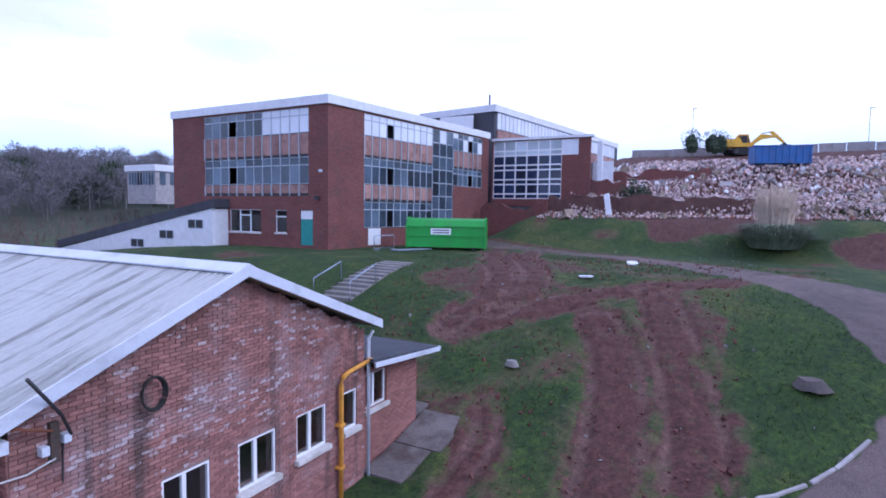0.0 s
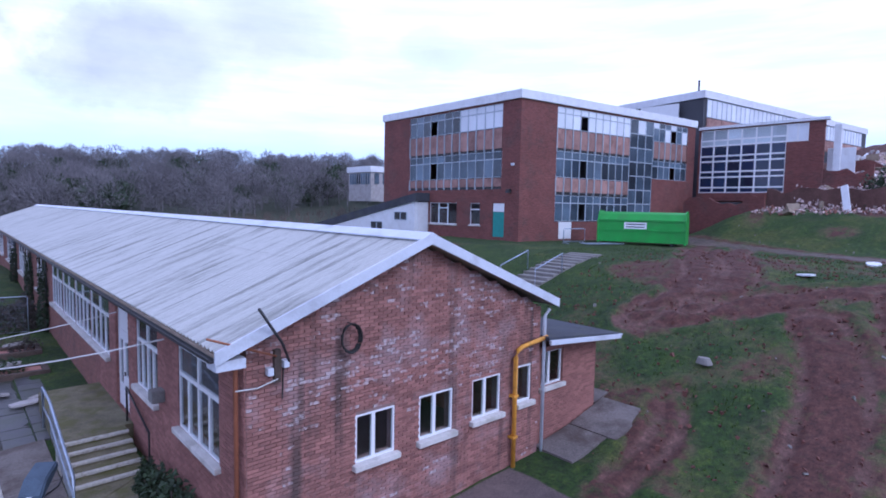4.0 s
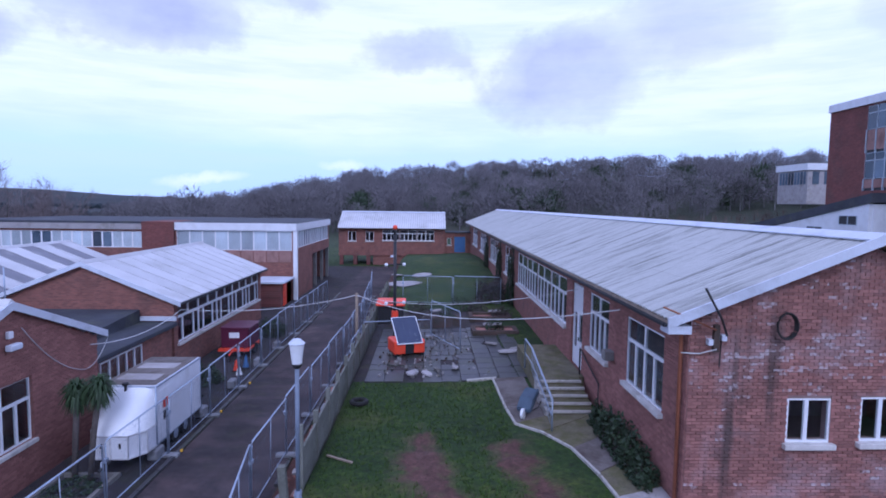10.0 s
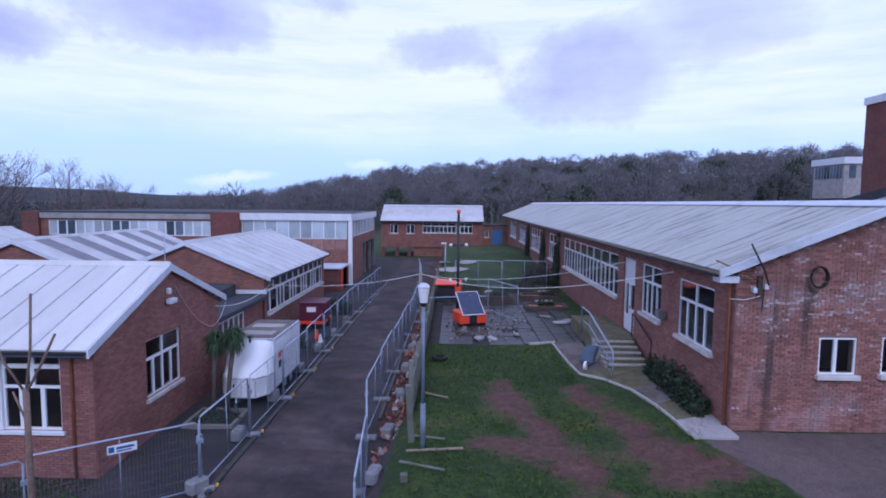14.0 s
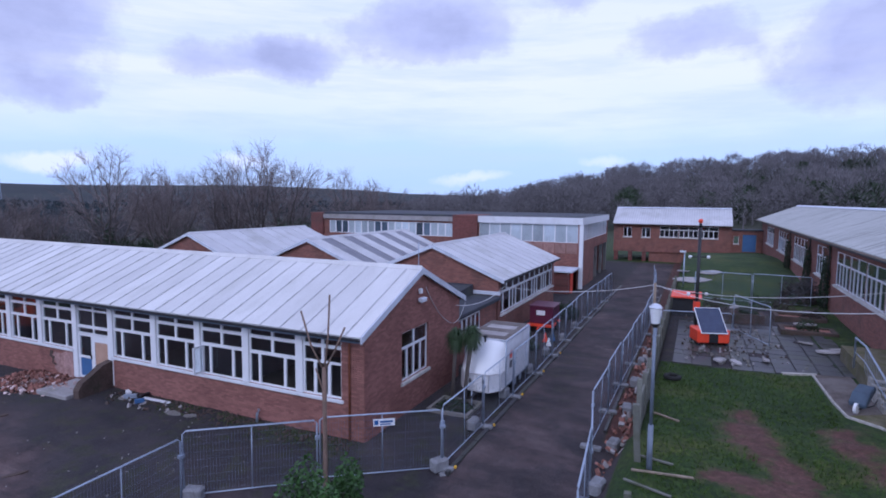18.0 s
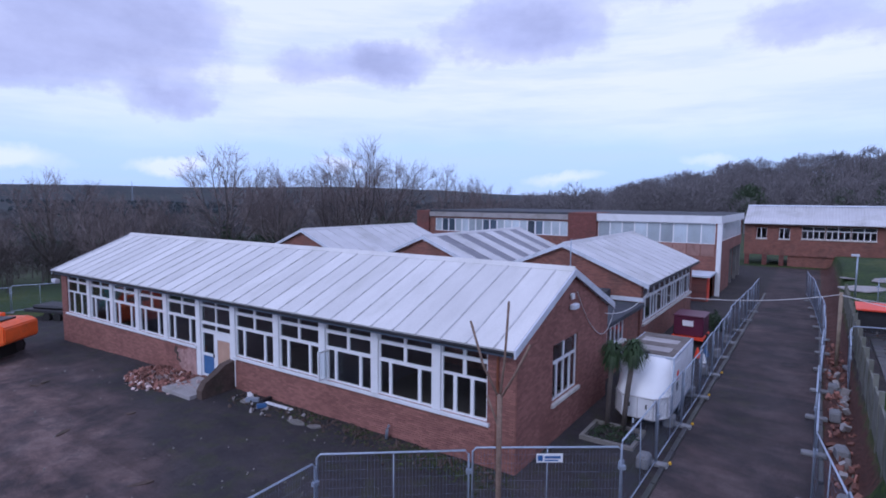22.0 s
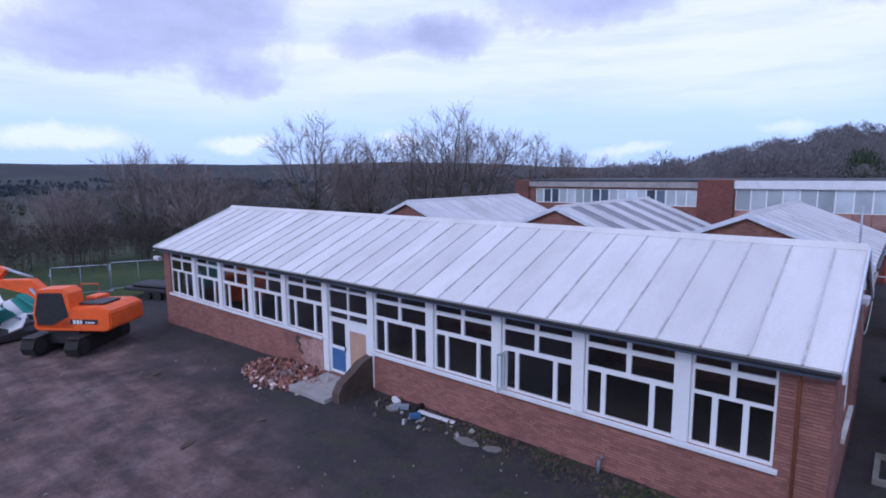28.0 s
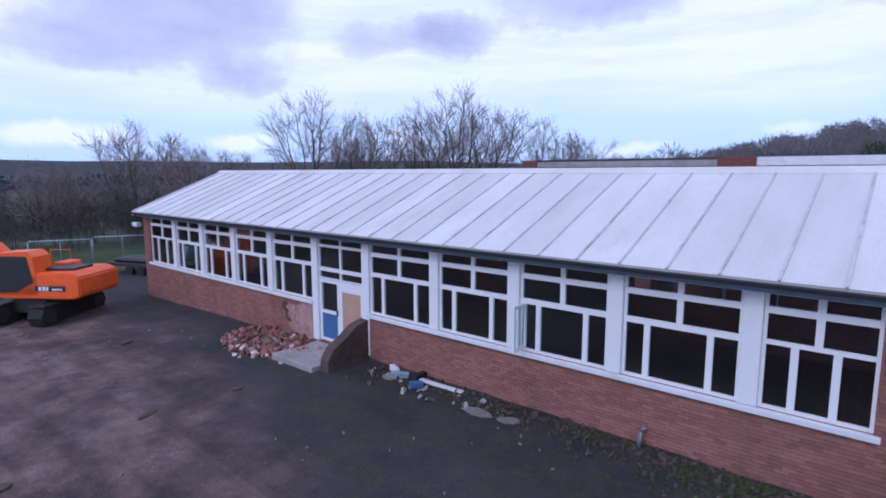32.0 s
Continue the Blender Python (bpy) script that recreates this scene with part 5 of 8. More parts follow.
# ---------------------------------------------------------------- three-storey teaching block
S = thing("teaching_block", "three-storey brick and glass teaching block with a white fascia", "building")
P0, P1, P2, P3 = (29.23, 36.48), (28.93, 18.48), (52.2, 15.6), (53.6, 34.0)
def facade_rows(u0, u1, n, rows):
    """Rows of lights over a bay: (z0, z1, kind)."""
    w = (u1 - u0) / n
    for z0, z1, kind in rows:
        if kind == "panel":
            for i in range(n):
                block("spandrel_panel", peach_panel, S, u0 + i * w + 0.05, 0.02, z0 + 0.22, u0 + (i + 1) * w - 0.05, 0.09, z1 - 0.06)
                block("mullion", grey_frame, S, u0 + i * w - 0.035, -0.05, z0, u0 + i * w + 0.035, 0.1, z1)
            block("backing", steel_dark, S, u0, 0.1, z0, u1, 0.14, z1)
        else:
            lights = []
            for i in range(n):
                if kind == "split":
                    lights += [(i / n, (i + 1) / n, 0, 0.7), (i / n, (i + 1) / n, 0.7, 1)]
                else:
                    lights.append((i / n, (i + 1) / n, 0, 1))
            if z0 < 13:
                panes = [blue_grey_glass]
            elif n == 12:
                panes = [blue_grey_glass] * 14 + [blind_white] * 10
            elif n == 10:
                panes = [blind_white]
            else:
                panes = [blue_grey_glass, blind_white, blue_grey_glass]
            window(S, "y", 0.06, -1, u0, u1, z0, z1, lights, frame=grey_frame, bars=0.08, sill=False, missing=(6,) if kind == "split" else (), pane_mat=panes)
PLACE.append(Matrix.Translation((*P0, 0)) @ Matrix.Rotation(math.atan2(P1[1] - P0[1], P1[0] - P0[0]), 4, "Z"))
bm = bmesh.new()
pierced(bm, "y", 0, 0.3, 0, 18, 3.5, 15.25, [(4.25, 16.1, 8.4, 15.1), (7.3, 10.95, 5.45, 7.3), (12.6, 13.8, 5.5, 7.3), (15.2, 16.5, 4.6, 7.3)])
part("wall", bm, brick_dark, S)
facade_rows(4.25, 16.1, 12, [(13.25, 15.1, "split"), (11.4, 13.25, "panel"), (9.35, 11.4, "split"), (8.4, 9.35, "panel")])
window(S, "y", 0.1, -1, 7.3, 10.95, 5.45, 7.3, [(0, 0.33, 0, 1), (0.33, 0.66, 0, 0.75), (0.33, 0.66, 0.75, 1), (0.66, 1, 0, 1)], frame=upvc, bars=0.1)
window(S, "y", 0.1, -1, 12.6, 13.8, 5.5, 7.3, [(0, 1, 0, 0.7), (0, 1, 0.7, 1)], frame=upvc, bars=0.1)
block("door", teal, S, 15.25, 0.05, 4.6, 16.45, 0.12, 6.6, "boarded teal door")
block("door_transom", upvc, S, 15.25, 0.05, 6.62, 16.45, 0.12, 7.28)
block("wall_lamp", barge_white, S, 17.2, -0.15, 10.2, 17.45, 0.0, 10.4)
block("wall_lamp", steel_dark, S, 16.85, -0.3, 8.1, 17.2, 0.0, 8.4)
PLACE.pop()
PLACE.append(Matrix.Translation((*P1, 0)) @ Matrix.Rotation(math.atan2(P2[1] - P1[1], P2[0] - P1[0]), 4, "Z"))
bm = bmesh.new()
pierced(bm, "y", 0, 0.3, 0, 23.45, 3.5, 15.25, [(3.9, 13.2, 5.9, 15.1), (4.4, 6.0, 4.5, 5.9), (13.2, 16.6, 5.0, 15.1), (16.6, 22.1, 9.9, 15.1)])
part("wall", bm, brick_dark_y, S)
facade_rows(3.9, 13.2, 10, [(13.4, 15.1, "split"), (11.6, 13.4, "panel"), (9.5, 11.6, "split"), (8.1, 9.5, "panel"), (5.95, 8.05, "split")])
facade_rows(13.2, 16.6, 3, [(z, z + 1.25, "plain") for z in (5.0, 6.26, 7.52, 8.78, 10.04, 11.3, 12.56, 13.82)])
facade_rows(16.6, 22.1, 6, [(13.4, 15.1, "split"), (11.6, 13.4, "panel"), (9.9, 11.6, "split")])
block("door", upvc, S, 4.45, 0.02, 4.5, 5.95, 0.1, 5.88, "white boarded door")
PLACE.pop()
bm = bmesh.new()
prism(bm, [P2, P3, (P3[0] - 0.3, P3[1]), (P2[0] - 0.3, P2[1] + 0.3)], "z", 3.5, 15.25)
prism(bm, [P3, P0, (P0[0] + 0.3, P0[1] - 0.3), (P3[0], P3[1] - 0.3)], "z", 3.5, 15.25)
part("rear_wall", bm, brick_dark_y, S)
inset = [(P0[0] + 0.35, P0[1] - 0.35), (P1[0] + 0.35, P1[1] + 0.35), (P2[0] - 0.35, P2[1] + 0.4), (P3[0] - 0.4, P3[1] - 0.4)]
for z in (4.3, 8.15, 12.0):
    bm = bmesh.new()
    prism(bm, inset, "z", z, z + 0.2)
    part("storey_floor", bm, interior, S)
bm = bmesh.new()
prism(bm, [(40, 18), (40.2, 34.6), (40, 34.6), (39.8, 18)], "z", 4.5, 15.2)
part("corridor_wall", bm, interior, S)
bm = bmesh.new()
prism(bm, [(P0[0] - 0.15, P0[1] + 0.1), (P1[0] - 0.15, P1[1] - 0.15), (P2[0] + 0.1, P2[1] - 0.15), (P3[0], P3[1] + 0.1)], "z", 15.25, 15.9)
part("fascia", bm, white_paint, S, "deep white fascia")
bm = bmesh.new()
prism(bm, [(P0[0] + 0.1, P0[1] - 0.1), (P1[0] + 0.1, P1[1] + 0.1), (P2[0] - 0.1, P2[1] + 0.1), (P3[0] - 0.1, P3[1] - 0.1)], "z", 15.9, 15.95)
part("flat_roof", bm, roof_dark, S)

S2 = thing("slate_clad_block", "taller block clad in dark slate with a white fascia", "building")
Q = [(59.8, 28.8), (57.6, 17.3), (101.6, 11.5), (103.5, 26)]
bm = bmesh.new()
prism(bm, Q, "z", 6, 19.2)
part("wall", bm, slate_clad, S2)
bm = bmesh.new()
prism(bm, [(Q[0][0] - 0.2, Q[0][1]), (Q[1][0] - 0.2, Q[1][1] - 0.2), (Q[2][0], Q[2][1] - 0.2), Q[3]], "z", 19.2, 20.0)
part("fascia", bm, white_paint, S2)
PLACE.append(Matrix.Translation((*Q[1], 0)) @ Matrix.Rotation(math.atan2(Q[2][1] - Q[1][1], Q[2][0] - Q[1][0]), 4, "Z"))
for k in range(14):
    window(S2, "y", -0.05, -1, 0.6 + k * 3, 3.6 + k * 3, 17.2, 19.15, [(0, 0.33, 0, 1), (0.33, 0.66, 0, 1), (0.66, 1, 0, 1)], frame=grey_frame, bars=0.1, sill=False, pane_mat=blind_white)
    block("spandrel_panel", peach_panel, S2, 0.6 + k * 3, -0.1, 15.6, 3.5 + k * 3, -0.02, 17.1)
PLACE.pop()
bar("antenna", steel_dark, S2, [(63.9, 20.7, 19.9), (63.9, 20.7, 22.6)], 0.12, 6)
block("plant_box", upvc, S2, 57.4, 20, 17.4, 57.6, 24.5, 18.9)

S3 = thing("glazed_hall_block", "partly demolished block with a white grid of windows", "building")
bm = bmesh.new()
pierced(bm, "x", 52.6, 52.9, 4.7, 15.4, 8.0, 15.0, [(7.6, 15.2, 8.8, 14.9), (5.9, 7.6, 13.3, 14.9)])
box(bm, 52.9, 15.1, 8, 58, 15.4, 15)
box(bm, 57.7, 7, 8, 58, 15.1, 15)
part("wall", bm, brick_dark, S3)
for k in range(6):
    # the pale upper lights carry a sky reflection as colour
    window(S3, "x", 52.7, -1, 7.6 + k * 7.6 / 6, 7.6 + (k + 1) * 7.6 / 6, 8.8, 14.9, [q for r in range(4) for q in ((0, 1, r / 4, r / 4 + 0.085), (0, 1, r / 4 + 0.085, (r + 1) / 4))], bars=0.15, sill=False, pane_mat=[navy_glass] * 6 + [sky_reflection_glass] * 2)
window(S3, "x", 52.7, -1, 5.9, 7.6, 13.3, 14.9, [(0, 0.5, 0, 1), (0.5, 1, 0, 1)], bars=0.17, sill=False, pane_mat=blind_white)
block("fascia", white_paint, S3, 52.45, 4.4, 15.0, 53.1, 15.4, 15.25)
block("flat_roof", roof_dark, S3, 53.1, 7, 15.0, 58, 15.4, 15.15)
block("room_floor", interior, S3, 52.9, 7, 11.2, 57.7, 15.1, 11.4)
block("exposed_plaster", white_paint, S3, 53.4, 2.6, 9.5, 53.6, 4.6, 12.6, "exposed white plaster")
block("broken_pier", white_paint, S3, 53.0, 3.6, 9.0, 53.5, 4.1, 14.6)

W1 = thing("white_lean_to", "white rendered lean-to with a dark sloping roof", "building")
bm = bmesh.new()
prism(bm, [(29.5, 3.2), (29.5, 7.4), (52, 3.1), (52, 1.4)], "x", 27.6, 27.9)
part("wall", bm, white_paint, W1)
block("wall", white_paint, W1, 27.9, 29.4, 3.2, 29.2, 29.7, 7.3)
bm = bmesh.new()
prism(bm, [(29.2, 7.42), (29.2, 8.15), (52.5, 3.85), (52.5, 3.12)], "x", 27.5, 31)
part("roof", bm, roof_dark, W1)
for y, z in ((30.6, 6.4), (34.4, 5.4), (38.5, 4.5)):
    window(W1, "x", 27.58, -1, y, y + 1.9, z - 0.75, z, [(0, 0.5, 0, 1), (0.5, 1, 0, 1)], frame=grey_frame, bars=0.1, sill=False, pane_mat=black_plastic)
H1 = thing("distant_house", "pale distant flat-roofed building on the hill", "building")
block("wall", concrete_pale, H1, 74, 104, 8, 98, 114, 15.2)
block("fascia", white_paint, H1, 73.6, 103.6, 15.2, 98.4, 114.4, 16.6)
for k in range(9):
    block("window", blue_grey_glass, H1, 75 + k * 2.5, 103.93, 12.2, 76.4 + k * 2.5, 104.0, 14.9)
    block("window", blue_grey_glass, H1, 73.93, 104.6 + k, 12.2, 74.0, 105.3 + k, 14.9)

# ---------------------------------------------------------------- demolition ground
def chunks(name, label, category, material, place, n, lo, hi, seed, top=True):
    """Broken pieces heaped up: place(rng) gives x, y and the height of the heap there."""
    rng = random.Random(seed)
    verts, faces = [], []
    for _ in range(n):
        x, y, z = place(rng)
        s = rng.uniform(lo, hi)
        r = Euler((rng.uniform(0, 6), rng.uniform(0, 6), rng.uniform(0, 6))).to_matrix()
        d = [rng.uniform(0.35, 1.0) * s, rng.uniform(0.3, 0.8) * s, rng.uniform(0.12, 0.5) * s]
        k = len(verts)
        for i in (-1, 1):
            for j in (-1, 1):
                for l in (-1, 1):
                    v = r @ Vector((i * d[0] * rng.uniform(0.35, 0.55), j * d[1] * rng.uniform(0.35, 0.55), l * d[2] * rng.uniform(0.35, 0.55)))
                    verts.append((x + v.x, y + v.y, z + v.z))
        faces += [tuple(k + i for i in f) for f in ((0, 1, 3, 2), (4, 6, 7, 5), (0, 4, 5, 1), (2, 3, 7, 6), (0, 2, 6, 4), (1, 5, 7, 3))]
    me = bpy.data.meshes.new(name)
    me.from_pydata(verts, [], faces)
    me.materials.append(material)
    return tagged(new(name, me), label, category, kind="stuff")

def heap(cx, cy, rx, ry, h):
    def place(rng):
        a, r = rng.uniform(0, 2 * math.pi), math.sqrt(rng.random())
        x, y = cx + rx * r * math.cos(a), cy + ry * r * math.sin(a)
        return x, y, ground_height(x, y) + h * (1 - r * r) * rng.uniform(0.4, 1.0)
    return place

def terrace(x0, x1, y0, y1, h):
    def place(rng):
        x, y = rng.uniform(x0, x1), rng.uniform(y0, y1)
        b = max(0, noise.noise((x * 0.14, y * 0.14, 9.0)) + 0.25)
        return x, y, ground_height(x, y) + h * b * rng.uniform(0.2, 1.0) + 0.1
    return place

chunks("rubble_field", "low heaps of broken concrete and brick", "rubble", rubble_mat, terrace(50.2, 58.4, -44, 5, 1.3), 9000, 0.07, 0.42, 1)
chunks("brick_rubble_field", "heaps of broken red brick", "rubble", rubble_brick, terrace(50.0, 58.6, -44, 6, 1.1), 4200, 0.07, 0.32, 2)
chunks("rubble_field", "upper heaps of broken concrete", "rubble", rubble_mat, terrace(58.4, 76, -48, 3, 1.7), 7500, 0.1, 0.6, 3)
chunks("rubble_field", "broken slabs and lintels lying on the heaps", "rubble", concrete_pale, terrace(50.5, 72, -42, 4, 1.4), 260, 0.4, 1.3, 9)
chunks("spilt_rubble", "rubble spilling down the broken bank", "rubble", rubble_mat, lambda r: (lambda k, y: (50.4 - 1.6 * k, y, 9.2 - 2.4 * k + r.uniform(-0.2, 0.2)))(r.random(), -30 + 36 * r.random() ** 0.8), 1500, 0.07, 0.4, 10)
chunks("brick_rubble_field", "upper heaps of broken red brick", "rubble", rubble_brick, terrace(58.6, 76, -46, 3, 1.2), 1800, 0.14, 0.5, 7)
chunks("brick_rubble_field", "broken brick strewn along the bank foot", "rubble", rubble_brick, terrace(45.5, 50, -26, 8, 0.25), 900, 0.06, 0.32, 4)
chunks("rubble_field", "pale rubble strewn along the bank foot", "rubble", rubble_mat, terrace(45.8, 49.8, -26, 8, 0.25), 800, 0.06, 0.4, 6)
chunks("plaster_rubble", "white plaster and timber waste among the rubble", "rubble", white_paint, terrace(50.5, 70, -38, 5, 1.3), 420, 0.15, 0.8, 5)
chunks("timber_waste", "splintered timber lengths among the rubble", "rubble", timber, terrace(46, 66, -34, 6, 1.2), 120, 0.5, 1.6, 8)
def ruin_wall(pts, z0, z1, seed, material=None):
    rng = random.Random(seed)
    W = thing("ruined_wall", "broken red brick retaining wall among rubble", "wall")
    for (ax, ay), (bx, by) in zip(pts, pts[1:]):
        L = math.hypot(bx - ax, by - ay)
        n = max(3, int(L / 0.6))
        top = [(0, z0)] + [(L * i / n, z1 + rng.uniform(-0.3, 0.2) - 1.1 * max(0, noise.noise((ax + i * 0.31, ay * 0.7, seed)))) for i in range(n + 1)] + [(L, z0)]
        PLACE.append(Matrix.Translation((ax, ay, 0)) @ Matrix.Rotation(math.atan2(by - ay, bx - ax), 4, "Z"))
        bm = bmesh.new()
        prism(bm, top, "y", -0.2, 0.2)
        part("wall_length", bm, material or brick_dark, W)
        PLACE.pop()
ruin_wall([(49.6, 15.2), (49.4, 8.0)], 4.5, 8.4, 1)
ruin_wall([(50.0, 8.0), (49.4, 0.5), (49.8, -8), (50.3, -11)], 6.5, 9.0, 2, earth)
ruin_wall([(52.9, 7.4), (53.2, 1.2)], 8.0, 10.9, 3)
ruin_wall([(58, 4), (58.3, -6)], 9.0, 12.0, 4)
P = thing("leaning_board", "long white board leaning on rubble", "board")
block("board", white_paint, P, -0.25, -0.06, -1.3, 0.25, 0.06, 1.3, m=pose(48.2, 1.9, 8.0, 20, 18, 80))
def container(at, rz):
    K = thing("blue_container", "large blue open-topped steel container on rubble", "container", at, rz)
    block("body", blue_paint, K, -3.4, -1.2, 0.2, 3.4, 1.2, 2.5, bevel=0.04)
    for i in range(9):
        block("rib", blue_paint, K, -3.3 + i * 0.8, -1.29, 0.25, -3.16 + i * 0.8, -1.21, 2.4)
    block("rim", blue_paint, K, -3.5, -1.3, 2.42, 3.5, 1.3, 2.55, bevel=0.03)
    for i in (-2.6, 2.6):
        block("skid", steel_dark, K, i - 0.15, -1.0, 0, i + 0.15, 1.0, 0.2)
    return K
blue = container((61, -12.0, ground_height(61, -12.0) + 0.7), -72)
blue.matrix_basis = blue.matrix_basis @ Matrix.Scale(0.76, 4)

def excavator(name, label, at, rz, paint, undercarriage, reach=((1.2, 1.5), (3.6, 4.0), (5.4, 3.3), (6.2, 0.9)), dark=steel_dark, bars_on=True):
    X = thing(name, label, "excavator", at, rz)
    t = Matrix.Rotation(radians(undercarriage), 4, "Z")
    for s in (-1, 1):
        bm = bmesh.new()
        prism(bm, [(-1.9, 0.42), (-1.75, 0.1), (-1.4, 0.0), (1.4, 0.0), (1.75, 0.1), (1.9, 0.42), (1.75, 0.74), (1.4, 0.85), (-1.4, 0.85), (-1.75, 0.74)], "y", s * 1.0 - 0.3, s * 1.0 + 0.3, t)
        track = part("track", bm, rubber, X, "muddy rubber track")
        for i in range(14):
            block("track_pad", dark, track, -1.55 + i * 0.24, s * 1.0 - 0.32, 0.83, -1.39 + i * 0.24, s * 1.0 + 0.32, 0.885, m=t)
        for i in (-1.4, 1.4):
            bm = bmesh.new()
            bmesh.ops.create_cone(bm, cap_ends=True, segments=16, radius1=0.3, radius2=0.3, depth=0.66, matrix=t @ Matrix.Translation((i, s * 1.0, 0.43)) @ Matrix.Rotation(radians(90), 4, "X"))
            part("sprocket", bm, dark, track)
    block("car_body", dark, X, -0.9, -0.75, 0.4, 0.9, 0.75, 0.95, m=t)
    bm = bmesh.new()
    bmesh.ops.create_cone(bm, cap_ends=True, segments=20, radius1=0.7, radius2=0.7, depth=0.2, matrix=Matrix.Translation((0, 0, 1.0)))
    part("slew_ring", bm, dark, X)
    bm = bmesh.new()
    prism(bm, [(-2.5, 1.2), (-2.25, 1.05), (1.0, 1.05), (1.15, 1.2), (1.15, 1.45), (-0.2, 1.5), (-0.3, 2.1), (-2.1, 2.15), (-2.5, 1.95)], "y", -1.2, 1.2)
    bmesh.ops.bevel(bm, geom=bm.edges, offset=0.06, segments=2, affect="EDGES")
    house = part("house", bm, paint, X)
    block("engine_cover", dark, house, -1.9, -0.5, 2.15, -0.7, 0.7, 2.24, bevel=0.03)
    block("air_intake", paint, house, -1.0, -1.0, 2.1, -0.4, -0.1, 2.35, bevel=0.05)
    block("decal_band", dark, house, -1.9, 1.201, 1.38, -0.6, 1.212, 1.6)
    if bars_on:
        bm = bmesh.new()
        for i, (u, w) in enumerate(((-1.18, 0.09), (-1.05, 0.12), (-0.88, 0.12))):
            box(bm, u, 1.213, 1.4, u + w, 1.222, 1.57)
        for i in range(4):
            box(bm, -1.75 + i * 0.11, 1.213, 1.42, -1.67 + i * 0.11, 1.222, 1.5)
        part("marking", bm, upvc, house)
    bm = bmesh.new()
    prism(bm, [(-0.75, 1.2), (1.0, 1.2), (1.12, 1.75), (0.86, 2.92), (-0.35, 2.98), (-0.6, 2.75)], "y", 0.28, 1.2)
    cab = part("cab", bm, paint, X)
    bm = bmesh.new()
    prism(bm, [(-0.56, 1.72), (0.2, 1.32), (0.92, 1.32), (1.02, 1.78), (0.78, 2.78), (-0.36, 2.78)], "y", 1.202, 1.212)
    prism(bm, [(-0.5, 1.75), (0.92, 1.75), (1.0, 1.85), (0.78, 2.76), (-0.36, 2.76)], "y", 0.26, 0.275)
    part("cab_glass", bm, black_plastic, cab, "dark cab glass")
    bm = bmesh.new()
    box(bm, 1.30, 0.36, 1.5, 1.31, 1.12, 2.6, Matrix.Translation((-0.3, 0, 0)) @ pose(1.45, 0, 1.9, 0, -16, 0) @ Matrix.Translation((-1.45, 0, -1.9)))
    part("windscreen", bm, black_plastic, cab)
    bar("handrail", paint, house, [(-0.4, -1.1, 2.1), (-0.4, -1.1, 2.75), (0.5, -1.1, 2.75), (0.5, -1.1, 1.4)], 0.025, 6)
    (x0, z0), (x1, z1), (x2, z2), (x3, z3) = reach
    bm = bmesh.new()
    mx, mz = (x0 + x1) / 2 - 0.1, (z0 + z1) / 2 + 0.45
    prism(bm, [(x0, z0 - 0.2), (mx + 0.25, mz - 0.32), (x1 + 0.6, z1 - 0.25), (x1 + 0.75, z1), (mx, mz + 0.35), (x0 - 0.2, z0 + 0.2)], "y", -0.38, 0.02)
    bmesh.ops.bevel(bm, geom=bm.edges, offset=0.03, segments=1, affect="EDGES")
    part("boom", bm, paint, X)
    bm = bmesh.new()
    prism(bm, [(x1 - 0.2, z1 + 0.5), (x1 + 0.3, z1 + 0.65), (x2 + 0.2, z2 - 0.9), (x2, z2 - 1.1)], "y", -0.34, -0.02)
    part("arm", bm, paint, X)
    bm = bmesh.new()
    prism(bm, [(x2 + 0.1, z2 - 1.0), (x2 + 0.5, z2 - 1.4), (x2 + 0.45, z2 - 2.2), (x2 - 0.1, z2 - 2.4), (x2 - 0.5, z2 - 1.9), (x2 - 0.2, z2 - 1.1)], "y", -0.7, 0.35)
    part("bucket", bm, dark, X)
    bar("hydraulic_ram", galvanised, X, [(x0 + 0.1, 0.12, z0 - 0.25), (mx, 0.12, mz - 0.05)], 0.07)
    bar("hydraulic_ram", galvanised, X, [(mx + 0.1, -0.18, mz + 0.42), (x1 + 0.05, -0.18, z1 + 0.55)], 0.07)
    return X
excavator("orange_excavator", "orange tracked excavator parked on the yard", (-46.0, -4.6, -2.1), -144, orange_paint, 91, reach=((0.8, 1.6), (3.5, 3.1), (5.4, 2.7), (6.2, 0.9)))
excavator("yellow_excavator", "yellow tracked excavator on the rubble", (84, -8.6, ground_height(84, -8.6)), -80, yellow_machine, 20, reach=((1.2, 1.5), (3.4, 2.6), (5.0, 2.6), (5.6, 0.9)), bars_on=False)

HB = thing("hoarding", "long pale panel hoarding on the skyline", "fence")
for k in range(26):
    y = 10 - k * 3.1
    x = 90 - 0.25 * k
    z = ground_height(x, y)
    block("hoarding_panel", concrete_pale, HB, x, y - 3.05, z - 0.5, x + 0.1, y, z + 1.15 + 0.05 * math.sin(k * 2.1))
for y, x, h in ((-2, 88, 7), (-24, 92, 6)):
    SL = thing("street_lamp", "slim distant street lamp", "street lamp", (x, y, ground_height(x, y)), group="distant street lamps")
    bar("pole", steel_dark, SL, [(0, 0, 0), (0, 0, h)], 0.035, 6)
    block("lantern", galvanised, SL, -0.06, -0.5, h - 0.06, 0.06, 0.06, h + 0.04)

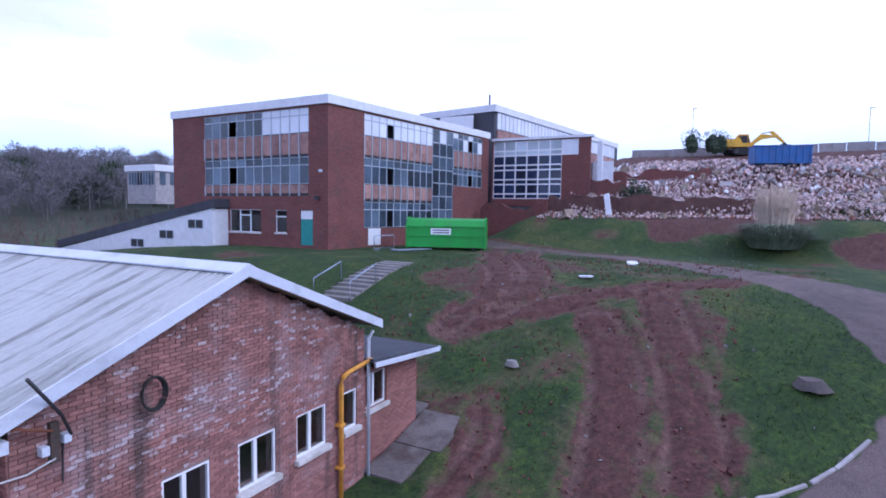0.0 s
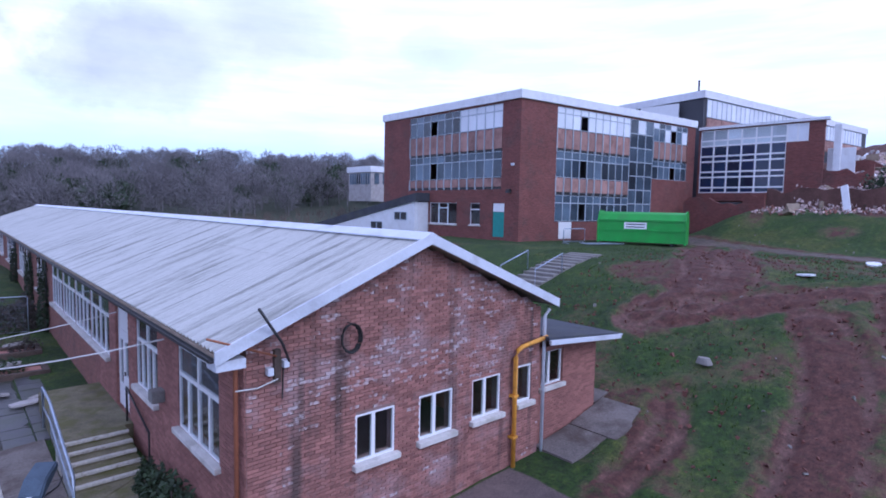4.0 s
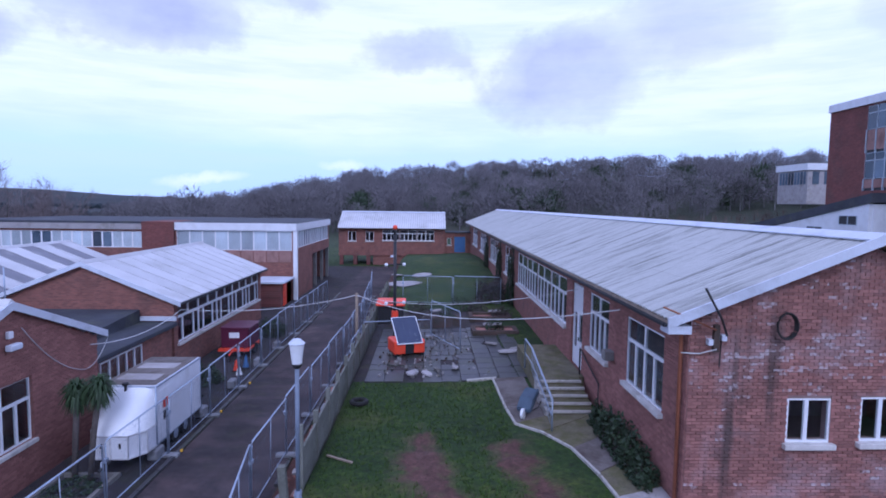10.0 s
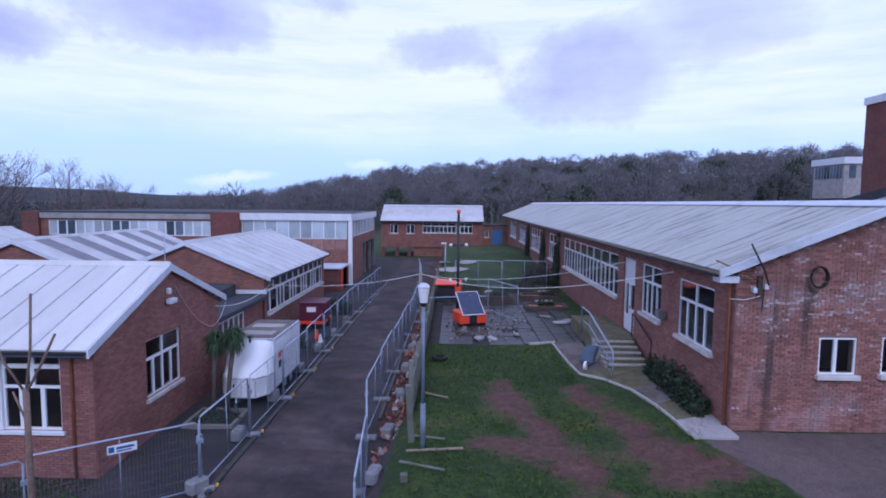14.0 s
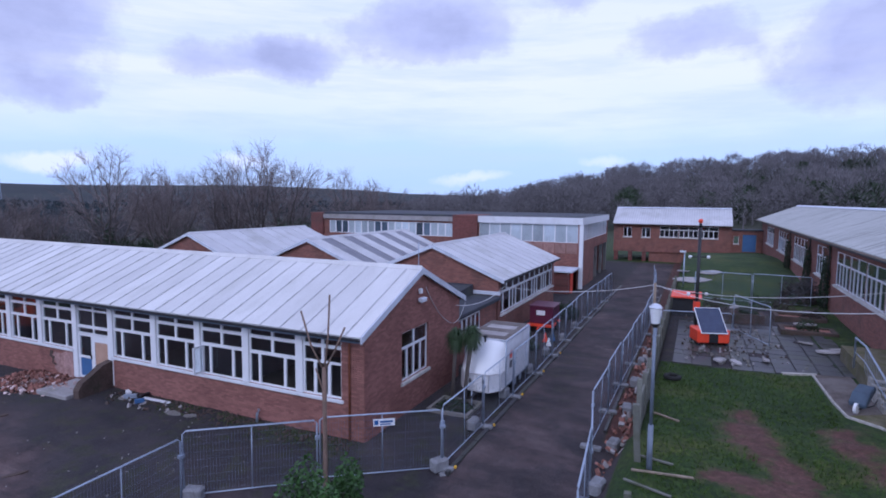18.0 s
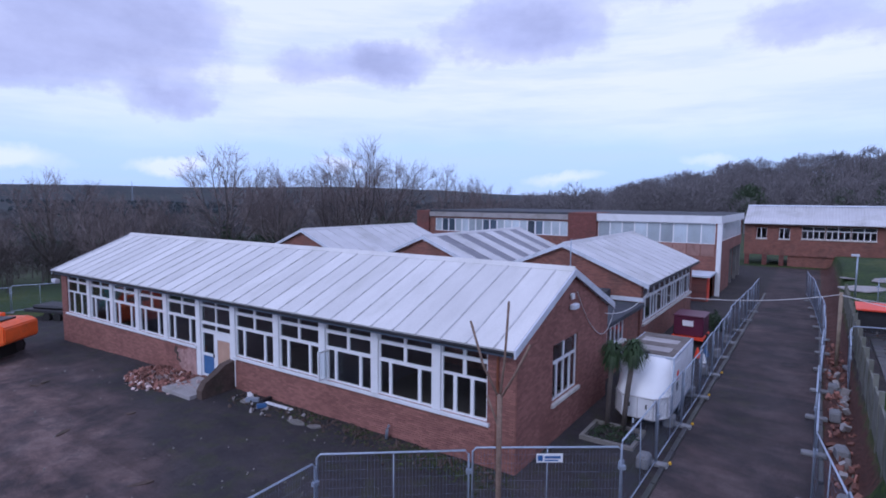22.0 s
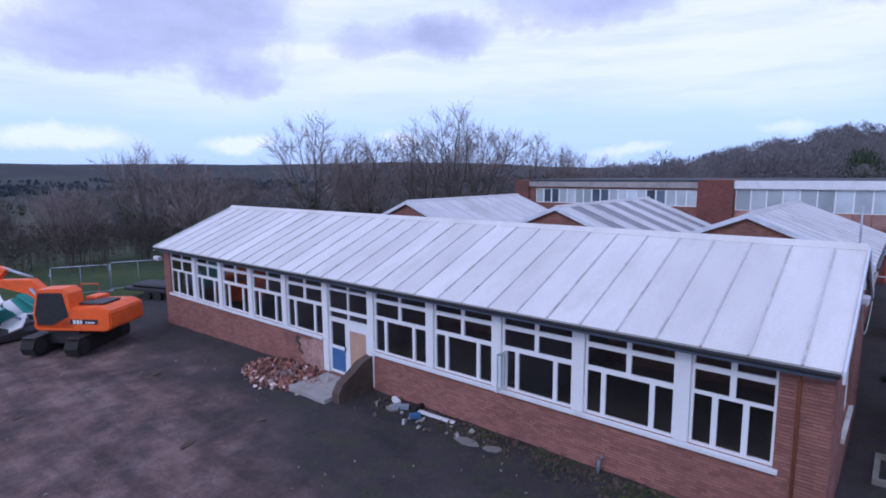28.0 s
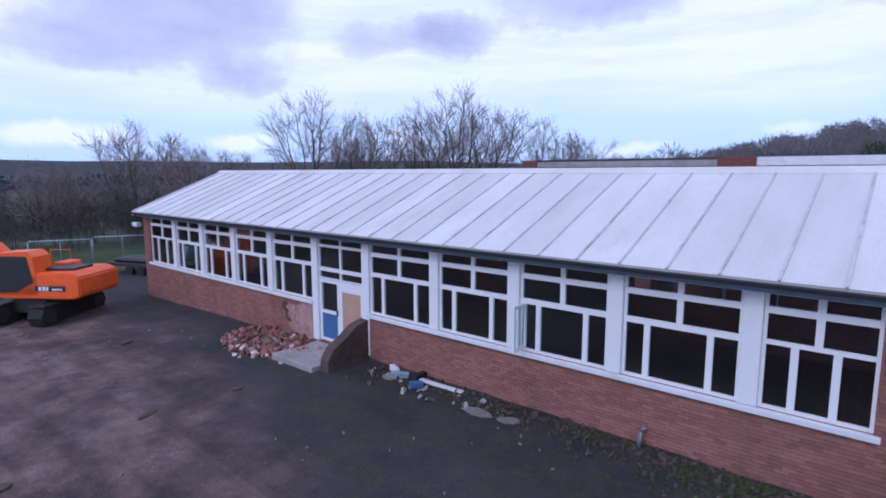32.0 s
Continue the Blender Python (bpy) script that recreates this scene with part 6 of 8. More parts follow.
def green_skip():
    K = thing("green_skip", "closed bright green steel waste container", "skip")
    K.matrix_basis = Matrix.Translation((34.4, 11.4, 4.36)) @ Matrix.Rotation(math.atan2(-5.69, 2.09), 4, "Z")
    bm = bmesh.new()
    prism(bm, [(0, 0.2), (0, 1.75), (0.35, 2.3), (0.7, 2.45), (1.8, 2.45), (2.15, 2.3), (2.5, 1.75), (2.5, 0.2)], "x", -3.05, 3.05)
    bmesh.ops.bevel(bm, geom=bm.edges, offset=0.03, segments=1, affect="EDGES")
    body = part("body", bm, skip_green, K)
    for z in (0.22, 1.05, 1.78):
        block("rail", skip_green, body, -3.1, -0.06, z, 3.1, 0.03, z + 0.09)
    for x in (-3.12, 3.03):
        bm = bmesh.new()
        prism(bm, [(-0.08, 0.1), (-0.08, 1.8), (0.33, 2.38), (0.7, 2.54), (1.8, 2.54), (2.2, 2.38), (2.58, 1.8), (2.58, 0.1)], "x", x, x + 0.09)
        part("end_frame", bm, skip_green, body)
    sign = block("sign", upvc, body, -1.15, -0.012, 1.2, 0.45, -0.002, 1.68, "white sign with unreadable lettering", m=None)
    for r in range(2):
        block("lettering", steel_dark, sign, -1.0, -0.018, 1.5 - 0.2 * r, 0.3, -0.013, 1.58 - 0.2 * r)
    for x in (-2.2, 2.2):
        block("skid", steel_dark, K, x - 0.1, 0.1, 0, x + 0.1, 2.4, 0.2)
green_skip()
def barrier(at, rz):
    K = thing("crowd_barrier", "pale metal barrier standing by the doors", "barrier", at, rz)
    bar("frame", galvanised, K, [(-1.1, 0, 0.15), (-1.1, 0, 1.05), (-1.0, 0, 1.1), (1.0, 0, 1.1), (1.1, 0, 1.05), (1.1, 0, 0.15), (-1.1, 0, 0.15)], 0.035, 6)
    for x in (-0.9, 0.9):
        bar("foot", galvanised, K, [(x, -0.35, 0.03), (x, 0.35, 0.03)], 0.03, 6)
        bar("leg", galvanised, K, [(x, 0, 0.03), (x, 0, 0.15)], 0.03, 6)
barrier((31.6, 15.2, 4.36), -10)
BP = thing("fallen_barrier", "flattened barrier panel on the ground", "barrier", (32.6, 13.4, 4.4), -20)
block("panel", galvanised, BP, -1.6, -0.5, 0, 1.6, 0.5, 0.05)

def pampas(at):
    rng = random.Random(4)
    K = thing("pampas_grass", "large clump of pampas grass with pale plumes", "plant", at)
    def blades(n, r0, h0, h1, spread, w, tuft=0.0):
        verts, faces = [], []
        for _ in range(n):
            a, r = rng.uniform(0, 6.283), r0 * math.sqrt(rng.random())
            b = a + rng.uniform(-0.5, 0.5)
            h = rng.uniform(h0, h1)
            o = spread * rng.uniform(0.4, 1.0) * (0.4 + r / r0)
            p = [(r * math.cos(a), r * math.sin(a), 0), (r * math.cos(a) + 0.4 * o * math.cos(b), r * math.sin(a) + 0.4 * o * math.sin(b), h * 0.75), (r * math.cos(a) + o * math.cos(b), r * math.sin(a) + o * math.sin(b), h * (1 if tuft else 0.7))]
            k = len(verts)
            ww = [w, w, w * 0.2] if not tuft else [0.012, 0.02, 0.01]
            for q, s in zip(p, ww):
                verts += [(q[0] - s * math.sin(b), q[1] + s * math.cos(b), q[2]), (q[0] + s * math.sin(b), q[1] - s * math.cos(b), q[2])]
            faces += [(k, k + 1, k + 3, k + 2), (k + 2, k + 3, k + 5, k + 4)]
            if tuft:
                for _ in range(10):
                    f = rng.uniform(0.55, 1.02)
                    c = [p[1][i] + (p[2][i] - p[1][i]) * (f - 0.55) / 0.45 for i in range(3)]
                    c[2] = h * f
                    k = len(verts)
                    e, g = rng.uniform(0, 6.28), rng.uniform(0.05, tuft)
                    verts += [(c[0] - 0.02, c[1], c[2]), (c[0] + 0.02, c[1] + 0.02, c[2]), (c[0] + g * math.cos(e), c[1] + g * math.sin(e), c[2] + 0.22)]
                    faces.append((k, k + 1, k + 2))
        me = bpy.data.meshes.new("blades")
        me.from_pydata(verts, [], faces)
        return me
    for nm, args, m in (("leaves", (2600, 1.5, 1.0, 2.3, 1.7, 0.022), pampas_leaf), ("plumes", (420, 1.0, 2.7, 4.4, 0.45, 0.025, 0.2), pampas_mat)):
        me = blades(*args)
        me.materials.append(m)
        o = new(nm, me)
        o.parent = K
pampas((40.4, -10.9, ground_height(40.4, -10.9) - 0.1))
for n, (x, y, r) in enumerate(((16.1, -10.9, 0.42), (14.95, -1.7, 0.24))):
    ST = thing("tree_stump", "low sawn tree stump in the grass" if n == 0 else "pale stone lying in the grass", "stump" if n == 0 else "stone", (x, y, ground_height(x, y)))
    bm = bmesh.new()
    bmesh.ops.create_cone(bm, cap_ends=True, segments=14, radius1=r * 1.25, radius2=r * 0.8, depth=0.3 if n == 0 else 0.2, matrix=Matrix.Translation((0, 0, 0.15)))
    for v in bm.verts:
        v.co += Vector((noise.noise(v.co * 2 + Vector((n, 0, 0))), noise.noise(v.co * 2 + Vector((5, n, 0))), 0.5 * noise.noise(v.co * 3))) * r * 0.35
    part("body", bm, bark if n == 0 else concrete, ST)
def loose_slab(name, label, x, y, sx, sy, material, rz, lift=0.03, seed=1):
    rng = random.Random(seed)
    bm = bmesh.new()
    pts = [(math.cos(a) * sx * rng.uniform(0.75, 1.1), math.sin(a) * sy * rng.uniform(0.75, 1.1)) for a in [i * 6.283 / 7 for i in range(7)]]
    prism(bm, pts, "z", 0, 0.07)
    ob = part(name, bm, material, None)
    ob.matrix_basis = pose(x, y, ground_height(x, y) + lift, rng.uniform(-6, 6), rng.uniform(-6, 6), rz)
    tagged(ob, label, "slab")
loose_slab("broken_slab", "broken white slab on mud", 31.3, -3.1, 0.8, 0.4, white_paint, 10, seed=3)
loose_slab("broken_slab", "broken white slab on grass", 23.4, -2.2, 0.55, 0.3, white_paint, 50, seed=4)
# kerb along the inside of the drive
KB = thing("drive_kerb", "pale concrete kerb round the drive", "kerb", kind="structure")
kerb = [(10.6, -8.6), (11.31, -9.76), (12.0, -10.5), (12.84, -11.18), (14.1, -12.0)]
for (ax, ay), (bx, by) in zip(kerb, kerb[1:]):
    n = max(1, round(math.hypot(bx - ax, by - ay) / 0.9))
    for i in range(n):
        x, y = ax + (bx - ax) * (i + 0.5) / n, ay + (by - ay) * (i + 0.5) / n
        fall = (ground_height(bx, by) - ground_height(ax, ay)) / math.hypot(bx - ax, by - ay)
        block("kerb_stone", concrete_pale, KB, -0.45, -0.05, -0.2, 0.45, 0.05, 0.05, m=pose(x, y, ground_height(x, y), 0, -math.degrees(math.atan(fall)), math.degrees(math.atan2(by - ay, bx - ax))), bevel=0.01)
# steps up the bank with hand rails
SB = thing("bank_steps", "worn concrete steps up the grass bank with metal hand rails", "steps", kind="structure")
for i in range(12):
    x = 18.0 + i * 0.5
    z = ground_height(x + 0.3, 9)
    block("step", concrete, SB, x, 8.0, z - 0.3, x + 0.55, 10.0, z + 0.08, bevel=0.015)
for y in (8.0, 10.3):
    bar("hand_rail", galvanised, SB, [(18.0, y, 2.8), (18.0, y, 3.9), (20.2, y, 4.6), (20.2, y, 3.4)], 0.035, 6)
# concrete apron beside the lean-to
AP = thing("concrete_path", "cracked concrete path beside the lean-to", "path", kind="structure")
for i, (x0, y0, x1, y1) in enumerate(((8.3, -1.15, 9.9, 0.12), (9.95, -1.45, 11.75, 0.12), (11.36, 0.17, 12.1, 1.7))):
    z = ground_height((x0 + x1) / 2, (y0 + y1) / 2)
    s0 = (ground_height(x1, y0) - ground_height(x0, y0)) / (x1 - x0)
    bm = bmesh.new()
    prism(bm, [(x0, ground_height(x0, y0) - 0.2), (x1, ground_height(x1, y0) - 0.2), (x1, ground_height(x1, y0) + 0.06), (x0, ground_height(x0, y0) + 0.06)], "y", y0, y1)
    part("slab", bm, mossy_apron, AP)

# ---------------------------------------------------------------- things on the long block
TY = thing("hanging_tyre", "old black cable coil hanging on the gable wall", "coil", (2.06, -0.14, 4.30))
bm = bmesh.new()
for k in range(3):
    pts = [((0.2 + 0.015 * k) * math.cos(a), -0.03 * k, (0.27 + 0.01 * k) * math.sin(a)) for a in [i * 6.2832 / 20 for i in range(21)]]
    tube(bm, pts, 0.02, 6)
part("coil", bm, rubber, TY)
bar("nail", steel_dark, TY, [(0, -0.05, 0.28), (0, 0.13, 0.3)], 0.012, 5)
AE = thing("wall_bracket", "bent steel bracket arm at the roof corner", "bracket", (0.55, -0.1, 3.35))
bar("arm", steel_dark, AE, [(0.2, -0.05, 0.72), (0.0, -0.2, 1.1), (-0.62, -0.65, 1.85)], 0.026, 6)
bar("stay", rust_pipe, AE, [(-0.05, -0.05, 0.85), (-1.35, -0.35, 1.4)], 0.022, 6)
block("backing_board", mossy_brick, AE, -0.06, -0.02, 0.35, 0.06, 0.085, 0.95)
for x, z in ((-0.2, 0.5), (0.1, 0.6)):
    block("junction_box", barge_white, AE, x, -0.06, z, x + 0.11, 0.085, z + 0.14, bevel=0.01)
bar("wire", cable_white, AE, [(0.0, -0.02, 0.42), (-0.35, 0.04, 0.3), (-0.75, 0.05, 0.32)], 0.014, 5)
bar("wire", steel_dark, AE, [(0.14, 0.06, 0.6), (0.12, 0.06, 0.0)], 0.014, 5)
YP = thing("yellow_gas_pipe", "yellow painted gas pipe on the gable wall", "pipe", (0, 0, 0))
bar("pipe", yellow_paint, YP, [(7.08, -0.14, 0.1), (7.08, -0.14, 3.05), (7.16, -0.14, 3.22), (7.35, -0.14, 3.3), (8.33, -0.16, 3.42)], 0.06, 8)
for z in (0.9, 2.0):
    block("pipe_clip", yellow_paint, YP, 6.98, -0.2, z, 7.18, -0.01, z + 0.06)
VB = thing("vent_box", "small grey vent box beside a window", "vent")
block("box", concrete, VB, -0.32, 4.75, 2.1, -0.02, 5.1, 2.4, bevel=0.02)

# ---------------------------------------------------------------- road, fences
RK = thing("road_kerb", "low pale kerb stones along the road", "kerb", kind="structure")
for i in range(34):
    y = -1.2 + i * 1.2
    block("kerb_stone", paving_dark, RK, -14.12, y, -1.7, -13.98, y + 1.17, -1.41, bevel=0.01)
for i in range(20):
    y = 4 + i * 1.6
    block("kerb_stone", paving_dark, RK, -10.28, y, -1.7, -10.16, y + 1.55, -1.43, bevel=0.01)

def heras(wires=True):
    """One temporary fence panel, 3.5 m by 2 m, along x from its foot."""
    F0 = thing("temporary_fence", "galvanised temporary mesh fence panel on a concrete foot", "fence", group="temporary fence panels")
    bm = bmesh.new()
    tube(bm, [(0.04, 0, 0.12), (0.04, 0, 1.93), (0.12, 0, 2.02), (3.38, 0, 2.02), (3.46, 0, 1.93), (3.46, 0, 0.12)], 0.025, 6)
    tube(bm, [(0.04, 0, 0.2), (3.46, 0, 0.2)], 0.02, 6)
    tube(bm, [(1.75, 0, 0.2), (1.75, 0, 2.02)], 0.014, 5)
    part("frame", bm, galvanised, F0, smooth=True)
    verts, faces = [], []
    def wire(a, b, r=0.0022):
        k = len(verts)
        d = (Vector(b) - Vector(a)).normalized()
        u = d.cross(Vector((0, 1, 0)))
        for p in (a, b):
            for s in (u * r, Vector((0, r, 0)), -u * r):
                verts.append(tuple(Vector(p) + s))
        faces.extend(((k, k + 1, k + 4, k + 3), (k + 1, k + 2, k + 5, k + 4), (k + 2, k, k + 3, k + 5)))
    for i in range(44):
        wire((0.08 + i * 0.0777, 0, 0.2), (0.08 + i * 0.0777, 0, 2.0))
    for i in range(8):
        wire((0.05, 0, 0.3 + i * 0.22), (3.45, 0, 0.3 + i * 0.22))
    me = bpy.data.meshes.new("wire_mesh")
    me.from_pydata(verts, [], faces)
    me.materials.append(fence_wire)
    o = new("wire_mesh", me)
    o.parent = F0
    bm = bmesh.new()
    box(bm, -0.12, -0.34, 0, 0.14, 0.34, 0.13)
    bmesh.ops.bevel(bm, geom=bm.edges, offset=0.03, segments=1, affect="EDGES")
    part("foot_block", bm, ballast, F0)
    block("coupler", galvanised, F0, -0.06, -0.05, 1.45, 0.1, 0.05, 1.55)
    return F0
first_fence = heras()
first_used = [False]
def fence_run(pts, lean=0.0, lift=0.0):
    """Panels laid end to end along a line."""
    for (ax, ay), (bx, by) in zip(pts, pts[1:]):
        L = math.hypot(bx - ax, by - ay)
        n = max(1, round(L / 3.5))
        for i in range(n):
            x, y = ax + (bx - ax) * i / n, ay + (by - ay) * i / n
            m = pose(x, y, min(ground_height(x, y), ground_height(x + (bx - ax) / n * 0.95, y + (by - ay) / n * 0.95)) + lift, lean + 1.2 * math.sin(i * 1.7 + x), 0, math.degrees(math.atan2(by - ay, bx - ax))) @ Matrix.Diagonal((L / n / 3.5, 1, 1, 1))
            if not first_used[0]:
                first_fence.matrix_basis, first_used[0] = m, True
            else:
                c = copy_thing(first_fence, Matrix())
                c.matrix_basis = m
fence_run([(-14.3, -0.95), (-14.2, 9.3), (-14.35, 19.5), (-14.1, 33.6)])
fence_run([(-14.3, -0.95), (-17.3, -3.1), (-20.2, -5.4), (-20.1, -9.0), (-20.0, -12.6)])
fence_run([(-9.6, -4.4), (-9.9, -1), (-10.45, 2.4), (-10.35, 9.4), (-10.15, 16.4), (-10.1, 23.4), (-10.6, 34), (-11.2, 41)])
fence_run([(-9.3, 13.2), (-9.2, 16.6), (-5.6, 17.4), (-4.2, 14.2)], lift=0.02)
fence_run([(-7.6, 26.5), (-4.1, 26.0), (-0.8, 25.6)])
SG = thing("fence_sign", "small white sign with blue lettering on the fence", "sign")
SG.matrix_basis = pose(-15.75, -2.0, 0.12, 0, 0, 35.6)
block("board", upvc, SG, -0.32, -0.045, -0.11, 0.32, -0.035, 0.11)
bm = bmesh.new()
box(bm, -0.12, -0.05, -0.01, 0.26, -0.046, 0.05)
box(bm, -0.12, -0.05, -0.075, 0.2, -0.046, -0.04)
box(bm, -0.29, -0.05, -0.07, -0.17, -0.046, 0.07)
part("lettering", bm, blue_paint, SG)
def cube_block(x, y, rz, s=0.55):
    z = ground_height(x, y)
    o = block("ballast_block", ballast, None, -s / 2, -s * 0.32, 0, s / 2, s * 0.32, s * 0.72, bevel=0.06)
    o.matrix_basis = pose(x, y, z, 0, 0, rz)
    tagged(o, "pale concrete ballast block by the fence", "block", "ballast blocks")
for x, y, r in ((-20.0, -5.2, 20), (-14.4, -1.0, 60), (-14.55, 2.2, 90), (-14.6, 5.8, 90), (-14.6, 9.4, 85), (-14.6, 12.8, 95), (-14.5, 16.3, 90), (-14.5, 19.8, 90), (-9.75, 2.6, 80), (-9.7, 6.1, 100), (-9.8, 9.6, 90), (-9.8, 13.1, 90), (-9.7, -1.0, 80)):
    cube_block(x, y, r)
for i, y in enumerate((-0.9, 2.6, 6.1, 9.6, 13.1)):
    o = block("yellow_marker", yellow_machine, None, -0.04, -0.04, 0, 0.04, 0.04, 0.09, bevel=0.015)
    o.matrix_basis = pose(-13.9, y, -1.42, 0, 0, 20 * i)
    tagged(o, "small yellow marker at a fence foot", "marker", "fence markers")

# concrete panel fence between lawn and road
CF = thing("panel_fence", "weathered concrete panel fence between the lawn and the road", "fence")
for i in range(16):
    y = 1.6 + i * 1.9
    block("post", concrete_panel, CF, -9.0, y - 0.06, -1.6, -8.86, y + 0.06, 1.0 if i else 1.35)
    for k in range(6):
        block("panel_board", concrete_panel, CF, -8.96, y + 0.065, -1.2 + k * 0.31, -8.9, y + 1.83, -0.9 + k * 0.31)
for y, h in ((-0.4, 1.3), (-2.6, -0.1)):
    PO = thing("broken_post", "leaning weathered concrete post of an old fence", "post", (-8.75, y, -0.4))
    block("post", concrete_panel, PO, -0.08, -0.07, 0, 0.08, 0.07, h + 0.4, m=pose(0, 0, 0, 3, -3, 0))
for i, (x, y, r, L) in enumerate(((-8.3, -0.25, -12, 0.9), (-8.1, -1.0, 8, 1.5), (-8.4, -1.9, -20, 1.2), (-8.2, 3.1, -30, 0.9), (-9.5, 4.5, 85, 2.4))):
    o = block("fallen_board", timber if i % 2 else concrete_panel, None, -L / 2, -0.035, 0, L / 2, 0.035, 0.05, bevel=0.008)
    o.matrix_basis = pose(x, y, ground_height(x, y) + 0.03, 0, 0, r)
    tagged(o, "fallen board lying in the grass", "board", "fallen boards")
chunks("brick_debris", "loose bricks and blocks along the foot of the fence", "rubble", rubble_brick, lambda r: (r.uniform(-10.0, -9.3), r.uniform(-1, 22), -1.4 + r.uniform(0, 0.08)), 220, 0.12, 0.34, 21)
chunks("block_debris", "loose pale blocks along the foot of the fence", "rubble", concrete_pale, lambda r: (r.uniform(-9.9, -9.4), r.uniform(0, 16), -1.36 + r.uniform(0, 0.1)), 26, 0.25, 0.5, 22)

def street_lamp(at, h, label):
    K = thing("street_lamp", label, "street lamp", at)
    bar("column", lamp_grey, K, [(0, 0, 0), (0, 0, 1.3)], 0.075, 10)
    bar("pole", lamp_grey, K, [(0, 0, 1.3), (0, 0, h - 0.5)], 0.045, 10)
    bm = bmesh.new()
    bmesh.ops.create_cone(bm, cap_ends=True, segments=12, radius1=0.10, radius2=0.15, depth=0.40, matrix=Matrix.Translation((0, 0, h - 0.26)))
    lantern = part("lantern", bm, upvc, K, "pale lantern bowl")
    bm = bmesh.new()
    bmesh.ops.create_cone(bm, cap_ends=True, segments=12, radius1=0.175, radius2=0.08, depth=0.09, matrix=Matrix.Translation((0, 0, h)))
    part("cap", bm, barge_white, lantern)
    bm = bmesh.new()
    bmesh.ops.create_cone(bm, cap_ends=True, segments=12, radius1=0.06, radius2=0.12, depth=0.1, matrix=Matrix.Translation((0, 0, h - 0.51)))
    part("collar", bm, steel_dark, lantern)
street_lamp((-8.43, -0.76, -0.4), 4.45, "grey street lamp with a pale lantern standing on the lawn edge")
LP = thing("slim_lamp", "slim pale lamp post on the mound", "street lamp", (-8.4, 31, -0.2))
bar("pole", galvanised, LP, [(0, 0, 0), (0, 0, 3.0)], 0.05, 8)
block("head", barge_white, LP, -0.35, -0.1, 2.95, 0.1, 0.1, 3.1, bevel=0.02)
WP = thing("timber_pole", "short timber pole carrying a cable", "pole", (-9.6, 17.5, -1.5))
bar("pole", timber, WP, [(0, 0, 0), (0, 0, 3.6)], 0.08, 8)

def hung(name, label, pts, sag, r=0.018, material=None):
    out = []
    for (a, b) in zip(pts, pts[1:]):
        for i in range(13):
            t = i / 12
            p = Vector(a).lerp(Vector(b), t)
            p.z -= sag * 4 * t * (1 - t)
            out.append(p)
    bm = bmesh.new()
    tube(bm, out, r, 5)
    return tagged(part(name, bm, material or cable_white), label, "cable")
hung("overhead_cable", "sagging pale cable from the block to the pole", [(-0.45, 3.2, 4.0), (-9.6, 17.5, 2.0)], 0.7)
hung("overhead_cable", "second sagging cable from the block to the pole", [(-0.45, 7.6, 3.9), (-9.6, 17.5, 1.95)], 0.5, 0.014)
hung("overhead_cable", "sagging cable across the road", [(-9.6, 17.5, 2.0), (-17.6, 14.6, 1.7), (-17.4, 7.2, 1.9)], 0.35)
hung("gable_cable", "loose cable looped on the gable", [(-17.38, 4.0, 3.2), (-17.38, 6.6, 1.2), (-17.3, 8, 1.9)], 0.3, 0.012)

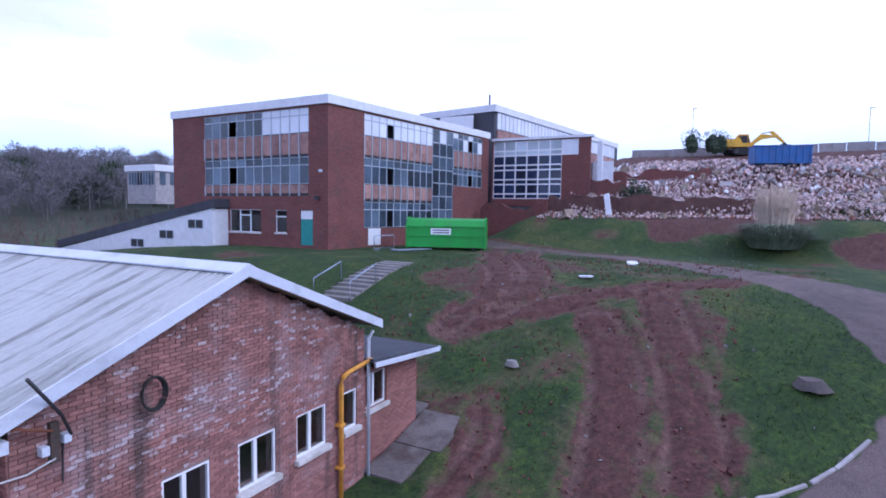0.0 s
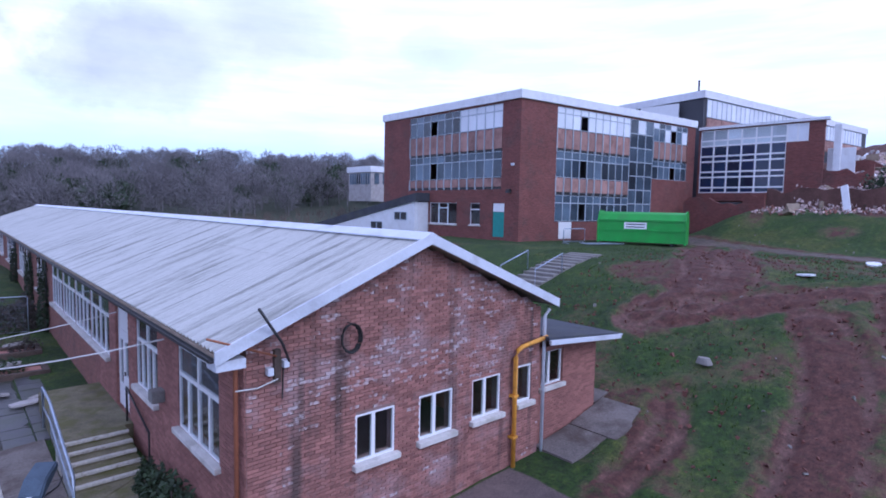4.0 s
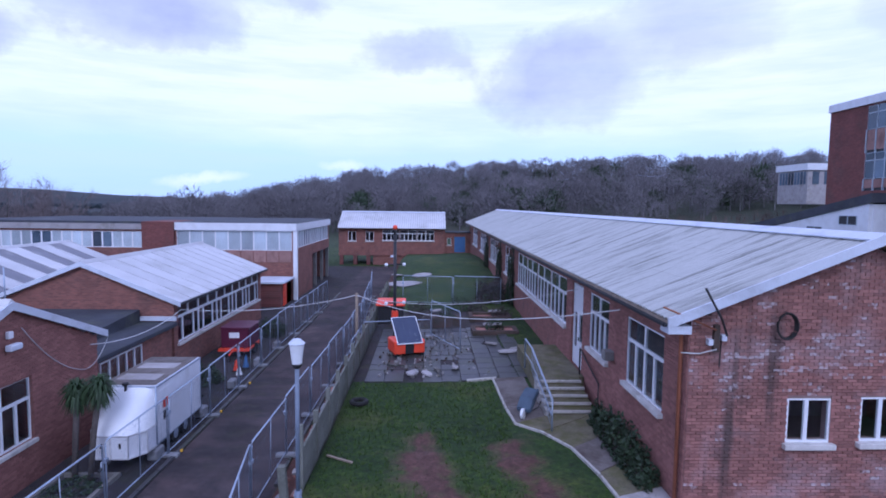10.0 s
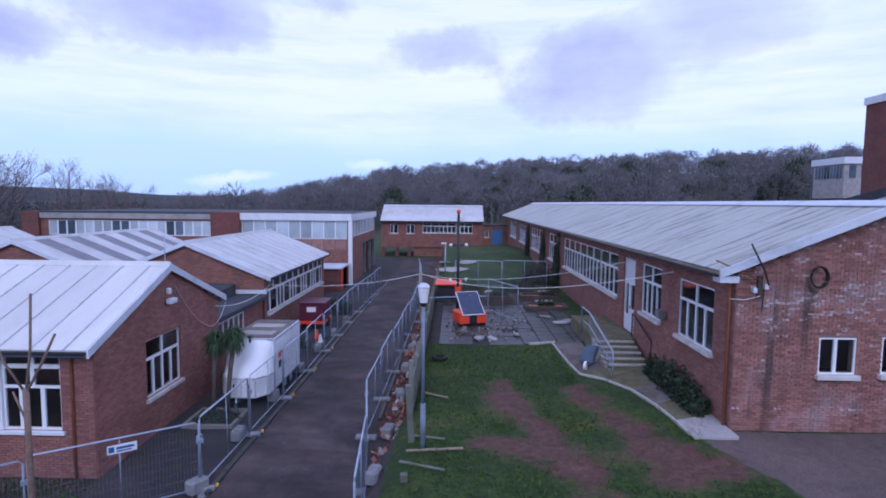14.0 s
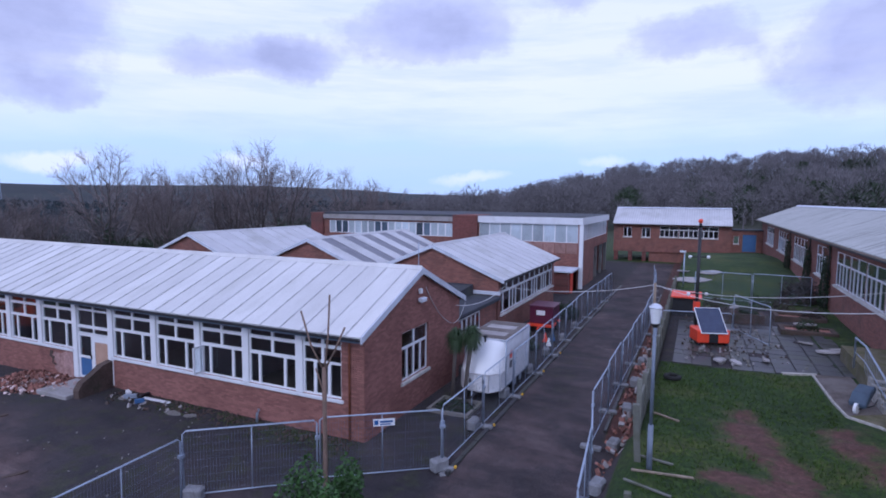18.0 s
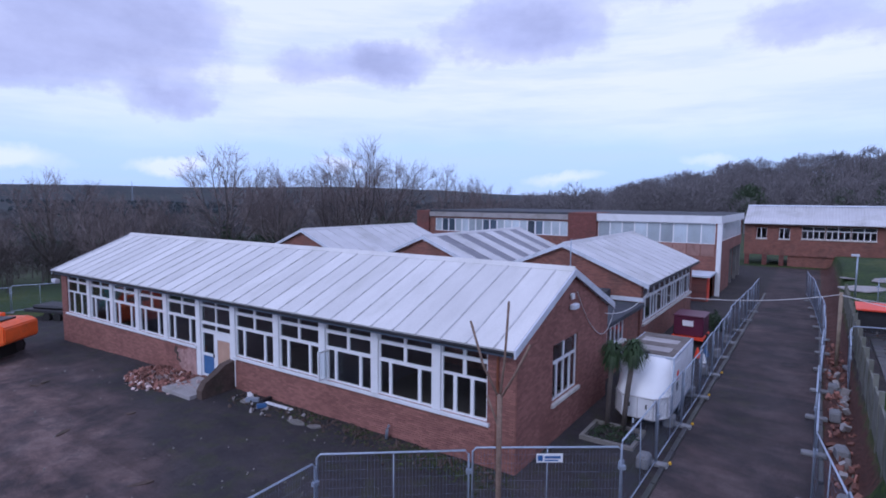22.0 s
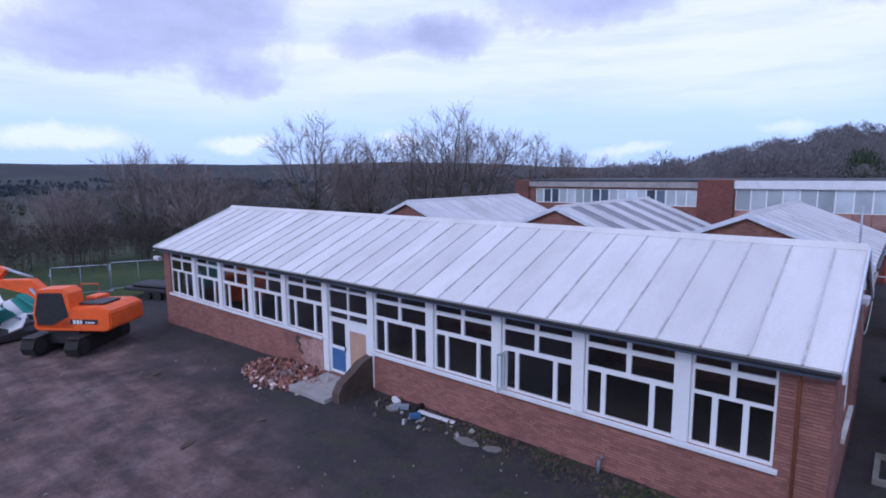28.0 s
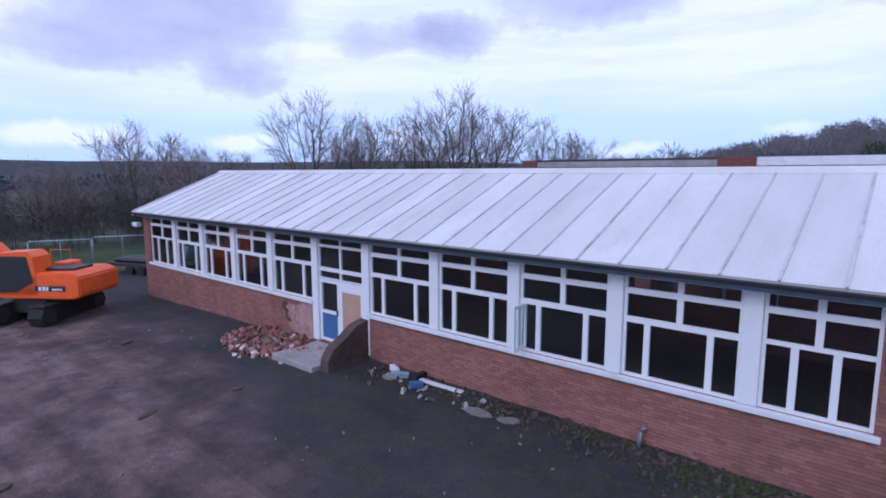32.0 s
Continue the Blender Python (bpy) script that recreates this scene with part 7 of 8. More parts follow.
# ---------------------------------------------------------------- trailer, generators, tower
def box_trailer():
    K = thing("box_trailer", "white box trailer with a faceted nose parked beside the road", "trailer", (-15.43, 7.2, -1.5), 0)
    K.matrix_basis = K.matrix_basis @ Matrix.Diagonal((0.86, 1, 1, 1))
    bm = bmesh.new()
    prism(bm, [(-1.07, -1.45), (1.07, -1.45), (1.07, 2.0), (-1.07, 2.0)], "z", 0.45, 2.42)
    bmesh.ops.bevel(bm, geom=bm.edges, offset=0.03, segments=2, affect="EDGES")
    body = part("body", bm, white_paint, K)
    plan = [(-1.05, -1.44), (-1.0, -1.95), (-0.6, -2.45), (0.6, -2.45), (1.0, -1.95), (1.05, -1.44)]
    bm = bmesh.new()
    prism(bm, plan, "z", 0.45, 1.2)
    part("nose_locker", bm, white_paint, K, "panelled white locker under the nose")
    # the sloping faceted nose
    bm = bmesh.new()
    upper = [(-0.98, -1.44), (-0.84, -1.66), (-0.42, -1.84), (0.42, -1.84), (0.84, -1.66), (0.98, -1.44)]
    crown = [(-0.9, -1.44), (-0.76, -1.5), (-0.36, -1.56), (0.36, -1.56), (0.76, -1.5), (0.9, -1.44)]
    rows = [[bm.verts.new((x, y, z)) for x, y in line] for line, z in ((plan, 1.2), (upper, 2.12), (crown, 2.38))]
    for r0, r1 in zip(rows, rows[1:]):
        for j in range(5):
            bm.faces.new((r0[j], r0[j + 1], r1[j + 1], r1[j]))
    bm.faces.new(rows[-1])
    bmesh.ops.bevel(bm, geom=[e for e in bm.edges if not e.is_boundary], offset=0.05, segments=2, affect="EDGES")
    part("nose", bm, upvc, K, "sloping faceted white nose", smooth=True)
    bm = bmesh.new()
    for z in (0.46, 1.17):
        for p, q in zip(plan, plan[1:]):
            tube(bm, [(p[0] * 1.012, p[1] - 0.012, z), (q[0] * 1.012, q[1] - 0.012, z)], 0.025, 5)
    for x, y in plan[1:5] + [(0.0, -2.45)]:
        tube(bm, [(x * 1.01, y - 0.01, 0.46), (x * 1.01, y - 0.01, 1.17)], 0.025, 5)
    part("locker_trim", bm, seam_mat, K, "grey metal trim round the lockers")
    for x in (-0.35, 0.3):
        block("latch", steel_dark, K, x, -2.49, 0.8, x + 0.06, -2.455, 0.95)
    block("side_door", white_paint, K, 1.071, -1.2, 0.6, 1.095, -0.5, 2.2, bevel=0.008)
    block("door_label", red_orange, K, 1.096, -1.05, 1.55, 1.1, -0.72, 1.85)
    block("door_label", steel_dark, K, 1.096, -1.05, 1.15, 1.1, -0.72, 1.45)
    block("roof", mossy_apron, K, -1.0, -1.35, 2.42, 1.0, 1.9, 2.445, "dirty trailer roof")
    for i in range(2):
        block("roof_strip", concrete_pale, K, -0.75, -0.9 + i * 1.3, 2.446, 0.75, -0.25 + i * 1.3, 2.46)
    for z in (0.46, 2.36):
        block("trim", galvanised, K, -1.085, -1.46, z, 1.085, 2.015, z + 0.045)
    for x, y in ((1.06, -1.45), (1.06, 1.97), (-1.06, -1.45)):
        bar("corner_trim", galvanised, K, [(x, y, 0.46), (x, y, 2.4)], 0.03, 6)
    for s in (-0.95, 0.95):
        for y in (-0.1, 0.65):
            bm = bmesh.new()
            bmesh.ops.create_cone(bm, cap_ends=True, segments=18, radius1=0.31, radius2=0.31, depth=0.2, matrix=Matrix.Translation((s, y, 0.31)) @ Matrix.Rotation(radians(90), 4, "Y"))
            wheel = part("wheel", bm, rubber, K)
            bm = bmesh.new()
            bmesh.ops.create_cone(bm, cap_ends=True, segments=14, radius1=0.17, radius2=0.17, depth=0.215, matrix=Matrix.Translation((s, y, 0.31)) @ Matrix.Rotation(radians(90), 4, "Y"))
            part("rim", bm, galvanised, wheel)
    block("chassis", steel_dark, K, -0.9, -1.6, 0.3, 0.9, 1.9, 0.45)
    bar("drawbar", steel_dark, K, [(0, -2.4, 0.4), (0, -3.1, 0.4)], 0.05, 6)
    bar("jack", galvanised, K, [(0, -2.95, 0.6), (0, -2.95, 0)], 0.035, 6)
    bar("flue", steel_dark, K, [(0.05, -1.6, 2.3), (0.05, -1.6, 2.52)], 0.05, 8)
    bar("flue_cap", black_plastic, K, [(0.05, -1.6, 2.5), (0.05, -1.6, 2.58)], 0.11, 10)
box_trailer()
def generator():
    K = thing("generator_trailer", "maroon generator on a red trailer by the hall", "generator", (-16.2, 18.7, -1.5), 0)
    block("housing", maroon, K, -0.75, -0.9, 0.5, 0.75, 0.9, 1.55, bevel=0.05)
    block("lid", maroon, K, -0.8, -0.95, 1.55, 0.8, 0.95, 1.63, bevel=0.03)
    block("label_plate", upvc, K, -0.3, -0.912, 1.05, 0.25, -0.902, 1.35)
    block("chassis", red_orange, K, -0.8, -1.2, 0.38, 0.8, 0.95, 0.5)
    for s in (-0.75, 0.75):
        bm = bmesh.new()
        bmesh.ops.create_cone(bm, cap_ends=True, segments=16, radius1=0.28, radius2=0.28, depth=0.18, matrix=Matrix.Translation((s, 0.1, 0.28)) @ Matrix.Rotation(radians(90), 4, "Y"))
        part("wheel", bm, rubber, K)
    bar("drawbar", red_orange, K, [(0, -1.1, 0.42), (0, -1.9, 0.35)], 0.05, 6)
    block("drawbar_foot", steel_dark, K, -0.05, -1.9, 0, 0.05, -1.8, 0.35)
generator()
for i, (x, y, m, h) in enumerate(((-15.3, 15.4, red_orange, 0.5), (-14.9, 14.6, upvc, 0.45), (-15.0, 15.9, door_blue, 0.6))):
    CN = thing("traffic_cone", "small coloured cone beside the fence", "cone", (x, y, -1.5))
    bm = bmesh.new()
    bmesh.ops.create_cone(bm, cap_ends=True, segments=12, radius1=0.16, radius2=0.04, depth=h, matrix=Matrix.Translation((0, 0, h / 2 + 0.03)))
    part("cone", bm, m, CN)
    block("base", steel_dark, CN, -0.2, -0.2, 0, 0.2, 0.2, 0.04)

def solar_tower():
    K = thing("camera_tower", "orange solar camera tower with a black mast", "camera tower", (-6.8, 14.1, -0.3), 20)
    block("base_box", red_orange, K, -0.75, -0.55, 0.18, 0.75, 0.6, 0.82, bevel=0.05)
    block("base_panel", black_plastic, K, -0.22, -0.57, 0.2, 0.2, -0.551, 0.72)
    for x in (-0.7, 0.6):
        block("foot", black_plastic, K, x, -0.5, 0, x + 0.12, 0.5, 0.18)
    t = pose(0, -0.05, 1.2, 42, 0, 0)
    panel = block("solar_panel", upvc, K, -0.62, -0.78, -0.02, 0.62, 0.78, 0.02, "white-framed solar panel", m=t)
    for i in range(6):
        for j in range(5):
            block("solar_cell", clear_panel, panel, -0.585 + j * 0.235, -0.74 + i * 0.248, 0.021, -0.353 + j * 0.235, -0.495 + i * 0.248, 0.026, m=t)
    bar("stand", steel_dark, K, [(0, 0, 0.8), (0, 0.1, 1.25)], 0.05, 6)
    bar("mast", black_plastic, K, [(-0.2, 1.3, 0), (-0.2, 1.3, 5.7)], 0.08, 10)
    bar("mast_top", black_plastic, K, [(-0.2, 1.3, 5.7), (-0.2, 1.3, 5.95)], 0.07, 8)
    bm = bmesh.new()
    bmesh.ops.create_uvsphere(bm, u_segments=12, v_segments=8, radius=0.12, matrix=Matrix.Translation((-0.2, 1.3, 6.02)))
    part("beacon", bm, red_orange, K, "red beacon on the mast")
    for z in (2.3, 4.2):
        bar("crossarm", black_plastic, K, [(-0.65, 1.3, z), (0.25, 1.3, z)], 0.035, 6)
        for x in (-0.65, 0.25):
            bm = bmesh.new()
            bmesh.ops.create_uvsphere(bm, u_segments=10, v_segments=7, radius=0.09, matrix=Matrix.Translation((x, 1.25, z)))
            part("camera_head", bm, upvc, K)
    block("mast_band", red_orange, K, -0.33, 1.17, 1.4, -0.07, 1.43, 1.9)
solar_tower()
KI = thing("orange_kiosk", "dark kiosk with an orange lid behind the fence", "kiosk", (-8.0, 21.2, -0.3))
block("body", black_plastic, KI, -0.75, -0.6, 0, 0.75, 0.6, 1.25, bevel=0.02)
block("lid", red_orange, KI, -0.85, -0.75, 1.25, 0.85, 0.75, 1.33, m=pose(0, 0, 0.03, 6, 0, 0))

# ---------------------------------------------------------------- steps, paving and planters beside the long block
ES = thing("entrance_steps", "mossy concrete entrance steps with pale nosings", "steps", kind="structure")
for i in range(5):
    block("step", mossy_step, ES, -1.75, 5.75 + i * 0.42, -0.3, -0.25, 7.9, 0.12 * (i + 1) + 0.02, bevel=0.015)
    block("nosing", worn_white, ES, -1.75, 5.73 + i * 0.42, 0.12 * (i + 1) - 0.06, -0.25, 5.83 + i * 0.42, 0.12 * (i + 1) + 0.028, bevel=0.012)
    block("side_stone", worn_white, ES, -1.88, 5.76 + i * 0.42, -0.25, -1.76, 6.14 + i * 0.42, 0.12 * (i + 1) + 0.05, bevel=0.02)
block("landing", mossy_step, ES, -1.75, 7.9, -0.3, -0.03, 12.6, 0.615)
HR = thing("hand_rail", "grey metal hand rail with mesh beside the steps", "rail")
bar("rail", galvanised, HR, [(-1.95, 4.5, -0.1), (-1.95, 4.5, 0.95), (-1.95, 8.0, 1.65), (-1.95, 9.4, 1.65), (-1.95, 9.4, 0.5)], 0.035, 8)
bar("rail", galvanised, HR, [(-1.95, 4.5, 0.45), (-1.95, 8.0, 1.1), (-1.95, 9.4, 1.1)], 0.02, 6)
for i in range(18):
    y = 4.6 + i * 0.2
    bar("baluster", galvanised, HR, [(-1.95, y, 0.05 + 0.2 * (y - 4.5)), (-1.95, y, 0.95 + 0.2 * (y - 4.5))], 0.008, 4)
bar("rail", steel_dark, HR, [(-0.12, 5.9, 0.2), (-0.12, 5.9, 1.0), (-0.12, 8.2, 1.6), (-0.12, 8.2, 0.6)], 0.03, 6)
PV = thing("paving", "worn concrete paving slabs", "paving", kind="structure")
rng = random.Random(12)
for i in range(9):
    for j in range(12):
        x, y = -8.3 + i * 0.78, 9.9 + j * 0.78
        if rng.random() < 0.96 and x < -1.9:
            z = ground_height(x, y) + rng.uniform(0.0, 0.02)
            block("slab", paving_dark, PV, x, y, z - 0.08, x + 0.76, y + 0.76, z + 0.045, bevel=0.008)
WK = thing("edge_path", "cracked mossy concrete path with pale edging", "path", kind="structure")
PATH_EDGES = [((-3.1, 9.9), (-1.9, 9.9)), ((-3.06, 8.3), (-1.9, 8.3)), ((-3.02, 6.8), (-1.9, 6.8)), ((-2.9, 5.3), (-1.9, 5.72)), ((-2.2, 4.5), (-0.3, 5.7)), ((-1.6, 3.3), (-0.3, 4.2)), ((-1.3, 1.8), (-0.12, 2.6)), ((-1.2, 0.6), (-0.03, 1.0)), ((-1.15, -0.6), (-0.03, -0.6))]
def flag(name, material, corners, lift, thick):
    bm = bmesh.new()
    top = [bm.verts.new((x, y, ground_height(x, y) + lift)) for x, y in corners]
    low = [bm.verts.new((v.co.x, v.co.y, v.co.z - thick)) for v in top]
    bm.faces.new(top)
    bm.faces.new(low[::-1])
    for k in range(4):
        bm.faces.new((top[k], low[k], low[(k + 1) % 4], top[(k + 1) % 4]))
    bmesh.ops.recalc_face_normals(bm, faces=bm.faces)
    bmesh.ops.bevel(bm, geom=bm.edges, offset=0.012, segments=1, affect="EDGES")
    part(name, bm, material, WK)
for i, ((l0, r0), (l1, r1)) in enumerate(zip(PATH_EDGES, PATH_EDGES[1:])):
    flag("slab", mossy_step if i in (3, 4, 6) else mossy_apron if i < 6 else concrete_pale, [l0, r0, (r1[0], r1[1] + 0.02), (l1[0], l1[1] + 0.02)], 0.06 + 0.01 * (i % 2), 0.2)
    flag("edging_stone", worn_white, [(l0[0] - 0.08, l0[1]), (l0[0] - 0.005, l0[1]), (l1[0] - 0.005, l1[1] + 0.02), (l1[0] - 0.08, l1[1] + 0.02)], 0.075, 0.2)
flag("edging_stone", worn_white, [(-4.2, 9.8), (-4.2, 10.0), (-3.0, 10.05), (-3.0, 9.92)], 0.08, 0.2)
for i, (x0, y0, x1, y1) in enumerate(((-3.4, 17.2, -0.9, 18.6), (-3.3, 20.6, -0.8, 22.2), (-5.6, 19.8, -3.9, 21.0))):
    PL = thing("brick_planter", "low broken brick planter", "planter", group="brick planters")
    for a in ((x0, y0, x1, y0 + 0.22), (x0, y1 - 0.22, x1, y1), (x0, y0 + 0.22, x0 + 0.22, y1 - 0.22), (x1 - 0.22, y0 + 0.22, x1, y1 - 0.22)):
        block("planter_wall", mossy_brick, PL, a[0], a[1], -0.3, a[2], a[3], 0.16 + 0.07 * i)
    block("soil", rubble_brick, PL, x0 + 0.22, y0 + 0.22, -0.3, x1 - 0.22, y1 - 0.22, 0.08)
for i, (x, y, s) in enumerate(((-2.0, 13.6, 0.5), (-1.6, 14.0, 0.4), (-6.4, 10.9, 0.55), (-5.8, 10.8, 0.4), (-2.3, 18.0, 0.6), (-1.7, 21.4, 0.5), (-5.2, 24, 0.5), (-4.6, 11.6, 0.35), (-2.6, 15.2, 0.4))):
    loose_slab("broken_slab", "broken pale slab on the paving", x, y, s, s * 0.5, concrete_pale, 40 * i, 0.08 if i not in (4, 5) else 0.42, seed=i)
chunks("yard_debris", "small rubble on the paving", "rubble", concrete, lambda r: (r.uniform(-8, -1.9), r.uniform(10.5, 24), -0.2), 170, 0.08, 0.3, 31)
chunks("dark_debris", "dark soil, leaf litter and broken slate on the paving", "debris", mossy_brick, lambda r: (r.uniform(-8, -1.9), 11 + 14 * r.random() ** 0.7, -0.21 + r.uniform(0, 0.04)), 900, 0.04, 0.17, 32)
chunks("paving_bits", "pale broken bits on the paving", "rubble", concrete_pale, lambda r: (r.uniform(-8, -1.9), r.uniform(10.4, 19), -0.2), 90, 0.06, 0.22, 33)
for k, (x, y, s) in enumerate(((-7.8, 33.5, 1.5), (-6.3, 37, 1.2), (-8.6, 37.5, 1.0))):
    loose_slab("broken_slab", "pale slab on the mound", x, y, s, s * 0.6, concrete_pale, 20 + 30 * k, 0.06, seed=20 + k)
WB = thing("wheelbarrow", "dark tipped wheelbarrow with a pale wheel", "wheelbarrow", (-2.35, 6.1, -0.05), 60)
bm = bmesh.new()
prism(bm, [(-0.55, 0.18), (0.3, 0.62), (0.25, 0.78), (-0.3, 0.62), (-0.6, 0.32)], "y", -0.24, 0.24)
bmesh.ops.bevel(bm, geom=bm.edges, offset=0.03, segments=2, affect="EDGES")
part("tray", bm, mat("barrow_blue_grey", (0.06, 0.09, 0.13), 0.6), WB)
bm = bmesh.new()
bmesh.ops.create_cone(bm, cap_ends=True, segments=14, radius1=0.17, radius2=0.17, depth=0.09, matrix=Matrix.Translation((-0.62, 0, 0.17)) @ Matrix.Rotation(radians(90), 4, "X"))
part("wheel", bm, upvc, WB)
for s in (-0.2, 0.2):
    bar("handle", steel_dark, WB, [(-0.62, s * 0.4, 0.17), (0.3, s, 0.12), (0.9, s, 0.4)], 0.02, 6)
TR = thing("old_tyre", "old tyre lying on the lawn", "tyre", (-8.2, 7.4, -0.26))
bm = bmesh.new()
tube(bm, [(0.26 * math.cos(a), 0.26 * math.sin(a), 0.09) for a in [i * 6.2832 / 16 for i in range(17)]], 0.085, 8)
part("tread", bm, rubber, TR)

# ---------------------------------------------------------------- yard in front of the workshop block
PW = thing("porch_wall", "broken mossy brick porch wall beside the door", "wall")
bm = bmesh.new()
prism(bm, [(-0.42, -1.7), (-0.42, -0.35), (-0.9, -0.45), (-1.3, -0.72), (-1.75, -0.95), (-1.95, -1.25), (-1.95, -1.7)], "x", -30.6, -30.25)
part("wall_length", bm, mossy_brick, PW)
chunks("fallen_bricks", "broken bricks fallen from the porch wall", "rubble", rubble_brick, heap(-34.2, -1.35, 2.3, 1.15, 0.4), 520, 0.07, 0.32, 41)
chunks("fallen_plaster", "pale broken plaster beside the door", "rubble", rubble_mat, heap(-33.8, -1.45, 2.4, 1.25, 0.3), 150, 0.07, 0.36, 42)
DS = thing("door_slab", "pale concrete slab before the door", "slab")
block("slab", concrete_pale, DS, -32.7, -2.2, -1.66, -30.7, -0.5, -1.46, bevel=0.02)
chunks("yard_stones", "small stones and bits scattered over the yard", "rubble", concrete, lambda r: (lambda x, y: (x, y, ground_height(x, y) + 0.02))(r.uniform(-44, -17.5), r.uniform(-11, -0.7)), 120, 0.04, 0.14, 43)
for i, (x, y, rz, L, m) in enumerate(((-27.1, -0.8, 8, 1.3, white_paint), (-28.4, -1.0, 40, 0.5, galvanised), (-28.8, -0.8, -20, 0.4, upvc), (-27.9, -0.75, 100, 0.5, black_plastic), (-27.6, -1.2, 60, 0.35, door_blue))):
    o = block("scrap_piece", m, None, -L / 2, -0.07, 0, L / 2, 0.07, 0.06 if i == 0 else 0.16, bevel=0.01)
    o.matrix_basis = pose(x, y, ground_height(x, y) + 0.02, 0, 3, rz)
    tagged(o, "pale length of timber lying by the wall" if i == 0 else "piece of scrap lying by the wall", "plank" if i == 0 else "scrap", "" if i == 0 else "scrap pieces")
chunks("wall_debris", "dark leaf litter and crumbled brick along the wall foot", "debris", mossy_brick, lambda r: (lambda x, y: (x, y, ground_height(x, y) + 0.02))(r.uniform(-29.5, -17.6), -0.5 - abs(r.gauss(0, 0.45))), 420, 0.05, 0.2, 44)
chunks("wall_moss", "clumps of moss and weed along the wall foot", "moss", moss_mat, lambda r: (lambda x, y: (x, y, ground_height(x, y)))(r.choice((-18.6, -19.5, -20.4, -21.2, -23.4, -25.8)) + r.gauss(0, 0.6), -0.5 - abs(r.gauss(0, 0.5))), 2200, 0.03, 0.12, 45)
chunks("yard_bits", "pale broken bits by the wall", "rubble", concrete_pale, lambda r: (lambda x, y: (x, y, ground_height(x, y) + 0.03))(r.uniform(-29.5, -25.5), r.uniform(-1.6, -0.6)), 22, 0.05, 0.24, 46)
for k, (x, y, a, b, m) in enumerate(((-25.5, -1.35, 0.45, 0.18, concrete), (-24.7, -1.25, 0.3, 0.15, concrete), (-28.6, -1.1, 0.3, 0.2, concrete))):
    loose_slab("cement_spill", "thin grey spill of set cement on the tarmac", x, y, a, b, m, 15 * k, -0.03, seed=40 + k)
rng = random.Random(77)
for k in range(9):
    x, y = rng.uniform(-40, -23), rng.uniform(-10, -3)
    loose_slab("mud_cake", "flat dark cake of dried mud on the yard", x, y, rng.uniform(0.15, 0.4), rng.uniform(0.08, 0.18), mossy_brick, rng.uniform(0, 180), -0.04, seed=50 + k)
SP = thing("standpipe", "short bent grey pipe standing by the wall", "pipe", (-22.0, -0.62, -1.55))
bar("pipe", galvanised, SP, [(0, 0, 0), (0.02, 0, 0.35), (0.1, 0, 0.5)], 0.05, 8)
def scrap_heap(at):
    K = thing("scrap_heap", "heap of white and green scrap panels beyond the excavator", "scrap", at)
    rng = random.Random(8)
    for i in range(26):
        m = pose(rng.uniform(-2.2, 2.2), rng.uniform(-1.5, 1.5), rng.uniform(0.3, 1.9), rng.uniform(-50, 50), rng.uniform(-50, 50), rng.uniform(0, 180))
        block("scrap_panel", rng.choice((upvc, upvc, teal, steel_dark, galvanised, black_plastic)), K, -0.7, -0.45, -0.04, 0.7, 0.45, 0.04, m=m)
    block("heap_base", steel_dark, K, -2.2, -1.4, 0, 2.2, 1.4, 0.7, bevel=0.2)
scrap_heap((-51.8, -6.4, -2.3))
FT = thing("flat_trailer", "dark low flatbed trailer by the field fence", "trailer", (-53.2, 2.6, -2.1), 20)
block("bed", steel_dark, FT, -2.6, -1.0, 0.55, 2.6, 1.0, 0.75, bevel=0.02)
block("load", black_plastic, FT, -2.2, -0.8, 0.75, 1.8, 0.8, 1.0, bevel=0.1)
for x in (-0.6, 0.3):
    for s in (-1.0, 1.0):
        bm = bmesh.new()
        bmesh.ops.create_cone(bm, cap_ends=True, segments=14, radius1=0.3, radius2=0.3, depth=0.2, matrix=Matrix.Translation((x, s, 0.3)) @ Matrix.Rotation(radians(90), 4, "X"))
        part("wheel", bm, rubber, FT)
fence_run([(-60, -2), (-57, 4.2), (-50.5, 7)], lift=0.0)

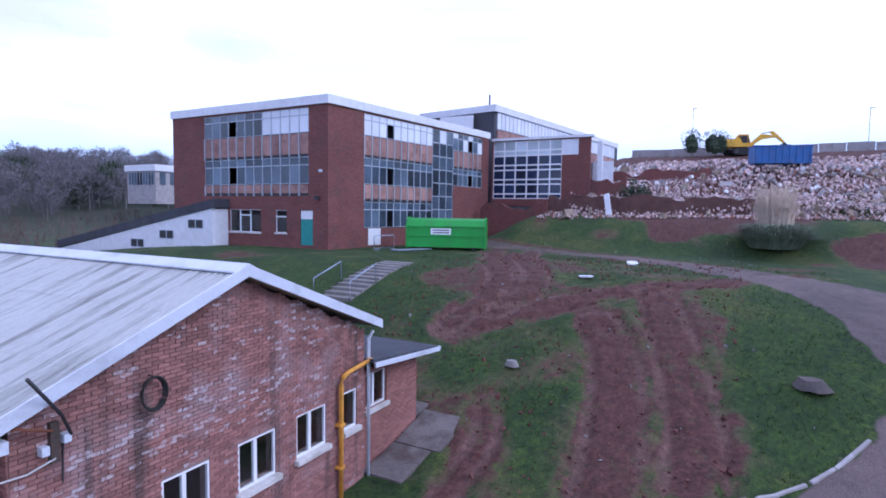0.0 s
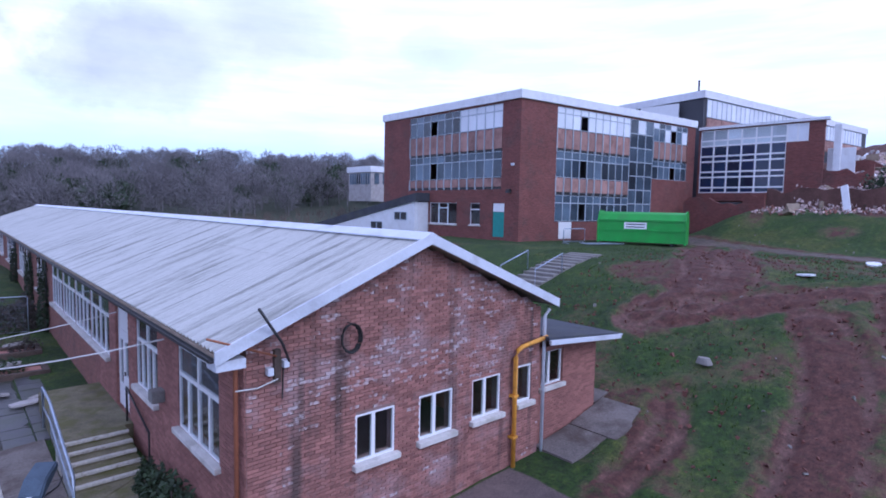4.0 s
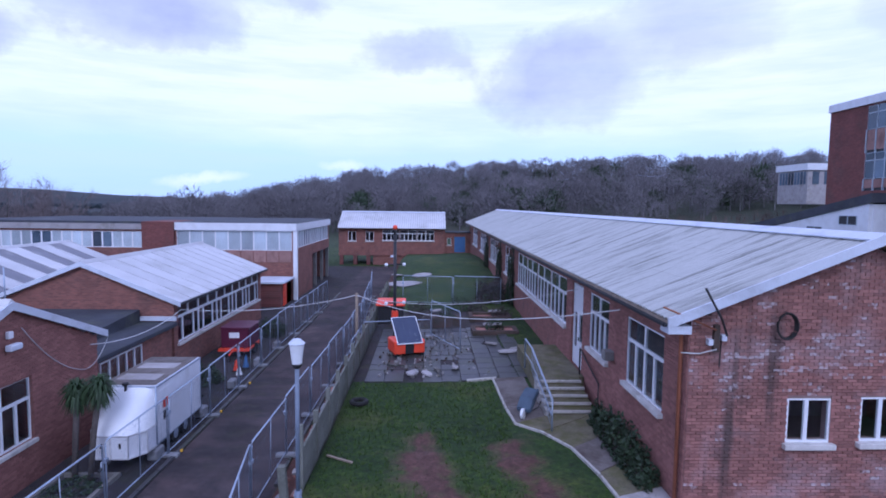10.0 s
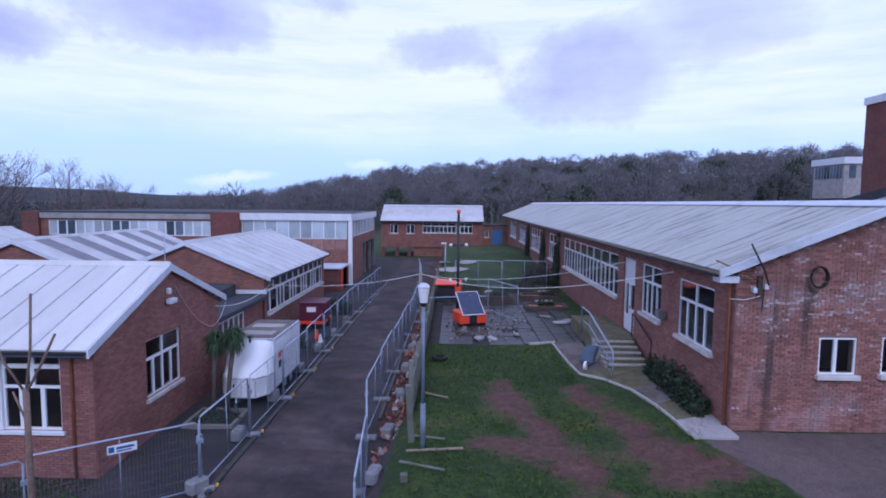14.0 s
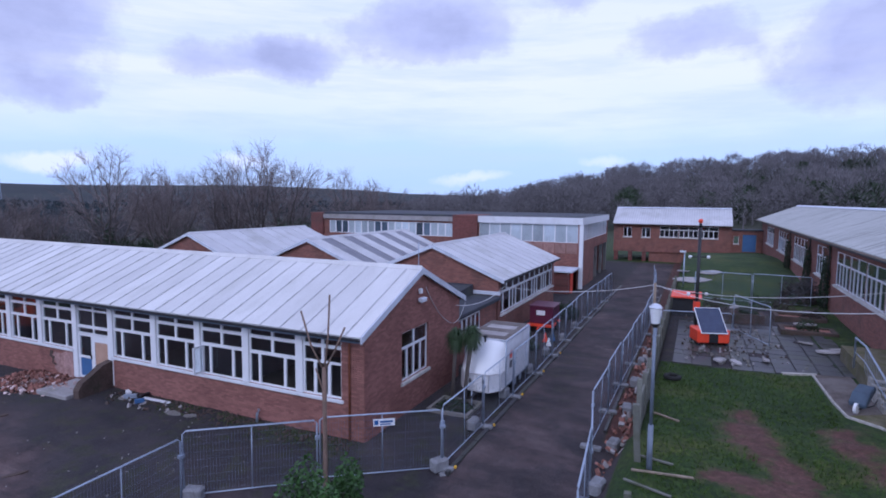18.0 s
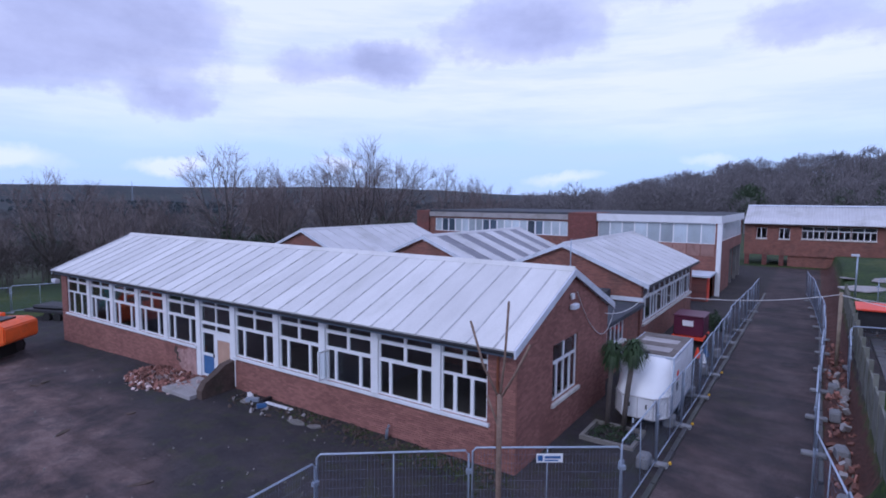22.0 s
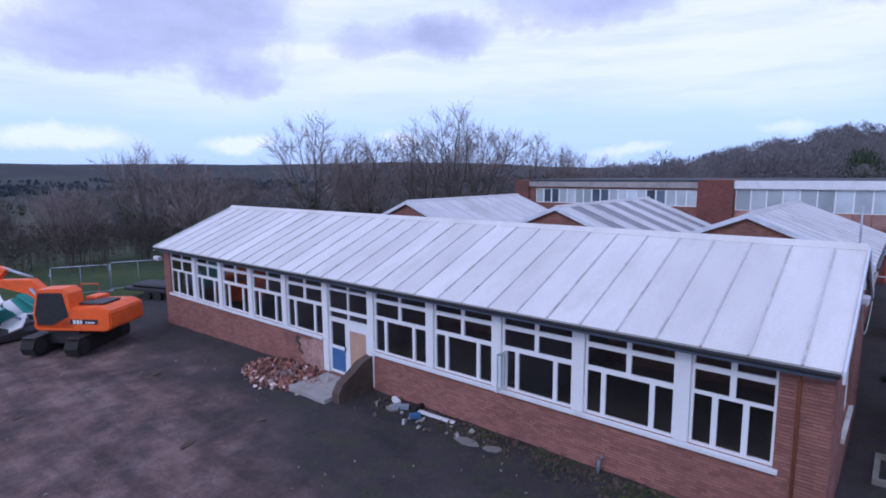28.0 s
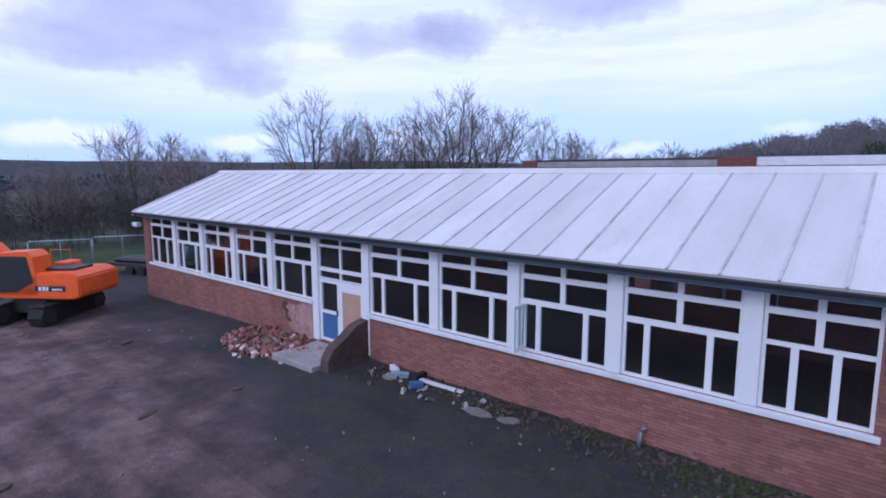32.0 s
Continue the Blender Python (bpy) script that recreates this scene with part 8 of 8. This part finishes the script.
# ---------------------------------------------------------------- plants
def branch_mesh(seed, height, spread, trunk=0.24):
    """A bare tree: a short trunk, rising limbs, side branches and a cloud of fine twigs."""
    rng = random.Random(seed)
    wood_v, wood_f, twig_v, twig_f = [], [], [], []
    def seg(a, b, ra, rb, fine):
        vs, fs, n = (twig_v, twig_f, 3) if fine else (wood_v, wood_f, 6)
        d = (b - a).normalized()
        u = d.cross(Vector((0.3, 0.8, 0.2))).normalized()
        v = d.cross(u)
        k = len(vs)
        for p, r in ((a, ra), (b, rb)):
            for j in range(n):
                an = 6.2832 * j / n
                vs.append(tuple(p + (u * math.cos(an) + v * math.sin(an)) * r))
        for j in range(n):
            fs.append((k + j, k + (j + 1) % n, k + n + (j + 1) % n, k + n + j))
    def aside(d, angle):
        s = d.cross(Vector((rng.gauss(0, 1), rng.gauss(0, 1), rng.gauss(0, 1)))).normalized()
        return (d * math.cos(angle) + s * math.sin(angle)).normalized()
    def run(p, d, L, steps, r0, r1, wobble, lift, fine):
        pts = []
        for i in range(steps):
            d = (d + Vector((rng.gauss(0, wobble), rng.gauss(0, wobble), lift))).normalized()
            q = p + d * (L / steps)
            ra, rb = r0 + (r1 - r0) * i / steps, r0 + (r1 - r0) * (i + 1) / steps
            seg(p, q, ra, rb, fine)
            p = q
            pts.append((p, d, rb))
        return pts
    up = Vector((rng.gauss(0, 0.04), rng.gauss(0, 0.04), 1)).normalized()
    stem = run(Vector((0, 0, -0.2)), up, height * 0.2, 3, trunk, trunk * 0.85, 0.04, 0.05, False)
    top = stem[-1][0]
    limbs = 9
    for k in range(limbs):
        a = k * 6.2832 / limbs + rng.uniform(-0.35, 0.35)
        t = (rng.uniform(0.15, 0.35) if k % 3 == 0 else rng.uniform(0.5, 0.95)) * spread
        d = Vector((math.sin(t) * math.cos(a), math.sin(t) * math.sin(a), math.cos(t)))
        reach = height * (0.80 - 0.02 * t) * rng.uniform(0.88, 1.04)
        limb = run(top, d, reach, 9, trunk * 0.5, 0.03, 0.09, 0.085, False)
        for i, (p, d1, r) in enumerate(limb):
            if i < 2:
                continue
            f = i / 8
            for _ in range(2):
                L = height * (0.30 - 0.19 * f) * rng.uniform(0.75, 1.15)
                sub = run(p, aside(d1, rng.uniform(0.45, 0.95)), L, 5, max(r * 0.6, 0.03), 0.016, 0.11, 0.04, True)
                for q, d2, _r in sub[1:]:
                    for _ in range(2):
                        tw = run(q, aside(d2, rng.uniform(0.3, 0.8)), height * rng.uniform(0.05, 0.1), 2, 0.016, 0.011, 0.14, 0.05, True)
                        for q2, d3, _r2 in tw:
                            run(q2, aside(d3, rng.uniform(0.3, 0.8)), height * 0.042, 1, 0.011, 0.008, 0.1, 0.05, True)
    return wood_v, wood_f, twig_v, twig_f

def bare_tree(seed, height, spread=1.0, label="tall bare winter tree with fine grey twigs"):
    K = thing("bare_tree", label, "tree", group="bare trees beyond the halls")
    tv, tf, cv, cf = branch_mesh(seed, height, spread)
    for nm, v, f, m in (("trunk", tv, tf, bark), ("crown", cv, cf, twigs)):
        me = bpy.data.meshes.new(nm)
        me.from_pydata(v, [], f)
        me.materials.append(m)
        o = new(nm, me)
        o.parent = K
    return K
trees = [bare_tree(3, 14.0, 1.0), bare_tree(9, 14.0, 0.9), bare_tree(14, 14.0, 1.1)]
# the tall trees beyond the halls, then smaller ones past the yard
TALL_TREES = [(-64.0, 22.5, 1.0), (-59.5, 26.0, 0.8), (-62.5, 28.8, 0.97), (-57.5, 37.5, 1.12), (-60.0, 35.5, 1.0), (-55.5, 40.5, 1.05), (-57.0, 54.5, 0.95), (-55.0, 61.5, 0.88), (-66.0, 41.0, 0.8), (-70.5, 33.0, 0.72), (-52.0, 57.0, 0.72), (-78, 19.0, 0.76), (-68, 12, 0.62), (-75, 10.2, 0.86), (-74, 3, 0.6), (-80, 15.6, 0.78), (-82, 26.0, 0.72)]
spots = TALL_TREES + [(-84 - 9 * math.sin(i * 2.3), -30 + i * 3.4, 0.5 + 0.1 * math.sin(i * 1.9)) for i in range(14)]
for i, (x, y, k) in enumerate(spots):
    m = Matrix.Translation((x, y, ground_height(x, y))) @ Matrix.Rotation(i * 2.1, 4, "Z") @ Matrix.Scale(0.87 * k, 4)
    if i < 3:
        trees[i].matrix_basis = m
    else:
        c = copy_thing(trees[i % 3], Matrix())
        c.matrix_basis = m

def wood(name, label, seed, n, place, lo, hi, per, material, core=0.5, kind="stuff", wide=0.1):
    """Many trees: each a stem, rounded inner boughs and a deep loose crown of twigs."""
    rng = random.Random(seed)
    ng = np.random.default_rng(seed)
    verts, faces = [], []
    crowns = []
    for _ in range(n):
        x, y = place(rng)
        z = ground_height(x, y)
        h = rng.uniform(lo, hi)
        r = h * rng.uniform(0.34, 0.5)
        k = len(verts)
        verts += [(x - 0.18, y, z), (x + 0.18, y, z), (x, y + 0.1, z + h * 0.8)]
        faces.append((k, k + 1, k + 2))
        crowns.append((x, y, z, h, r))
        if not core:
            continue
        k = len(verts)
        for f, q in ((0.16, 0.6), (0.36, 1.0), (0.58, 0.95), (0.75, 0.6)):
            for j in range(7):
                a = j * 0.8976 + f * 3
                e = r * q * core * rng.uniform(0.75, 1.2)
                verts.append((x + e * math.cos(a), y + e * math.sin(a), z + h * f * rng.uniform(0.92, 1.06)))
        verts.append((x, y, z + h * 0.8))
        for i in range(3):
            for j in range(7):
                faces.append((k + i * 7 + j, k + i * 7 + (j + 1) % 7, k + (i + 1) * 7 + (j + 1) % 7, k + (i + 1) * 7 + j))
        for j in range(7):
            faces.append((k + 21 + j, k + 21 + (j + 1) % 7, k + 28))
    C = np.repeat(np.array(crowns), per, axis=0)
    m = len(C)
    a, c = ng.uniform(0, 6.2832, m), 1 - 1.9 * ng.uniform(0, 1, m) ** 1.3
    q = np.sqrt(1 - c * c)
    lump = 1 + 0.16 * np.sin(3 * a + C[:, 0]) * np.cos(4 * c + C[:, 1])
    dep = ng.uniform(0.45, 1.0, m) ** 0.6 * lump
    out = np.stack([q * np.cos(a), q * np.sin(a), c], 1)
    P = np.stack([C[:, 0] + C[:, 4] * dep * out[:, 0], C[:, 1] + C[:, 4] * dep * out[:, 1], C[:, 2] + C[:, 3] * (0.55 + 0.42 * dep * c)], 1)
    D = out * 0.8 + np.array((0, 0, 0.6)) + ng.normal(0, 0.4, (m, 3))
    D /= np.linalg.norm(D, axis=1)[:, None]
    W = np.cross(D, ng.normal(0, 1, (m, 3)))
    W /= np.linalg.norm(W, axis=1)[:, None]
    s = (C[:, 3] * ng.uniform(0.05, 0.12, m))[:, None]
    T = np.stack([P - W * s * wide, P + W * s * wide, P + D * s], 1).reshape(-1, 3)
    k = len(verts)
    verts += T.tolist()
    faces += (np.arange(3 * m).reshape(-1, 3) + k).tolist()
    me = bpy.data.meshes.new(name)
    me.from_pydata(verts, [], faces)
    me.materials.append(material)
    return tagged(new(name, me), label, "woodland", kind=kind)
def polar(a0, a1, d0, d1):
    def place(rng):
        a, d = radians(rng.uniform(a0, a1)), d0 + (d1 - d0) * rng.random() ** 0.8
        return -5 + d * math.cos(a), 10 + d * math.sin(a)
    return place
def open_field(a0, a1, d0, d1):
    """Trees on the hill, but none on the rough field below it."""
    ring = polar(a0, a1, d0, d1)
    def place(rng):
        for _ in range(20):
            x, y = ring(rng)
            bearing = math.degrees(math.atan2(y - 10, x + 5))
            if math.hypot(x + 5, y - 10) > d0 + 42 * ramp(-bearing, -66, -52):
                break
        return x, y
    return place
wood("hill_wood", "grey-brown leafless wood covering the hillside", 51, 1250, open_field(38, 122, 118, 300), 5.0, 12.6, 620, wood_far_hazed, core=0, wide=0.085)
wood("evergreen_wood", "dark evergreen trees within the wood", 52, 46, open_field(45, 100, 122, 230), 7, 11.5, 520, leaf_dark, core=0.5, wide=0.2)
wood("valley_wood", "leafless trees and hedges in the valley", 53, 520, polar(122, 215, 100, 290), 4.5, 9, 520, wood_valley_hazed, core=0, wide=0.09)
wood("valley_evergreens", "dark evergreen trees among the valley wood", 58, 60, polar(124, 200, 105, 260), 4, 7.5, 380, leaf_dark, core=0.5, wide=0.2)
wood("field_scrub", "brown scrub on the rough field", 54, 620, lambda r: (r.uniform(14, 88), r.uniform(50, 132)), 0.8, 2.4, 170, heath_mat, core=0)
wood("yard_hedge", "low leafless scrub beyond the yard fence", 55, 260, lambda r: (r.uniform(-98, -70), r.uniform(-34, 34)), 2.0, 5.0, 460, scrub_mat, core=0, wide=0.06)
wood("tree_foot_scrub", "dark scrub and ivy at the feet of the tall trees", 59, 46, lambda r: (r.uniform(-74, -54), r.uniform(18, 62)), 2.0, 4.6, 420, leaf_dark, core=0.25, wide=0.16)
def clumped(a0, a1, d0, d1):
    ring = polar(a0, a1, d0, d1)
    def place(rng):
        for _ in range(12):
            x, y = ring(rng)
            if noise.noise((x * 0.012, y * 0.012, 4.0)) > 0.08:
                break
        return x, y
    return place
wood("far_wood", "dark belts of distant woodland", 56, 3600, clumped(95, 235, 380, 1250), 4, 8, 22, wood_ridge_hazed, core=0.75, wide=0.3)
wood("skyline_shrubs", "dark shrubs beside the hoarding", 57, 6, lambda r: (r.uniform(82, 86), r.choice((-2.6, -1.6, -5.6)) + r.uniform(-0.8, 0.8)), 2.6, 4.2, 400, leaf_dark, core=0.6)

def leafy(name, label, at, rx, ry, h, n, size, material, seed, category="bush"):
    """A bush of many small leaves on stems."""
    rng = random.Random(seed)
    K = thing(name, label, category, at)
    verts, faces = [], []
    for _ in range(n):
        a, c = rng.uniform(0, 6.2832), rng.random()
        f = rng.uniform(0.72, 1.05) * (1 + 0.22 * math.sin(3 * a + 5 * c))
        r = math.sqrt(max(0.0, 1 - (c - 0.25) ** 2 / 0.6)) * f
        p = Vector((rx * r * math.cos(a), ry * r * math.sin(a), h * c * f))
        d = Vector((rng.gauss(0, 1), rng.gauss(0, 1), rng.gauss(0.3, 0.7))).normalized()
        w = d.cross(Vector((rng.gauss(0, 1), rng.gauss(0, 1), rng.gauss(0, 1)))).normalized()
        s = size * rng.uniform(0.6, 1.3)
        k = len(verts)
        verts += [tuple(p - d * s), tuple(p + w * s * 0.45), tuple(p + d * s), tuple(p - w * s * 0.45)]
        faces.append((k, k + 1, k + 2, k + 3))
    me = bpy.data.meshes.new("foliage")
    me.from_pydata(verts, [], faces)
    me.materials.append(material)
    o = new("foliage", me)
    o.parent = K
    for i in range(5):
        a = i * 1.3
        bar("stem", bark, K, [(0.1 * math.cos(a), 0.1 * math.sin(a), -0.05), (rx * 0.5 * math.cos(a), ry * 0.5 * math.sin(a), h * 0.7)], 0.02, 5)
    return K
for i, (y, r, h) in enumerate(((1.2, 0.45, 0.7), (2.0, 0.5, 0.95), (2.9, 0.55, 1.05), (3.8, 0.5, 0.95), (4.7, 0.4, 0.8))):
    leafy("ivy_bush", "dark evergreen bush against the brick wall", (-0.42, y, -0.1), r * 0.75, r, h, 900, 0.07, leaf_dark, 60 + i)
leafy("fence_bush", "round green shrub beside the fence", (-15.2, -5.6, -1.8), 1.1, 1.1, 2.0, 11000, 0.065, leaf_green, 71)
leafy("wall_scrub", "dark scrub at the corner of the lawn", (-1.2, 26.8, 0.0), 1.3, 1.2, 1.6, 1900, 0.1, scrub_mat, 72)
for i, (x, y, r, h) in enumerate(((-2.2, 17.9, 0.5, 0.7), (-1.4, 21.3, 0.6, 0.8), (-4.7, 20.4, 0.5, 0.6), (-6.4, 22.8, 0.7, 0.7), (-3.6, 24.2, 0.8, 0.9), (-2.7, 22.9, 0.6, 1.0))):
    leafy("planter_weeds", "tangled dead weeds among the planters", (x, y, -0.05), r, r * 0.8, h, 700, 0.06, scrub_mat if i % 2 else leaf_dark, 100 + i, "weeds")
for i, y in enumerate((25.4, 31.8, 41.6)):
    leafy("climbing_ivy", "dark ivy climbing the wall", (-0.2, y, 0.2), 0.25, 0.7, 3.4, 1100, 0.09, leaf_dark, 73 + i)
for i, (x, y) in enumerate(((-16.0, 13.4), (-15.6, 22.5), (-15.9, 24.0), (-16.2, 11.2))):
    leafy("road_bush", "low dark bush beside the fence", (x, y, -1.5), 0.7, 0.6, 0.8, 700, 0.09, leaf_dark, 80 + i)

for i, (x, y, k) in enumerate(TALL_TREES[:8]):
    if i not in (1, 4):
        leafy("trunk_ivy", "dark ivy climbing the trunk of a bare tree", (x, y, ground_height(x, y)), 0.6 * k, 0.6 * k, (5.0, 4, 5.6, 3.6, 4, 3.8, 5.4, 4.6)[i], 1100, 0.17, leaf_dark, 140 + i, "ivy")

def sapling(at):
    K = thing("lopped_sapling", "bare young tree with three lopped branches", "tree", at)
    bar("trunk", bark_pale, K, [(0, 0, 0), (0.03, 0, 1.6), (0.0, 0.03, 3.4), (0.02, 0, 4.6)], 0.052, 8)
    for d in ((-0.55, -0.1, 1.3), (0.12, 0.1, 1.7), (0.6, 0.0, 1.0)):
        bar("branch", bark_pale, K, [(0.02, 0, 4.5), (d[0] * 0.5, d[1], 4.6 + d[2] * 0.4), (d[0], d[1], 4.6 + d[2])], 0.022, 6)
    bar("branch", bark_pale, K, [(0.0, 0, 4.0), (-0.3, 0.1, 4.5)], 0.02, 6)
sapling((-15.3, -5.48, -1.8))

def palm(at, h, lean, seed):
    rng = random.Random(seed)
    K = thing("cordyline_palm", "small palm with a ragged spiky head", "palm", at, group="small palms")
    top = Vector((lean[0], lean[1], h))
    bar("trunk", bark, K, [(0, 0, -0.05), (lean[0] * 0.4, lean[1] * 0.4, h * 0.5), tuple(top)], 0.085, 8)
    verts, faces = [], []
    for _ in range(420):
        a, e = rng.uniform(0, 6.2832), rng.uniform(-1.3, 1.2)
        d = Vector((math.cos(a) * math.cos(e), math.sin(a) * math.cos(e), math.sin(e)))
        L = rng.uniform(0.4, 0.66)
        w = d.cross(Vector((0, 0, 1))).normalized() * 0.024
        m = top + d * L * 0.6
        t = top + d * L + Vector((0, 0, -0.24))
        k = len(verts)
        verts += [tuple(top - w), tuple(top + w), tuple(m + w), tuple(m - w), tuple(t)]
        faces += [(k, k + 1, k + 2, k + 3), (k + 3, k + 2, k + 4)]
    me = bpy.data.meshes.new("leaves")
    me.from_pydata(verts, [], faces)
    me.materials.append(palm_green)
    o = new("leaves", me)
    o.parent = K
palm((-15.75, 4.2, -1.5), 2.85, (0.22, 0.28), 1)
palm((-16.35, 4.45, -1.5), 2.65, (0.05, 0.2), 2)
leafy("palm_bed_plants", "low grass at the foot of the palms", (-15.9, 3.7, -1.45), 0.7, 0.6, 0.22, 350, 0.07, leaf_dark, 90)
BE = thing("palm_bed", "low stone edging round the palms", "edging")
for a in ((-16.7, 3.0, -15.2, 3.12), (-16.7, 4.5, -15.2, 4.62), (-16.82, 3.0, -16.7, 4.62), (-15.2, 3.0, -15.08, 4.62)):
    block("edging_stone", concrete, BE, a[0], a[1], -1.6, a[2], a[3], -1.38)

leafy("ivy_mound", "dark ivy smothering a stump of wall", (51.2, 0.0, 7.2), 1.9, 1.6, 2.9, 2600, 0.16, leaf_dark, 93)

def grass_tufts():
    """Longer tufts over the lawns."""
    rng = random.Random(99)
    verts, faces = [], []
    def tuft(x, y, s):
        z = rough_height(x, y)
        for _ in range(5):
            a, l = rng.uniform(0, 6.28), s * rng.uniform(0.5, 1.2)
            k = len(verts)
            c, d = math.cos(a), math.sin(a)
            verts.extend(((x - 0.012 * d, y + 0.012 * c, z - 0.02), (x + 0.012 * d, y - 0.012 * c, z - 0.02), (x + c * l * 0.6, y + d * l * 0.6, z + l)))
            faces.append((k, k + 1, k + 2))
    tries = 0
    while tries < 24000:
        tries += 1
        q = rng.random()
        x, y = (rng.uniform(-8.7, 0), rng.uniform(-6, 10)) if q < 0.4 else (rng.uniform(8, 34), rng.uniform(-13, 12))
        s = surface(x, y)
        if s[1] + s[2] < 0.2 and s[0] + 0.3 * rng.random() < 0.55 and not (8 < x < 13.5 and -1.8 < y < 6.8) and not (-3.2 < x < 0 and y > 1):
            tuft(x, y, rng.uniform(0.03, 0.10) * (1 + 1.6 * max(0, noise.noise((x * 0.5, y * 0.5, 1)))))
    me = bpy.data.meshes.new("grass_tufts")
    me.from_pydata(verts, [], faces)
    me.materials.append(grass_blade)
    tagged(new("grass_tufts", me), "tufts of rough grass", "grass", kind="stuff")
grass_tufts()
# clods on the mud
chunks("mud_clods", "clods of red mud along the wheel tracks", "mud", mat("mud_clod", (0.12, 0.05, 0.04), 0.95, vary=0.3, scale=3, island=0.3), lambda r: (lambda x, y: (x, y, ground_height(x, y)))(r.uniform(9, 34), r.uniform(-9, 7)), 2600, 0.04, 0.2, 61)
chunks("lawn_litter", "stones scattered on mud and grass", "rubble", concrete, lambda r: (lambda x, y: (x, y, ground_height(x, y) + 0.03))(r.uniform(9, 45), r.uniform(-12, 9)), 90, 0.05, 0.2, 62)

# pylons on the far ridge
for i, (x, y) in enumerate(((-1150, 560), (-1230, 430), (-900, 640))):
    PY = thing("pylon", "distant electricity pylon on the ridge", "pylon", (x, y, ground_height(x, y)), group="distant pylons")
    for s in (-1, 1):
        bar("leg", galvanised, PY, [(s * 3, 0, 0), (0, 0, 42)], 0.35, 4)
    for z in (26, 33, 39):
        bar("crossarm", galvanised, PY, [(-6, 2, z), (6, -2, z)], 0.3, 4)
